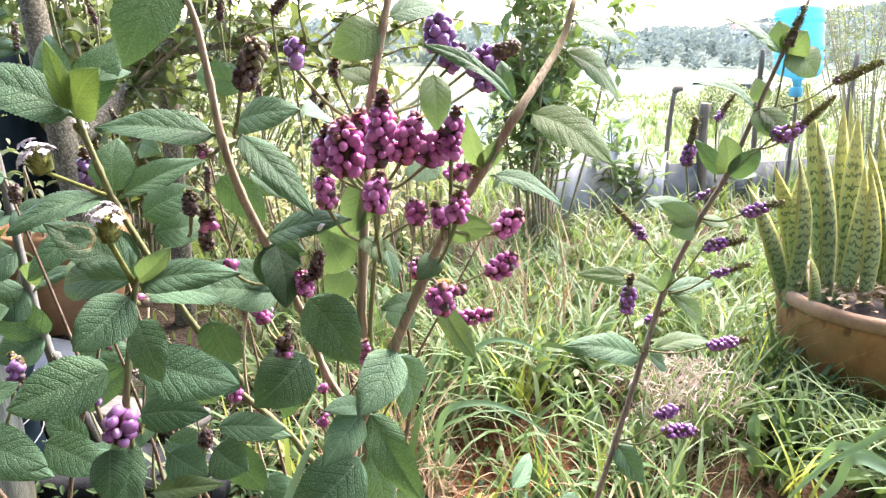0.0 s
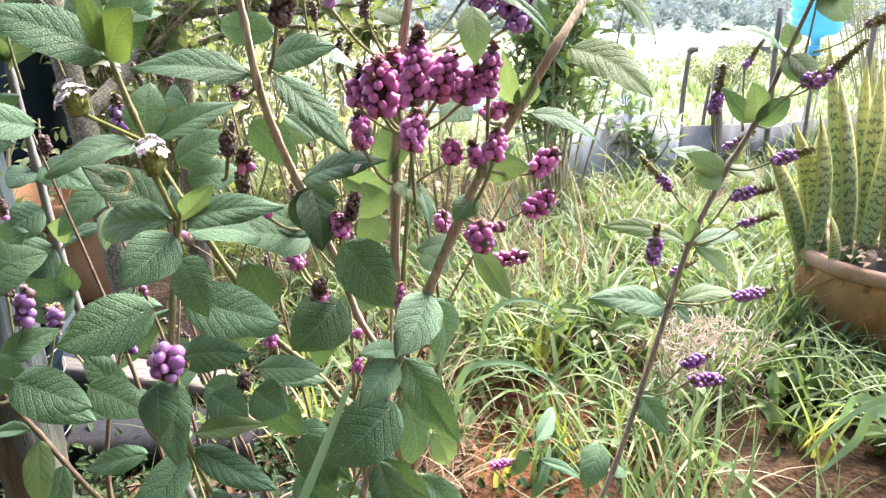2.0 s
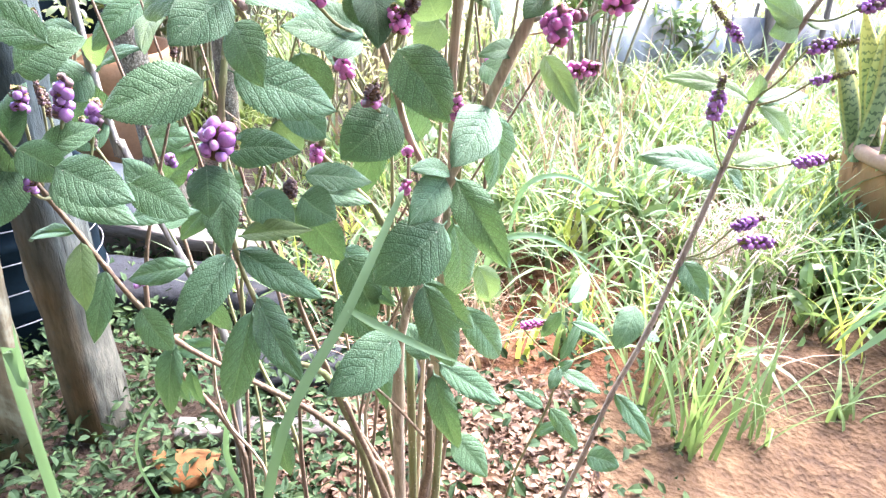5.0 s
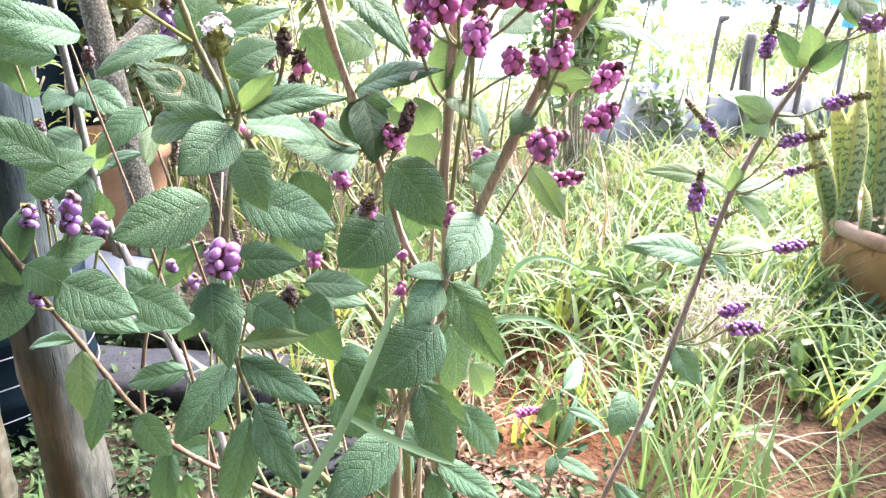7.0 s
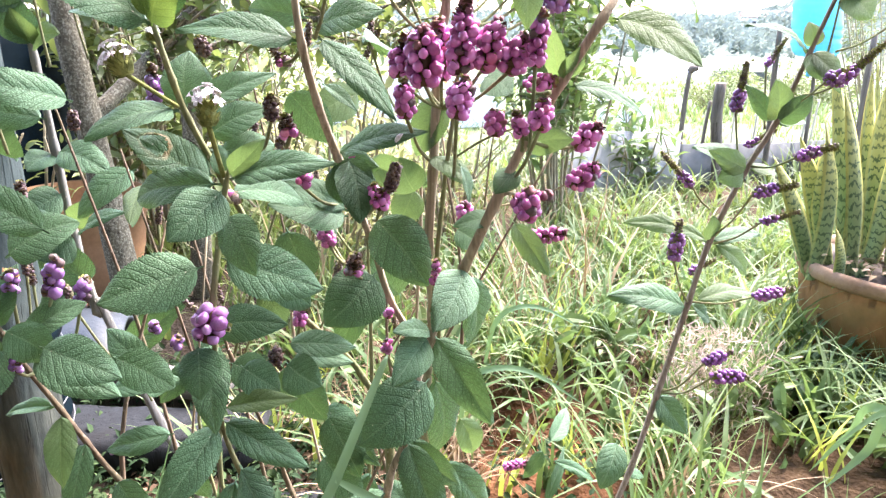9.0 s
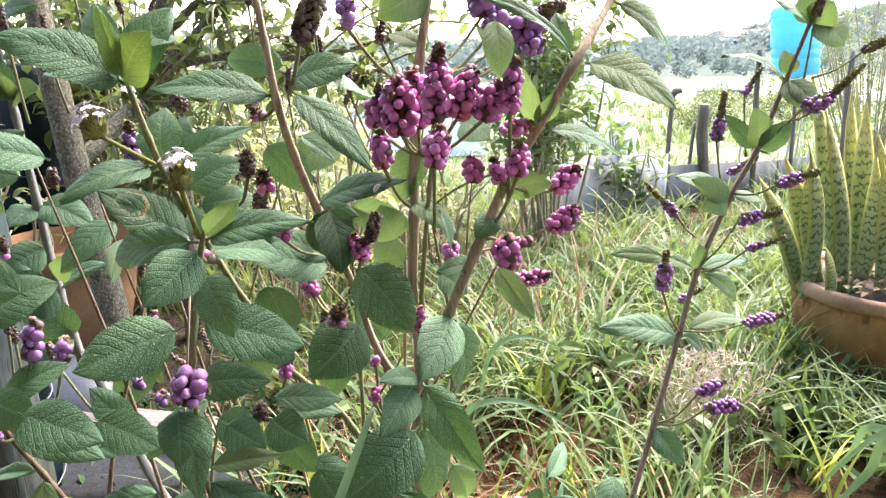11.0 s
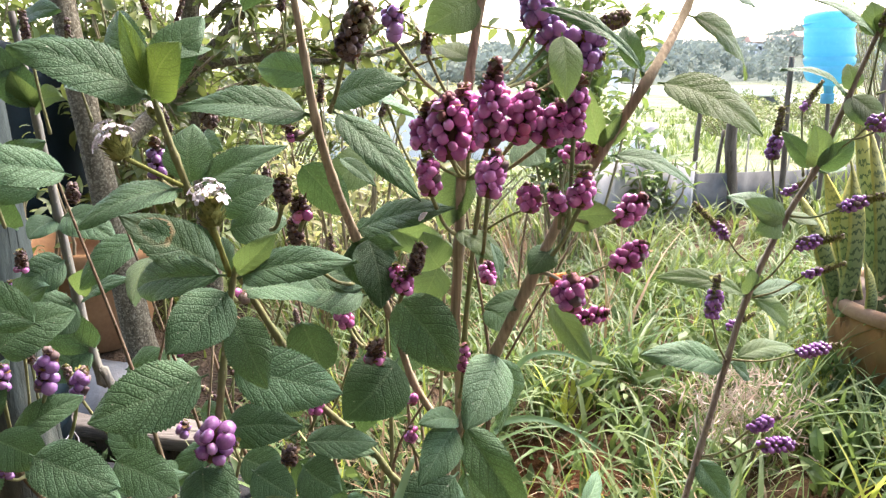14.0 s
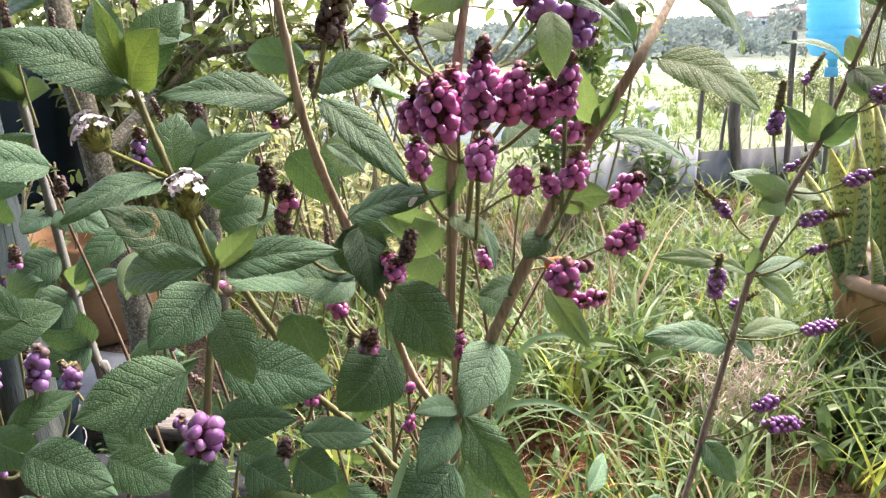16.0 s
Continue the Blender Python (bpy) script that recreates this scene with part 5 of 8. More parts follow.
def meadow(name, n, xr, yr, seed, tall, wide, material, label, keep=1.0, arch=(0.5, 2.3)):
    rnd = random.Random(seed)
    verts, faces = [], []
    made = 0
    while made < n:
        cx, cy = rnd.uniform(*xr), yr[0] + (yr[1] - yr[0]) * rnd.random() ** 1.35
        if rnd.random() < bare(cx, cy) * keep or (cx - PX) ** 2 + (cy - PY) ** 2 < 0.22 ** 2:
            made += 1
            continue
        if cy < 3 and noise.noise(Vector((cx * 3.1, cy * 3.1, 2.5))) < 0.02 and rnd.random() < 0.72:
            made += 1
            continue
        lush = 0.65 + 0.7 * noise.noise(Vector((cx * 2.2, cy * 2.2, 7))) * 0.8
        for b in range(rnd.randint(3, 8)):
            a = rnd.uniform(0, math.tau)
            h = Vector((math.cos(a), math.sin(a), 0))
            foot = Vector((cx + rnd.gauss(0, 0.025), cy + rnd.gauss(0, 0.025), 0))
            foot.z = ground_height(foot.x, foot.y) - 0.01
            blade(verts, faces, foot, h, rnd.uniform(*tall) * max(0.45, lush), rnd.uniform(*wide), rnd.uniform(1.05, 1.52), rnd.uniform(*arch))
            made += 1
    return stuff(name, verts, faces, material, label, "grass", True)


meadow("grass", 2900, (-0.6, 2.2), (1.2, 3.0), 71, (0.2, 0.6), (0.003, 0.008), GRASS, "fine light green grass with long upright stalks", arch=(0.2, 1.5))
meadow("grass", 2300, (-0.6, 2.2), (1.2, 3.0), 76, (0.24, 0.62), (0.009, 0.021), GRASS_GREEN, "lush light green grass with long arching blades", arch=(0.9, 2.3))
meadow("grass", 420, (-0.5, 2.0), (1.3, 2.8), 77, (0.2, 0.45), (0.008, 0.015), GRASS_YELLOW, "yellow-green young grass standing upright", arch=(0.1, 0.9))
meadow("grass", 1300, (-0.5, 2.0), (1.25, 2.6), 78, (0.12, 0.4), (0.003, 0.008), STRAW, "dry brown grass bent among the green", arch=(0.8, 2.6))
meadow("grass", 480, (-0.7, 0.05), (1.2, 2.1), 97, (0.14, 0.42), (0.003, 0.009), STRAW, "dry brown stalks standing behind the shrub", 0.2, (0.2, 1.8))
meadow("grass", 260, (-0.8, 0.5), (2.0, 3.5), 98, (0.35, 1.0), (0.004, 0.011), STRAW, "tall dry tan stalks among the green grass", 0.0, (0.0, 1.3))
meadow("grass", 5200, (-1.6, 3.4), (2.5, 5.0), 72, (0.2, 0.55), (0.007, 0.022), GRASS, "tall light green grass before the fence")
meadow("grass", 1500, (0.3, 1.7), (1.38, 2.0), 73, (0.25, 0.5), (0.012, 0.024), GRASS_GREEN, "fresh broad-bladed grass round the terracotta pot")
meadow("grass", 700, (-1.5, -0.45), (1.55, 2.8), 75, (0.12, 0.34), (0.006, 0.016), GRASS, "thin grass between the trees and the shrub")
meadow("grass", 9000, (0, 24), (9, 42), 79, (0.2, 0.6), (0.015, 0.045), GRASS, "coarse tall growth over the field", arch=(0.1, 1.2))
meadow("grass", 7000, (-3.5, 8), (4.9, 11), 74, (0.15, 0.42), (0.005, 0.014), GRASS, "rough pasture grass beyond the fence")


def tuft(at, n, tall, wide, seed, label, material=GRASS_GREEN, rise=(1.1, 1.5), droop=(0.2, 1.4), way=None):
    rnd = random.Random(seed)
    t = thing("grass_tuft", (at[0], at[1], ground_height(at[0], at[1])), label, "grass tuft", "tufts on the bare soil")
    for k in range(n):
        verts, faces = [], []
        a = rnd.uniform(0, math.tau) if way is None else rnd.gauss(way, 0.5)
        foot = Vector((at[0] + rnd.gauss(0, 0.016), at[1] + rnd.gauss(0, 0.016), ground_height(at[0], at[1]) - 0.01))
        blade(verts, faces, foot, Vector((math.cos(a), math.sin(a), 0)), rnd.uniform(*tall), rnd.uniform(*wide), rnd.uniform(*rise), rnd.uniform(*droop), 7)
        me = bpy.data.meshes.new("blade")
        me.from_pydata(verts, [], faces)
        linked("blade", me, material, t)


tuft((0.37, 1.06), 26, (0.26, 0.48), (0.006, 0.011), 81, "tuft of fresh upright grass on the bare red soil", rise=(1.25, 1.55), droop=(0.1, 0.8))
tuft((0.30, 1.14), 14, (0.24, 0.42), (0.005, 0.01), 82, "tuft of fresh upright grass on the bare red soil")
tuft((0.86, 1.02), 16, (0.1, 0.2), (0.008, 0.014), 83, "small spreading tuft of grass on bare soil")
tuft((1.02, 1.3), 14, (0.22, 0.36), (0.014, 0.024), 84, "broad-bladed grass tuft arching over the bare soil", way=3.3, droop=(0.9, 1.9))
tuft((1.08, 1.5), 26, (0.25, 0.45), (0.012, 0.022), 85, "broad-bladed grass tuft beside the terracotta pot", way=3.6, droop=(0.8, 2.0))
tuft((0.62, 1.62), 30, (0.25, 0.45), (0.009, 0.016), 86, "tall grass tuft on the soil before the pot")
tuft((1.12, 1.12), 24, (0.14, 0.3), (0.01, 0.02), 88, "broad fresh grass tuft at the edge of the soil", way=2.9, droop=(0.8, 2.0))
tuft((1.2, 1.22), 30, (0.2, 0.4), (0.012, 0.022), 89, "broad fresh grass tuft at the edge of the soil", way=3.0, droop=(0.8, 2.0))
tuft((0.5, 1.12), 16, (0.2, 0.4), (0.005, 0.01), 90, "tuft of fresh upright grass on the bare red soil")
tuft((0.95, 0.93), 12, (0.05, 0.12), (0.005, 0.01), 98, "small sprouting weed on the bare soil")
tuft((0.72, 1.22), 14, (0.08, 0.2), (0.006, 0.012), 99, "small spreading tuft of grass on bare soil")
tuft((0.15, 1.32), 16, (0.12, 0.26), (0.007, 0.012), 87, "thin grass tuft at the edge of the litter")


def scatter_leaves(name, n, where, size, material, label, category, seed, flat=0.35, lift=0.02, wide=0.55):
    rnd = random.Random(seed)
    verts, faces = [], []
    for k in range(n):
        x, y = where(rnd)
        p = Vector((x, y, ground_height(x, y) + 0.004 + rnd.random() * lift))
        a = rnd.uniform(0, math.tau)
        ahead = Vector((math.cos(a), math.sin(a), rnd.gauss(0, flat))).normalized()
        up = Vector((rnd.gauss(0, flat), rnd.gauss(0, flat), 1))
        up = (up - ahead * up.dot(ahead)).normalized()
        s = rnd.uniform(*size)
        leaf_card(verts, faces, p, ahead, up, s, s * wide)
    return stuff(name, verts, faces, material, label, category)


scatter_leaves("leaf_litter", 6000, lambda r: (0.2 - 0.62 * r.random() ** 0.8, r.uniform(0.55, 1.2)), (0.008, 0.028), LITTER, "dry curled brown leaves lying on the soil", "leaf litter", 91)
scatter_leaves("leaf_litter", 3200, lambda r: (r.uniform(-0.75, -0.02), r.uniform(1.15, 2.05)), (0.012, 0.045), LITTER, "dry brown leaves lying behind the shrub", "leaf litter", 96)
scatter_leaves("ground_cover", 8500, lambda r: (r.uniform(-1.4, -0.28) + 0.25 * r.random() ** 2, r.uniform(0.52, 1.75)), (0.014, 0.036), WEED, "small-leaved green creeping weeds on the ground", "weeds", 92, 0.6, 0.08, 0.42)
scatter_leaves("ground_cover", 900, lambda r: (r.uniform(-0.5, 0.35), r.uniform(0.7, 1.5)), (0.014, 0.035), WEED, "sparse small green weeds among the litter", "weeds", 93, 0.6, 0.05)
scatter_leaves("weeds", 1300, lambda r: (r.uniform(-0.4, 1.7), r.uniform(1.35, 3.0)), (0.03, 0.09), GRASS_GREEN, "broad-leaved green weeds among the grass", "weeds", 94, 0.9, 0.16, 0.4)
scatter_leaves("dry_straw", 1500, lambda r: (r.gauss(0.56, 0.065), r.gauss(1.6, 0.05)), (0.008, 0.05), FLUFF, "heap of pale fluffy dry straw in the grass", "straw", 95, 1.2, 0.22, 0.09)
scatter_leaves("pot_litter", 260, lambda r: (PX + 0.235 * math.sqrt(r.random()) * math.cos(r.uniform(3.0, 6.3)), PY + r.gauss(-0.1, 0.06)), (0.008, 0.035), STRAW, "dry leaf bits on the potting soil", "leaf litter", 96, 0.3, 0.0).location.z = 0.338

# unseen wall behind the camera and slab overhead, added to shade the shrub
bm = bmesh.new()
beam(bm, (-5, -1.6, 1.4), (4.5, -1.6, 1.4), 0.2, 2.9)
tagged(part("wall_house", bm, PLASTER, smooth=False), "plain wall added out of view to shade the shrub", "wall", kind="structure")
bm = bmesh.new()
beam(bm, (-5, -0.75, 2.62), (4.5, -0.75, 2.62), 2.1, 0.08)
tagged(part("eave", bm, PLASTER, smooth=False), "plain flat slab added out of view to shade the shrub", "eave", kind="structure")

# ---- the lantana shrub ----

shrub = thing("lantana_shrub", (-0.0900, 0.6000, 0.0000), "tall lantana shrub with quilted green leaves and magenta berry heads", "shrub", "lantana shrubs")
stem(shrub, STEM, (-0.0407, 0.5600, 1.0519, 0.0029), (-0.0465, 0.5500, 1.0204, 0.0030), (-0.0547, 0.5400, 0.9681, 0.0034), (-0.0589, 0.5350, 0.9141, 0.0038), (-0.0606, 0.5300, 0.8577, 0.0039), (-0.0634, 0.5300, 0.7967, 0.0039), (-0.0595, 0.5300, 0.7435, 0.0039), (-0.0646, 0.5450, 0.6612, 0.0040), (-0.0720, 0.5650, 0.4500, 0.0057), (-0.0800, 0.5850, 0.2000, 0.0068), (-0.0850, 0.6000, -0.0300, 0.0078))
stem(shrub, STEM_GREEN, (-0.0438, 0.5200, 0.9164, 0.0017), (-0.0484, 0.5200, 0.8797, 0.0018), (-0.0526, 0.5250, 0.8396, 0.0018), (-0.0567, 0.5300, 0.7885, 0.0021), (-0.0547, 0.5350, 0.7420, 0.0021), (-0.0620, 0.5600, 0.5000, 0.0038), (-0.0700, 0.6000, -0.0300, 0.0051))
stem(shrub, STEM, (0.0834, 0.5300, 1.0368, 0.0022), (0.0743, 0.5200, 1.0077, 0.0025), (0.0470, 0.4870, 0.9666, 0.0031), (0.0261, 0.4950, 0.9275, 0.0033), (0.0032, 0.4920, 0.8869, 0.0034), (-0.0152, 0.4900, 0.8443, 0.0038), (-0.0351, 0.5050, 0.7918, 0.0039), (-0.0537, 0.5150, 0.7445, 0.0037), (-0.0593, 0.5150, 0.7299, 0.0033), (-0.0682, 0.5050, 0.7013, 0.0032), (-0.0765, 0.4900, 0.6538, 0.0031), (-0.0910, 0.5000, 0.6055, 0.0032), (-0.1000, 0.5300, 0.5000, 0.0051), (-0.1000, 0.5700, 0.2500, 0.0057), (-0.0900, 0.6000, -0.0300, 0.0069))
stem(shrub, STEM, (-0.1496, 0.4600, 1.0299, 0.0019), (-0.1461, 0.4630, 1.0135, 0.0021), (-0.1425, 0.4660, 0.9819, 0.0023), (-0.1391, 0.4700, 0.9466, 0.0026), (-0.1333, 0.4800, 0.9113, 0.0027), (-0.1253, 0.5000, 0.8720, 0.0028), (-0.1145, 0.5150, 0.8335, 0.0026), (-0.1053, 0.5300, 0.7955, 0.0027), (-0.0946, 0.5350, 0.7545, 0.0027), (-0.0771, 0.5350, 0.7235, 0.0024), (-0.0656, 0.5300, 0.7109, 0.0021))
stem(shrub, STEM_GREEN, (-0.2399, 0.4820, 0.9645, 0.0012), (-0.2374, 0.4850, 0.9481, 0.0018), (-0.2328, 0.4900, 0.9223, 0.0021), (-0.2269, 0.4950, 0.8969, 0.0021), (-0.2073, 0.5000, 0.8517, 0.0021), (-0.1842, 0.5100, 0.7972, 0.0022), (-0.1579, 0.5200, 0.7510, 0.0023), (-0.1686, 0.5250, 0.7452, 0.0025), (-0.1414, 0.5300, 0.7146, 0.0027), (-0.1172, 0.5350, 0.6819, 0.0027), (-0.0980, 0.5550, 0.6000, 0.0039), (-0.0900, 0.5900, 0.2500, 0.0050), (-0.0880, 0.6000, -0.0300, 0.0055))
stem(shrub, STEM_GREEN, (-0.1589, 0.3850, 0.8872, 0.0010), (-0.1620, 0.3850, 0.8760, 0.0015), (-0.1653, 0.3830, 0.8568, 0.0017), (-0.1695, 0.3810, 0.8311, 0.0018), (-0.1725, 0.3800, 0.8119, 0.0018), (-0.1752, 0.3850, 0.7980, 0.0017), (-0.1834, 0.4000, 0.7557, 0.0015), (-0.1938, 0.4250, 0.7060, 0.0015), (-0.1909, 0.4400, 0.6587, 0.0016), (-0.1803, 0.4700, 0.5846, 0.0017), (-0.1500, 0.5200, 0.5000, 0.0033), (-0.1100, 0.5800, 0.2000, 0.0044), (-0.0900, 0.6000, -0.0300, 0.0055))
stem(shrub, STEM_BROWN, (-0.3589, 0.4000, 0.8426, 0.0009), (-0.3550, 0.4300, 0.7865, 0.0012), (-0.3548, 0.4500, 0.7497, 0.0015), (-0.3521, 0.4650, 0.7131, 0.0017), (-0.3394, 0.4750, 0.6748, 0.0019), (-0.3271, 0.4800, 0.6444, 0.0019), (-0.3094, 0.4850, 0.6083, 0.0019), (-0.2885, 0.5000, 0.5630, 0.0021), (-0.2523, 0.5150, 0.5254, 0.0022), (-0.2174, 0.5300, 0.4916, 0.0024), (-0.1808, 0.5500, 0.4479, 0.0028), (-0.1400, 0.5700, 0.3816, 0.0032), (-0.1200, 0.5900, 0.3000, 0.0055), (-0.0950, 0.6050, -0.0300, 0.0066))
stem(shrub, STEM_BROWN, (-0.1431, 0.5000, 0.5177, 0.0018), (-0.1334, 0.5100, 0.4703, 0.0022), (-0.1221, 0.5300, 0.4015, 0.0025), (-0.1100, 0.5800, 0.2500, 0.0050), (-0.0900, 0.6000, -0.0300, 0.0055))
stem(shrub, STEM_BROWN, (-0.0700, 0.5200, 0.5494, 0.0029), (-0.0701, 0.5250, 0.4936, 0.0033), (-0.0696, 0.5400, 0.4076, 0.0034), (-0.0800, 0.5800, 0.3000, 0.0060), (-0.0850, 0.6000, -0.0300, 0.0066))
stem(shrub, STEM_BROWN, (-0.1273, 0.5000, 0.5481, 0.0011), (-0.0992, 0.5100, 0.5090, 0.0011), (-0.0740, 0.5300, 0.4551, 0.0013))
stem(shrub, STEM_BROWN, (-0.1913, 0.5200, 0.6394, 0.0013), (-0.1887, 0.5400, 0.5752, 0.0017), (-0.1743, 0.5550, 0.5082, 0.0019), (-0.1631, 0.5700, 0.4402, 0.0019), (-0.1300, 0.6000, 0.3000, 0.0039), (-0.1000, 0.6100, -0.0300, 0.0050))
stem(shrub, STEM_BROWN, (-0.2264, 0.5300, 0.7042, 0.0012), (-0.2166, 0.5450, 0.6507, 0.0015), (-0.2048, 0.5600, 0.5912, 0.0016), (-0.1916, 0.5700, 0.5352, 0.0016), (-0.1730, 0.5850, 0.4408, 0.0017), (-0.1200, 0.6100, 0.2800, 0.0039), (-0.1000, 0.6100, -0.0300, 0.0050))
stem(shrub, STEM, (-0.0774, 0.6200, 0.8421, 0.0012), (-0.0774, 0.6200, 0.7890, 0.0014), (-0.0798, 0.6200, 0.7216, 0.0014), (-0.0900, 0.6200, 0.4000, 0.0028), (-0.0900, 0.6100, -0.0300, 0.0033))
stem(shrub, STEM, (-0.0189, 0.5000, 0.8409, 0.0011), (-0.0072, 0.4850, 0.8534, 0.0012), (0.0033, 0.4400, 0.8615, 0.0007), knobs=0.1)
stem(shrub, STEM, (-0.0181, 0.5000, 0.8390, 0.0008), (0.0116, 0.4850, 0.8502, 0.0008), (0.0340, 0.4650, 0.8680, 0.0005), knobs=0.1)
stem(shrub, STEM, (-0.0220, 0.4900, 0.8423, 0.0007), (-0.0202, 0.4850, 0.8708, 0.0007), (-0.0178, 0.4800, 0.8944, 0.0005), knobs=0.1)
stem(shrub, STEM_GREEN, (-0.0583, 0.5300, 0.8578, 0.0009), (-0.0261, 0.5100, 0.8842, 0.0009), (0.0006, 0.4800, 0.8997, 0.0007), knobs=0.1)
leaf(shrub, (-0.1396, 0.4700, 0.9498), (-0.2103, 0.4500, 0.9590), 0.0278, shape=1)
leaf(shrub, (-0.1315, 0.4700, 0.9576), (-0.0868, 0.4550, 0.9703), 0.0279, up=(0.1, -0.8, 0.6), shape=2)
leaf(shrub, (-0.1292, 0.4700, 0.9529), (-0.0768, 0.4450, 0.9088), 0.0233, up=(0.15, -0.75, 0.65), shape=2)
leaf(shrub, (-0.1260, 0.5000, 0.8739), (-0.0637, 0.4850, 0.8971), 0.0277, up=(0, -0.6, 0.75), shape=2)
leaf(shrub, (-0.1181, 0.5000, 0.8722), (-0.1049, 0.4750, 0.8334), 0.0304, up=(0.25, -0.7, 0.6), shape=0)
leaf(shrub, (-0.1048, 0.5250, 0.8231), (-0.0616, 0.5000, 0.7791), 0.0450, up=(-0.1, -0.9, 0.45), shape=0)
leaf(shrub, (-0.1000, 0.5050, 0.7857), (-0.1324, 0.4750, 0.7552), 0.0477, up=(0.1, -0.9, 0.4), shape=5)
leaf(shrub, (-0.0344, 0.5050, 0.7926), (-0.0505, 0.4500, 0.7682), 0.0364, up=(0.15, -0.9, 0.4), shape=0)
leaf(shrub, (-0.0350, 0.5150, 0.7853), (-0.0292, 0.5600, 0.6968), 0.0360, up=(0.6, -0.7, 0.3), shape=4)
leaf(shrub, (-0.0587, 0.5150, 0.7346), (-0.0842, 0.4900, 0.7468), 0.0196, up=(-0.1, -0.6, 0.7), shape=3)
leaf(shrub, (-0.0615, 0.5150, 0.7320), (-0.0814, 0.4700, 0.7116), 0.0315, up=(0.5, -0.8, 0.4), shape=3)
leaf(shrub, (-0.0577, 0.5150, 0.7333), (-0.0120, 0.4700, 0.6837), 0.0338, up=(-0.2, -0.9, 0.4), shape=1)
leaf(shrub, (-0.0594, 0.5050, 0.6998), (-0.1081, 0.4650, 0.6642), 0.0529, up=(0.1, -0.85, 0.5), shape=0)
leaf(shrub, (-0.0565, 0.5100, 0.7001), (-0.0515, 0.5500, 0.5974), 0.0354, up=(0.5, -0.7, 0.3), shape=5)
leaf(shrub, (-0.0752, 0.4900, 0.6550), (-0.0470, 0.4600, 0.5964), 0.0339, up=(-0.1, -0.9, 0.4), shape=4)
leaf(shrub, (-0.0759, 0.4950, 0.6535), (-0.0325, 0.5000, 0.6045), 0.0272, up=(-0.2, -0.8, 0.5), shape=3)
leaf(shrub, (-0.0933, 0.4950, 0.6003), (-0.1381, 0.4400, 0.5740), 0.0435, up=(0.1, -0.9, 0.45), shape=0)
leaf(shrub, (-0.1449, 0.5200, 0.6552), (-0.1146, 0.5000, 0.6082), 0.0379, up=(0, -0.9, 0.4), shape=5)
leaf(shrub, (-0.0684, 0.5200, 0.5466), (-0.0410, 0.5000, 0.4705), 0.0287, up=(-0.2, -0.9, 0.4), shape=1)
leaf(shrub, (-0.0662, 0.5200, 0.5561), (-0.0006, 0.5300, 0.5048), 0.0256, up=(-0.1, -0.7, 0.7), shape=2)
leaf(shrub, (-0.0702, 0.5200, 0.5556), (-0.1021, 0.5500, 0.5730), 0.0253, up=(0, -0.8, 0.6), shape=2)
leaf(shrub, (-0.0483, 0.5300, 0.4648), (-0.0126, 0.5000, 0.4438), 0.0303, up=(-0.1, -0.8, 0.6), shape=0)
leaf(shrub, (-0.0507, 0.5400, 0.6039), (-0.0069, 0.5600, 0.5336), 0.0312, up=(-0.1, -0.7, 0.7), shape=4)
leaf(shrub, (-0.0364, 0.5500, 0.6395), (-0.0218, 0.5600, 0.5945), 0.0263, up=(0.4, -0.8, 0.3), shape=1, material=LEAF_PALE)
leaf(shrub, (0.0528, 0.4850, 0.9667), (0.1032, 0.4550, 0.9427), 0.0290, up=(0.25, -0.85, 0.5), shape=4, material=LEAF_PALE)
leaf(shrub, (0.0755, 0.5200, 1.0045), (0.1256, 0.5450, 0.9677), 0.0260, up=(0.6, -0.6, 0.5), shape=4, material=LEAF_PALE)
leaf(shrub, (0.0441, 0.4870, 0.9728), (0.0341, 0.5000, 0.9980), 0.0139, up=(-0.4, -0.8, 0.2), shape=1)
leaf(shrub, (0.0469, 0.4870, 0.9682), (-0.0100, 0.4800, 1.0098), 0.0128, up=(-0.45, -0.3, 0.8), shape=4)
leaf(shrub, (0.0305, 0.4950, 0.9242), (0.0786, 0.4820, 0.9103), 0.0183, up=(0.1, -0.5, 0.85), shape=4)
leaf(shrub, (0.0271, 0.4950, 0.9275), (0.0354, 0.4850, 0.9486), 0.0210, up=(0.5, -0.8, 0.2), shape=5, material=LEAF_PALE)
leaf(shrub, (0.0255, 0.4950, 0.9258), (0.0125, 0.4850, 0.9635), 0.0168, up=(-0.6, -0.7, 0.2), shape=3, material=LEAF_PALE)
leaf(shrub, (0.0021, 0.4900, 0.8857), (0.0334, 0.4800, 0.8919), 0.0208, up=(0.2, -0.8, 0.3), shape=5, material=LEAF_PALE)
leaf(shrub, (-0.0629, 0.5300, 0.8694), (-0.0291, 0.5000, 0.8555), 0.0210, up=(0.1, -0.6, 0.8), shape=2, material=LEAF_PALE)
leaf(shrub, (-0.0400, 0.5000, 0.8700), (-0.0307, 0.4900, 0.8439), 0.0116, up=(0.8, -0.4, 0.3), shape=3)
leaf(shrub, (-0.0023, 0.4900, 0.8698), (-0.0159, 0.4800, 0.8547), 0.0208, up=(-0.3, -0.8, 0.5), shape=5)
leaf(shrub, (-0.0018, 0.5000, 0.8300), (0.0239, 0.4800, 0.7974), 0.0183, up=(-0.3, -0.8, 0.5), shape=4, material=LEAF_PALE)
leaf(shrub, (-0.0144, 0.5000, 0.8334), (-0.0427, 0.4900, 0.8288), 0.0155, up=(0, -0.8, 0.6), shape=1)
leaf(shrub, (-0.0433, 0.5300, 0.8139), (-0.0220, 0.5200, 0.8020), 0.0227, up=(0.2, -0.9, 0.4), shape=4)
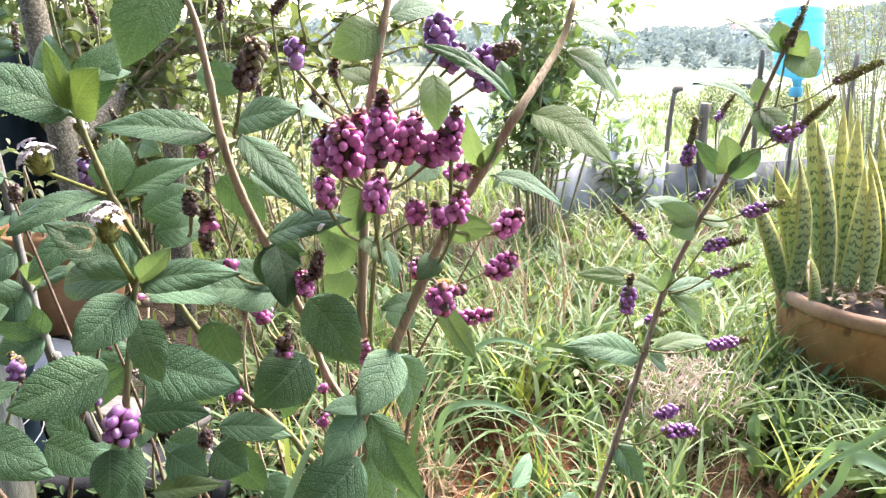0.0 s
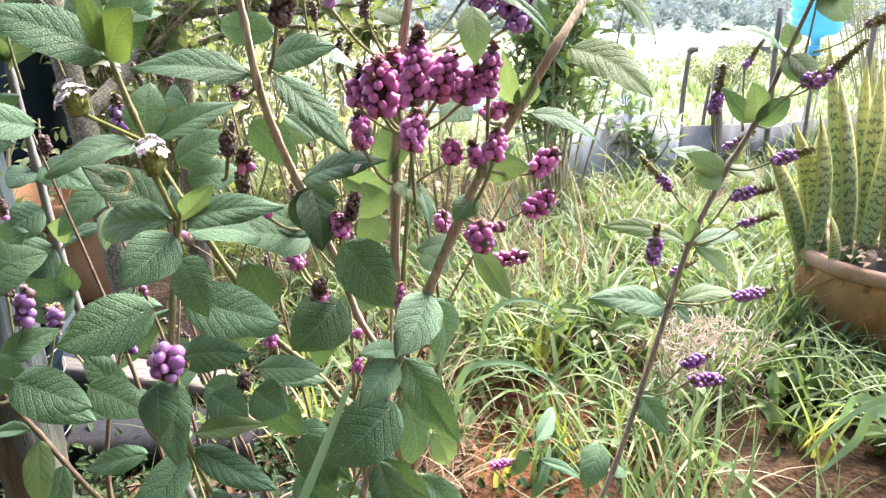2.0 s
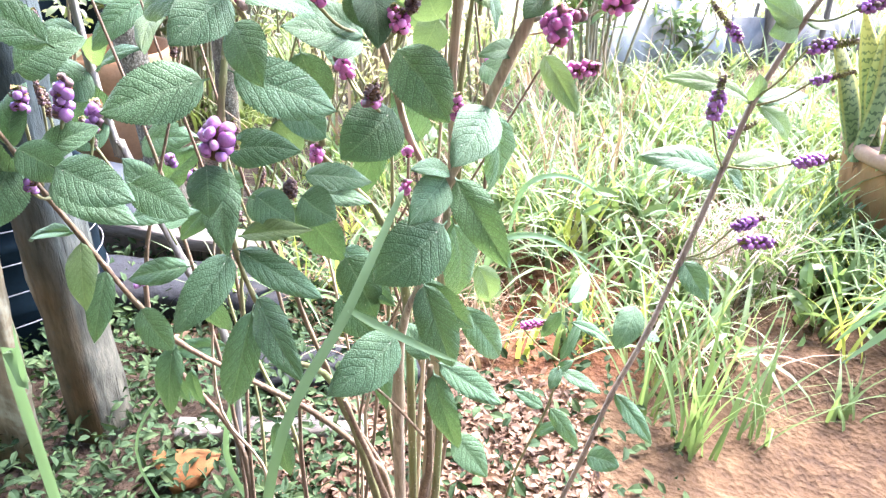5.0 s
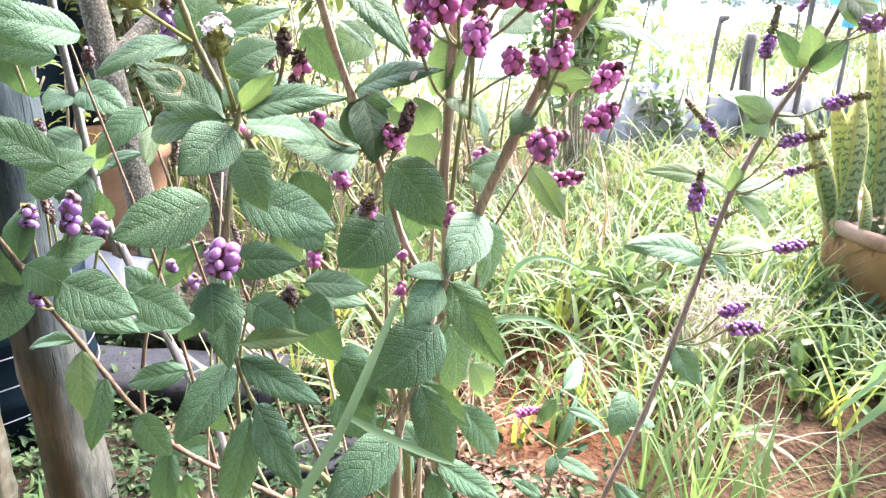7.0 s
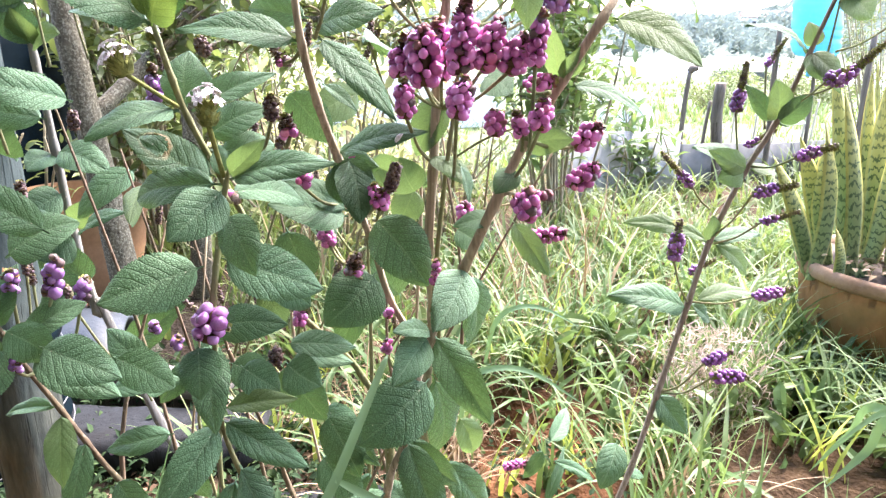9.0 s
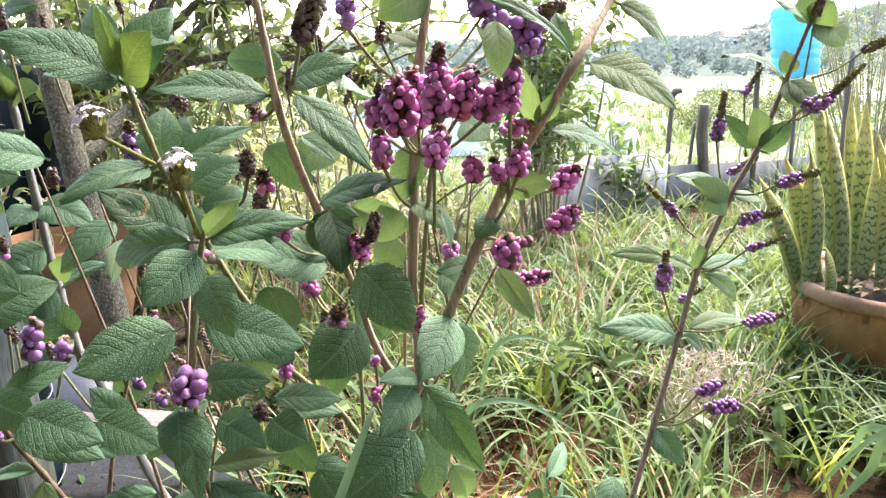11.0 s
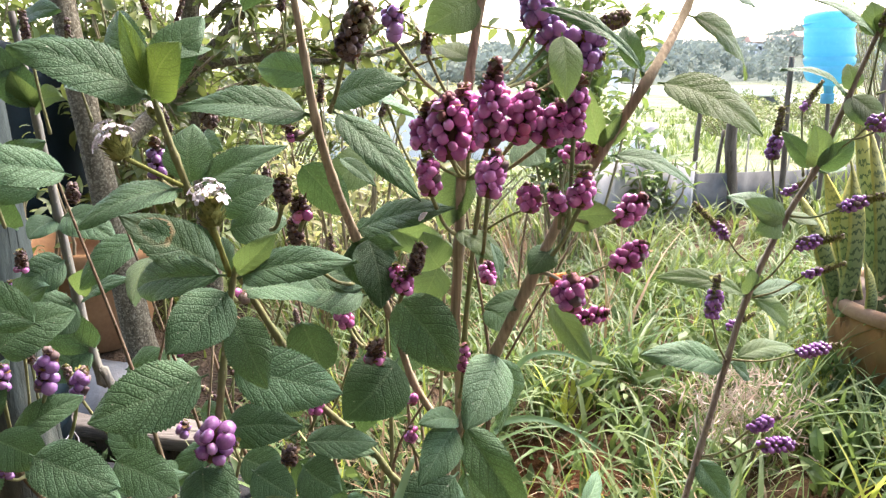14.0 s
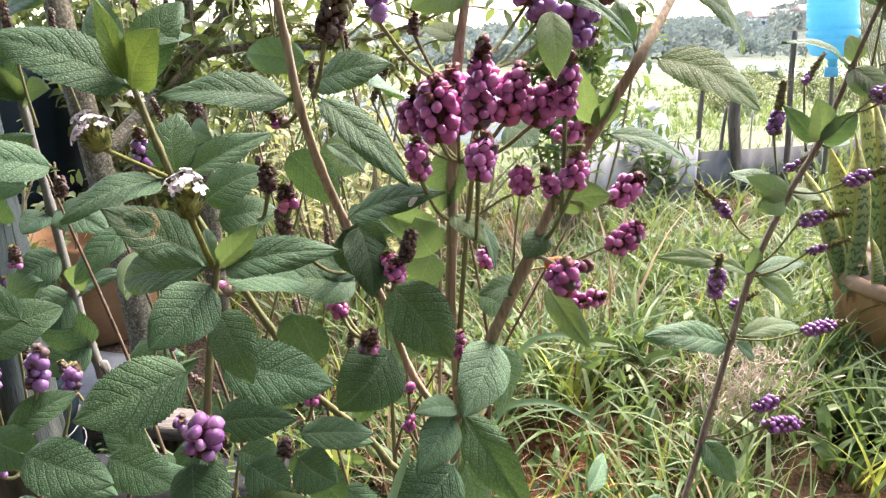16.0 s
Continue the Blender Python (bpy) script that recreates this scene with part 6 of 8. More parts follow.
leaf(shrub, (0.0816, 0.5250, 1.0237), (0.1187, 0.5300, 1.0113), 0.0249, up=(0.2, -0.6, 0.8), shape=2)
leaf(shrub, (-0.0483, 0.5500, 1.0187), (-0.0837, 0.5400, 0.9995), 0.0365, up=(0, -0.85, 0.5), shape=0, material=LEAF_PALE)
leaf(shrub, (-0.0448, 0.5500, 1.0238), (-0.0071, 0.5600, 1.0347), 0.0307, up=(0, -0.6, 0.8), shape=2)
leaf(shrub, (-0.0530, 0.5400, 0.9787), (-0.0774, 0.5500, 0.9893), 0.0193, up=(0, -0.6, 0.8), shape=1, material=LEAF_PALE)
leaf(shrub, (-0.0267, 0.5300, 0.9261), (-0.0055, 0.5200, 0.9168), 0.0309, up=(0, -0.7, 0.7), shape=5)
leaf(shrub, (-0.0045, 0.4500, 0.9927), (-0.0011, 0.4400, 0.9598), 0.0206, up=(0.3, -0.9, 0.2), shape=2, material=LEAF_PALE)
leaf(shrub, (-0.0561, 0.5400, 0.9134), (-0.0742, 0.5300, 0.8692), 0.0295, up=(0, -0.8, 0.6), shape=1, material=LEAF_PALE)
leaf(shrub, (-0.0751, 0.5400, 0.8425), (-0.0881, 0.5300, 0.8148), 0.0274, up=(0, -0.8, 0.6), shape=0, material=LEAF_PALE)
leaf(shrub, (-0.0732, 0.5300, 0.8407), (-0.0838, 0.5200, 0.8682), 0.0309, up=(0, -0.9, 0.4), shape=5, material=LEAF_PALE)
leaf(shrub, (-0.2398, 0.4850, 0.9579), (-0.3001, 0.4500, 0.9911), 0.0362, up=(-0.15, -0.75, 0.65), shape=2)
leaf(shrub, (-0.2410, 0.4850, 0.9589), (-0.3057, 0.5000, 0.9687), 0.0269, up=(0, -0.6, 0.8), shape=1)
leaf(shrub, (-0.2395, 0.4850, 0.9602), (-0.2133, 0.5000, 1.0061), 0.0338, up=(0.1, -0.9, 0.35), shape=0)
leaf(shrub, (-0.2432, 0.4850, 0.9644), (-0.2718, 0.5100, 1.0103), 0.0311, up=(-0.1, -0.9, 0.3), shape=4)
leaf(shrub, (-0.2405, 0.4800, 0.9598), (-0.2468, 0.4700, 1.0059), 0.0148, up=(0.3, -0.9, 0.2), shape=3, material=LEAF_YOUNG, label="fresh yellow-green young leaf")
leaf(shrub, (-0.2388, 0.4800, 0.9566), (-0.2164, 0.4700, 0.9895), 0.0350, up=(-0.2, -0.9, 0.2), shape=5, material=LEAF_YOUNG, label="fresh yellow-green young leaf")
leaf(shrub, (-0.2276, 0.4850, 0.9820), (-0.2081, 0.5000, 0.9879), 0.0154, up=(0, -0.7, 0.7), shape=2)
leaf(shrub, (-0.1088, 0.3450, 1.0379), (-0.1285, 0.3300, 0.9986), 0.0312, up=(-0.2, -0.95, 0.15), shape=0)
leaf(shrub, (-0.2305, 0.4900, 0.9032), (-0.2697, 0.4400, 0.8944), 0.0252, up=(0, -0.65, 0.75), shape=2)
leaf(shrub, (-0.2269, 0.4950, 0.9041), (-0.2292, 0.5100, 0.9416), 0.0334, up=(0.1, -0.95, 0.1), shape=5)
leaf(shrub, (-0.2246, 0.4950, 0.9023), (-0.1701, 0.5100, 0.9301), 0.0244, up=(-0.1, -0.7, 0.7), shape=3)
leaf(shrub, (-0.2126, 0.5000, 0.8554), (-0.2568, 0.4700, 0.8860), 0.0321, up=(0, -0.8, 0.6), shape=1)
leaf(shrub, (-0.2241, 0.5200, 0.8806), (-0.1837, 0.5300, 0.9022), 0.0309, up=(0, -0.8, 0.5), shape=0)
leaf(shrub, (-0.2174, 0.5200, 0.8691), (-0.1777, 0.5300, 0.8752), 0.0309, up=(0, -0.8, 0.5), shape=2)
leaf(shrub, (-0.1677, 0.5300, 0.9137), (-0.1373, 0.5400, 0.8736), 0.0303, up=(-0.2, -0.8, 0.5), shape=5)
leaf(shrub, (-0.1341, 0.5000, 0.9219), (-0.1083, 0.4900, 0.9065), 0.0108, up=(0, -0.4, 0.9), shape=3)
leaf(shrub, (-0.1634, 0.3850, 0.8746), (-0.1832, 0.3550, 0.8547), 0.0300, up=(0.1, -0.9, 0.4), shape=0)
leaf(shrub, (-0.1602, 0.3850, 0.8802), (-0.1006, 0.3700, 0.8960), 0.0222, up=(-0.1, -0.7, 0.7), shape=2)
leaf(shrub, (-0.1629, 0.3900, 0.8714), (-0.1273, 0.4200, 0.8620), 0.0216, up=(0, -0.6, 0.8), shape=1)
leaf(shrub, (-0.1607, 0.3850, 0.8816), (-0.1387, 0.3800, 0.9025), 0.0144, up=(0.2, -0.9, 0.3), shape=3, material=LEAF_PALE)
leaf(shrub, (-0.1620, 0.3850, 0.8816), (-0.1722, 0.4000, 0.8967), 0.0119, up=(-0.2, -0.9, 0.3), shape=3)
leaf(shrub, (-0.1622, 0.3830, 0.8611), (-0.1414, 0.3600, 0.8354), 0.0257, up=(0, -0.95, 0.3), shape=5)
leaf(shrub, (-0.1767, 0.3810, 0.8315), (-0.2265, 0.3550, 0.8186), 0.0353, up=(0.05, -0.8, 0.6), shape=0)
leaf(shrub, (-0.1679, 0.3830, 0.8362), (-0.1135, 0.4000, 0.8128), 0.0332, up=(-0.1, -0.85, 0.5), shape=2)
leaf(shrub, (-0.1823, 0.4300, 0.8668), (-0.2561, 0.4600, 0.8486), 0.0274, up=(0, -0.8, 0.6), shape=4)
leaf(shrub, (-0.1955, 0.4300, 0.7708), (-0.1461, 0.4250, 0.7787), 0.0269, up=(0, -0.8, 0.6), shape=5)
leaf(shrub, (-0.1572, 0.4600, 0.7470), (-0.1092, 0.4700, 0.7430), 0.0223, up=(0, -0.7, 0.7), shape=2)
leaf(shrub, (-0.1859, 0.4000, 0.7758), (-0.1719, 0.3600, 0.7375), 0.0258, up=(-0.1, -0.95, 0.3), shape=0)
leaf(shrub, (-0.1952, 0.4250, 0.7037), (-0.2211, 0.3800, 0.6647), 0.0291, up=(0.2, -0.85, 0.45), shape=1)
leaf(shrub, (-0.1938, 0.4250, 0.7060), (-0.1342, 0.4200, 0.6748), 0.0233, up=(-0.1, -0.75, 0.65), shape=2)
leaf(shrub, (-0.1937, 0.4300, 0.7121), (-0.1421, 0.4300, 0.7238), 0.0172, up=(0, -0.5, 0.85), shape=3, material=LEAF_PALE)
leaf(shrub, (-0.1900, 0.4400, 0.6603), (-0.1413, 0.3800, 0.6345), 0.0287, up=(-0.15, -0.9, 0.4), shape=0)
leaf(shrub, (-0.1960, 0.4500, 0.6444), (-0.2161, 0.4300, 0.5583), 0.0288, up=(0.2, -0.9, 0.35), shape=4)
leaf(shrub, (-0.2758, 0.5000, 0.6928), (-0.3240, 0.5200, 0.7240), 0.0279, up=(0, -0.8, 0.6), shape=2)
leaf(shrub, (-0.2737, 0.5200, 0.6734), (-0.2920, 0.5200, 0.6820), 0.0286, up=(0, -0.5, 0.8), shape=1)
leaf(shrub, (-0.1826, 0.5250, 0.6955), (-0.1479, 0.5300, 0.6385), 0.0373, up=(-0.1, -0.9, 0.4), shape=5)
leaf(shrub, (-0.1744, 0.5300, 0.7016), (-0.1218, 0.5200, 0.7046), 0.0214, up=(0, -0.6, 0.8), shape=2)
leaf(shrub, (-0.1507, 0.5200, 0.6162), (-0.1145, 0.5100, 0.5812), 0.0363, up=(0, -0.85, 0.5), shape=3)
leaf(shrub, (-0.1678, 0.4500, 0.7990), (-0.1389, 0.4700, 0.7714), 0.0267, up=(0, -0.75, 0.65), shape=1)
leaf(shrub, (-0.1244, 0.5300, 0.8213), (-0.1712, 0.4900, 0.8416), 0.0351, up=(0, -0.7, 0.7), shape=0)
leaf(shrub, (-0.1244, 0.5300, 0.8254), (-0.1692, 0.5100, 0.8534), 0.0245, up=(0, -0.6, 0.8), shape=2)
leaf(shrub, (-0.2142, 0.5000, 0.7085), (-0.1838, 0.5000, 0.6921), 0.0312, up=(0, -0.8, 0.6), shape=4)
leaf(shrub, (-0.2070, 0.5000, 0.4886), (-0.1971, 0.4900, 0.4232), 0.0232, up=(0, -0.9, 0.4), shape=5)
leaf(shrub, (-0.1495, 0.4500, 0.8339), (-0.1407, 0.4600, 0.7938), 0.0316, up=(-0.1, -0.9, 0.4), shape=1)
leaf(shrub, (-0.1727, 0.4600, 0.7851), (-0.1595, 0.4700, 0.7569), 0.0216, up=(0, -0.9, 0.4), shape=0, material=LEAF_PALE)
leaf(shrub, (-0.1549, 0.4500, 0.7376), (-0.1285, 0.4400, 0.7260), 0.0309, up=(0, -0.85, 0.5), shape=3)
leaf(shrub, (-0.1831, 0.4400, 0.7389), (-0.1565, 0.4400, 0.7207), 0.0271, up=(0, -0.8, 0.6), shape=2)
leaf(shrub, (-0.1291, 0.5000, 0.8683), (-0.1030, 0.4900, 0.8385), 0.0367, up=(0, -0.95, 0.3), shape=5)
leaf(shrub, (-0.1340, 0.5300, 0.7989), (-0.1623, 0.5500, 0.8163), 0.0170, up=(0, -0.6, 0.8), shape=2)
leaf(shrub, (-0.3399, 0.4750, 0.6728), (-0.3304, 0.4450, 0.6264), 0.0256, up=(0, -0.9, 0.4), shape=0, material=LEAF_PALE)
leaf(shrub, (-0.3266, 0.4800, 0.6470), (-0.3375, 0.4550, 0.5863), 0.0239, up=(0.2, -0.9, 0.3), shape=5)
leaf(shrub, (-0.3481, 0.4650, 0.7271), (-0.2834, 0.4600, 0.6991), 0.0329, up=(-0.1, -0.7, 0.7), shape=2)
leaf(shrub, (-0.3096, 0.4850, 0.6072), (-0.2794, 0.4700, 0.5772), 0.0297, up=(0, -0.9, 0.4), shape=4)
leaf(shrub, (-0.2934, 0.5000, 0.5654), (-0.3015, 0.4800, 0.4923), 0.0275, up=(0, -0.9, 0.35), shape=1)
leaf(shrub, (-0.3116, 0.4900, 0.6841), (-0.2546, 0.5000, 0.6949), 0.0232, up=(0, -0.6, 0.8), shape=2)
leaf(shrub, (-0.2657, 0.5000, 0.6425), (-0.3274, 0.5000, 0.6247), 0.0242, up=(0, -0.6, 0.75), shape=0)
leaf(shrub, (-0.3434, 0.4750, 0.6783), (-0.4006, 0.4900, 0.6597), 0.0150, up=(0, -0.6, 0.8), shape=3)
leaf(shrub, (-0.3575, 0.4500, 0.7474), (-0.3741, 0.4200, 0.7028), 0.0401, up=(0.3, -0.9, 0.3), shape=0)
leaf(shrub, (-0.3586, 0.4500, 0.7515), (-0.3517, 0.4700, 0.7950), 0.0249, up=(0, -0.95, 0.1), shape=4)
leaf(shrub, (-0.3514, 0.4600, 0.7398), (-0.3116, 0.4800, 0.7642), 0.0237, up=(0, -0.8, 0.5), shape=1)
leaf(shrub, (-0.2610, 0.5000, 0.6212), (-0.2458, 0.5100, 0.5704), 0.0237, up=(0, -0.9, 0.4), shape=2)
leaf(shrub, (-0.2932, 0.5200, 0.5192), (-0.2878, 0.5200, 0.4727), 0.0163, up=(0, -0.9, 0.4), shape=3)
leaf(shrub, (-0.3429, 0.4500, 0.8066), (-0.3021, 0.4700, 0.8293), 0.0391, up=(0, -0.8, 0.6), shape=0)
leaf(shrub, (-0.3086, 0.4200, 0.7573), (-0.2568, 0.4200, 0.7374), 0.0353, up=(-0.1, -0.7, 0.7), shape=2)
leaf(shrub, (-0.2775, 0.4500, 0.7359), (-0.2360, 0.4500, 0.7137), 0.0312, up=(0, -0.8, 0.6), shape=4)
leaf(shrub, (-0.3308, 0.4200, 0.7674), (-0.3072, 0.4300, 0.7435), 0.0293, up=(0, -0.8, 0.6), shape=1)
leaf(shrub, (-0.1795, 0.3700, 0.7882), (-0.1730, 0.3500, 0.7658), 0.0269, up=(0, -0.95, 0.3), shape=5)
leaf(shrub, (-0.3122, 0.4550, 0.8235), (-0.3633, 0.4300, 0.8630), 0.0300, up=(0, -0.75, 0.65), shape=2)
leaf(shrub, (-0.3596, 0.4500, 0.7244), (-0.3690, 0.4300, 0.7874), 0.0305, up=(0.1, -0.95, 0.2), shape=0)
fruit(shrub, (-0.0825, 0.5000, 0.9275), (-0.0789, 0.5000, 0.9534), 0.0180, stalk=(-0.0551, 0.5350, 0.9029), dark=0.36)
fruit(shrub, (-0.0641, 0.4900, 0.9233), (-0.0657, 0.4900, 0.9599), 0.0267, stalk=(-0.0551, 0.5350, 0.9029), dark=0.13)
fruit(shrub, (-0.0538, 0.5000, 0.9261), (-0.0564, 0.5000, 0.9643), 0.0219, stalk=(-0.0551, 0.5350, 0.9029), dark=0.12)
fruit(shrub, (-0.0414, 0.4780, 0.9316), (-0.0377, 0.4780, 0.9789), 0.0215, stalk=(-0.0551, 0.5350, 0.9029), dark=0.25)
fruit(shrub, (-0.0263, 0.4800, 0.9347), (-0.0168, 0.4800, 0.9652), 0.0209, stalk=(-0.0551, 0.5350, 0.9029), dark=0.15)
fruit(shrub, (-0.0103, 0.4800, 0.9329), (-0.0002, 0.4800, 0.9560), 0.0209, stalk=(-0.0551, 0.5350, 0.9029), dark=0.18)
fruit(shrub, (0.0058, 0.4700, 0.9383), (0.0080, 0.4700, 0.9701), 0.0146, stalk=(0.0057, 0.4750, 0.8842), dark=0.15)
fruit(shrub, (-0.0702, 0.5050, 0.9339), (-0.0746, 0.5050, 0.9558), 0.0190, stalk=(-0.0551, 0.5350, 0.9029), dark=0.24)
fruit(shrub, (-0.0413, 0.4580, 0.9068), (-0.0368, 0.4580, 0.9311), 0.0191, stalk=(-0.0455, 0.5250, 0.8477), dark=0.18)
fruit(shrub, (-0.0745, 0.4750, 0.9036), (-0.0766, 0.4750, 0.9275), 0.0155, stalk=(-0.0629, 0.5300, 0.8655), dark=0.18)
fruit(shrub, (-0.0171, 0.4800, 0.8934), (-0.0176, 0.4800, 0.9101), 0.0164, dark=0.18)
fruit(shrub, (0.0106, 0.4630, 0.9002), (0.0109, 0.4630, 0.9185), 0.0179, stalk=(-0.0053, 0.4900, 0.8590), dark=0.12)
fruit(shrub, (0.0004, 0.4750, 0.8941), (-0.0043, 0.4750, 0.9089), 0.0133, stalk=(0.0011, 0.4780, 0.8834), dark=0.3)
fruit(shrub, (0.0376, 0.4930, 0.8845), (0.0524, 0.4930, 0.9006), 0.0185, stalk=(0.0021, 0.4750, 0.8925), dark=0.18)
fruit(shrub, (0.0325, 0.4640, 0.8643), (0.0481, 0.4640, 0.8785), 0.0165, dark=0.12)
fruit(shrub, (0.0035, 0.4290, 0.8511), (0.0041, 0.4290, 0.8699), 0.0171, stalk=(-0.0013, 0.4400, 0.8630), dark=0.06)
fruit(shrub, (0.0082, 0.4320, 0.8643), (0.0169, 0.4320, 0.8661), 0.0086, stalk=(-0.0013, 0.4400, 0.8630), dark=0.06)
fruit(shrub, (0.0021, 0.4900, 0.9239), (0.0214, 0.4900, 0.9287), 0.0137, stalk=(0.0146, 0.4600, 0.9227), dark=0.15)
fruit(shrub, (0.0133, 0.6000, 0.9871), (0.0389, 0.6000, 0.9994), 0.0296, stalk=(-0.0473, 0.5400, 0.9575), material=BERRY_PURPLE, dark=0.07)
fruit(shrub, (-0.0097, 0.5900, 1.0006), (-0.0106, 0.5900, 1.0273), 0.0291, stalk=(-0.0484, 0.5400, 0.9611), material=BERRY_PURPLE, dark=0.06)
fruit(shrub, (-0.0026, 0.5900, 0.9881), (0.0076, 0.5900, 1.0058), 0.0225, stalk=(-0.0484, 0.5400, 0.9539), material=BERRY_PURPLE, dark=0.12)
fruit(shrub, (0.0207, 0.5900, 0.9755), (0.0381, 0.5900, 0.9805), 0.0159, stalk=(-0.0490, 0.5400, 0.9503), material=BERRY_PURPLE, dark=0.18)
fruit(shrub, (0.0321, 0.5700, 1.0004), (0.0501, 0.5700, 1.0068), 0.0153, dark=1.0, green=0.6)
fruit(shrub, (-0.1001, 0.5000, 0.9931), (-0.0981, 0.5000, 1.0087), 0.0180, stalk=(-0.0637, 0.5400, 0.9502), material=BERRY_PURPLE, dark=0.09)
fruit(shrub, (-0.0837, 0.5500, 0.9840), (-0.0821, 0.5500, 0.9982), 0.0104, stalk=(-0.0582, 0.5400, 0.9430), dark=0.95)
fruit(shrub, (-0.0424, 0.7740, 0.7508), (-0.0416, 0.7740, 0.7732), 0.0214, dark=0.06)
fruit(shrub, (-0.0921, 0.4760, 0.8421), (-0.0912, 0.4760, 0.8554), 0.0155, stalk=(-0.1041, 0.5200, 0.8221), dark=0.06)
fruit(shrub, (-0.0861, 0.4760, 0.8544), (-0.0805, 0.4760, 0.8728), 0.0118, stalk=(-0.0988, 0.5100, 0.8277), dark=1.0)
fruit(shrub, (-0.1424, 0.5500, 0.7928), (-0.1509, 0.5500, 0.8101), 0.0148, stalk=(-0.1235, 0.5350, 0.7756), dark=0.18)
fruit(shrub, (-0.1134, 0.4910, 0.7896), (-0.1130, 0.4910, 0.8042), 0.0168, stalk=(-0.1036, 0.5100, 0.7770), dark=0.75)
fruit(shrub, (-0.0563, 0.5000, 0.7789), (-0.0550, 0.5000, 0.7982), 0.0102, stalk=(-0.0599, 0.5200, 0.7502), dark=0.06)
fruit(shrub, (-0.0960, 0.5250, 0.7103), (-0.0942, 0.5250, 0.7217), 0.0107, stalk=(-0.0863, 0.5400, 0.6825), dark=0.06)
fruit(shrub, (-0.1737, 0.3690, 0.7923), (-0.1698, 0.3690, 0.8100), 0.0210, stalk=(-0.1729, 0.3800, 0.8073), material=BERRY_LILAC, dark=0.0)
fruit(shrub, (-0.1718, 0.3750, 0.7960), (-0.1632, 0.3750, 0.7976), 0.0073, dark=1.0)
fruit(shrub, (-0.3304, 0.4730, 0.7696), (-0.3232, 0.4730, 0.8008), 0.0173, stalk=(-0.3504, 0.4680, 0.7096), material=BERRY_PURPLE, dark=0.15)
fruit(shrub, (-0.3208, 0.4900, 0.7553), (-0.3143, 0.4900, 0.7781), 0.0145, stalk=(-0.3327, 0.4900, 0.7212), material=BERRY_PURPLE, dark=0.12)
fruit(shrub, (-0.3501, 0.4600, 0.7778), (-0.3489, 0.4600, 0.7931), 0.0149, stalk=(-0.3536, 0.4660, 0.7194), material=BERRY_PURPLE, dark=0.09)
fruit(shrub, (-0.3420, 0.4400, 0.7263), (-0.3394, 0.4400, 0.7411), 0.0122, stalk=(-0.3504, 0.4680, 0.7096), material=BERRY_PURPLE, dark=0.06)
fruit(shrub, (-0.1611, 0.3900, 0.8663), (-0.1603, 0.3900, 0.8721), 0.0065, stalk=(-0.1630, 0.3850, 0.8703), dark=0.03)
fruit(shrub, (-0.2647, 0.5300, 0.9020), (-0.2655, 0.5300, 0.9296), 0.0167, stalk=(-0.2298, 0.4950, 0.9040), material=BERRY_PURPLE, dark=0.33)
fruit(shrub, (-0.1116, 0.5200, 0.8610), (-0.1181, 0.5200, 0.8740), 0.0139, stalk=(-0.1253, 0.5000, 0.8720), dark=0.09)
fruit(shrub, (-0.1551, 0.4500, 0.9029), (-0.1545, 0.4500, 0.9177), 0.0125, stalk=(-0.1797, 0.5000, 0.8747), dark=1.0, green=0.3)
fruit(shrub, (-0.1450, 0.4550, 0.8930), (-0.1485, 0.4550, 0.9052), 0.0148, stalk=(-0.1691, 0.5000, 0.8675), dark=0.75)
fruit(shrub, (-0.1546, 0.4700, 0.8740), (-0.1554, 0.4700, 0.8894), 0.0124, dark=1.0)
fruit(shrub, (-0.1162, 0.4450, 0.9812), (-0.1037, 0.4450, 1.0077), 0.0192, stalk=(-0.1304, 0.4680, 0.9515), dark=1.0, green=0.49)
fruit(shrub, (-0.1540, 0.4800, 0.9350), (-0.1621, 0.4800, 0.9489), 0.0112, stalk=(-0.1399, 0.4700, 0.9435), dark=0.85)
fruit(shrub, (-0.2507, 0.5000, 0.7851), (-0.2508, 0.5000, 0.7953), 0.0102, dark=0.12)
fruit(shrub, (-0.1695, 0.4700, 0.7248), (-0.1680, 0.4700, 0.7372), 0.0124, stalk=(-0.1811, 0.4800, 0.6998), dark=1.0)
fruit(shrub, (-0.1689, 0.4600, 0.7902), (-0.1689, 0.4600, 0.8017), 0.0142, stalk=(-0.1811, 0.4700, 0.7679), dark=0.06)
fruit(shrub, (-0.2975, 0.5500, 0.7074), (-0.2971, 0.5500, 0.7177), 0.0122, material=BERRY_PURPLE, dark=0.06)
fruit(shrub, (-0.2812, 0.5500, 0.6933), (-0.2764, 0.5500, 0.7041), 0.0130, material=BERRY_PURPLE, dark=0.06)
fruit(shrub, (-0.3710, 0.5800, 0.5643), (-0.3577, 0.5800, 0.5711), 0.0110, material=BERRY_PURPLE, dark=0.06)
fruit(shrub, (-0.1631, 0.5200, 0.7335), (-0.1634, 0.5200, 0.7474), 0.0131, stalk=(-0.1715, 0.5300, 0.7143), dark=0.12)
fruit(shrub, (-0.1488, 0.4800, 0.8584), (-0.1398, 0.4800, 0.8604), 0.0127, stalk=(-0.1306, 0.5300, 0.8290), dark=0.03)
fruit(shrub, (-0.0974, 0.4900, 0.8398), (-0.0983, 0.4900, 0.8550), 0.0153, stalk=(-0.1161, 0.5300, 0.8259), dark=0.09)
fruit(shrub, (-0.1396, 0.5300, 0.7972), (-0.1468, 0.5300, 0.8198), 0.0150, stalk=(-0.1267, 0.5200, 0.7859), dark=0.18)
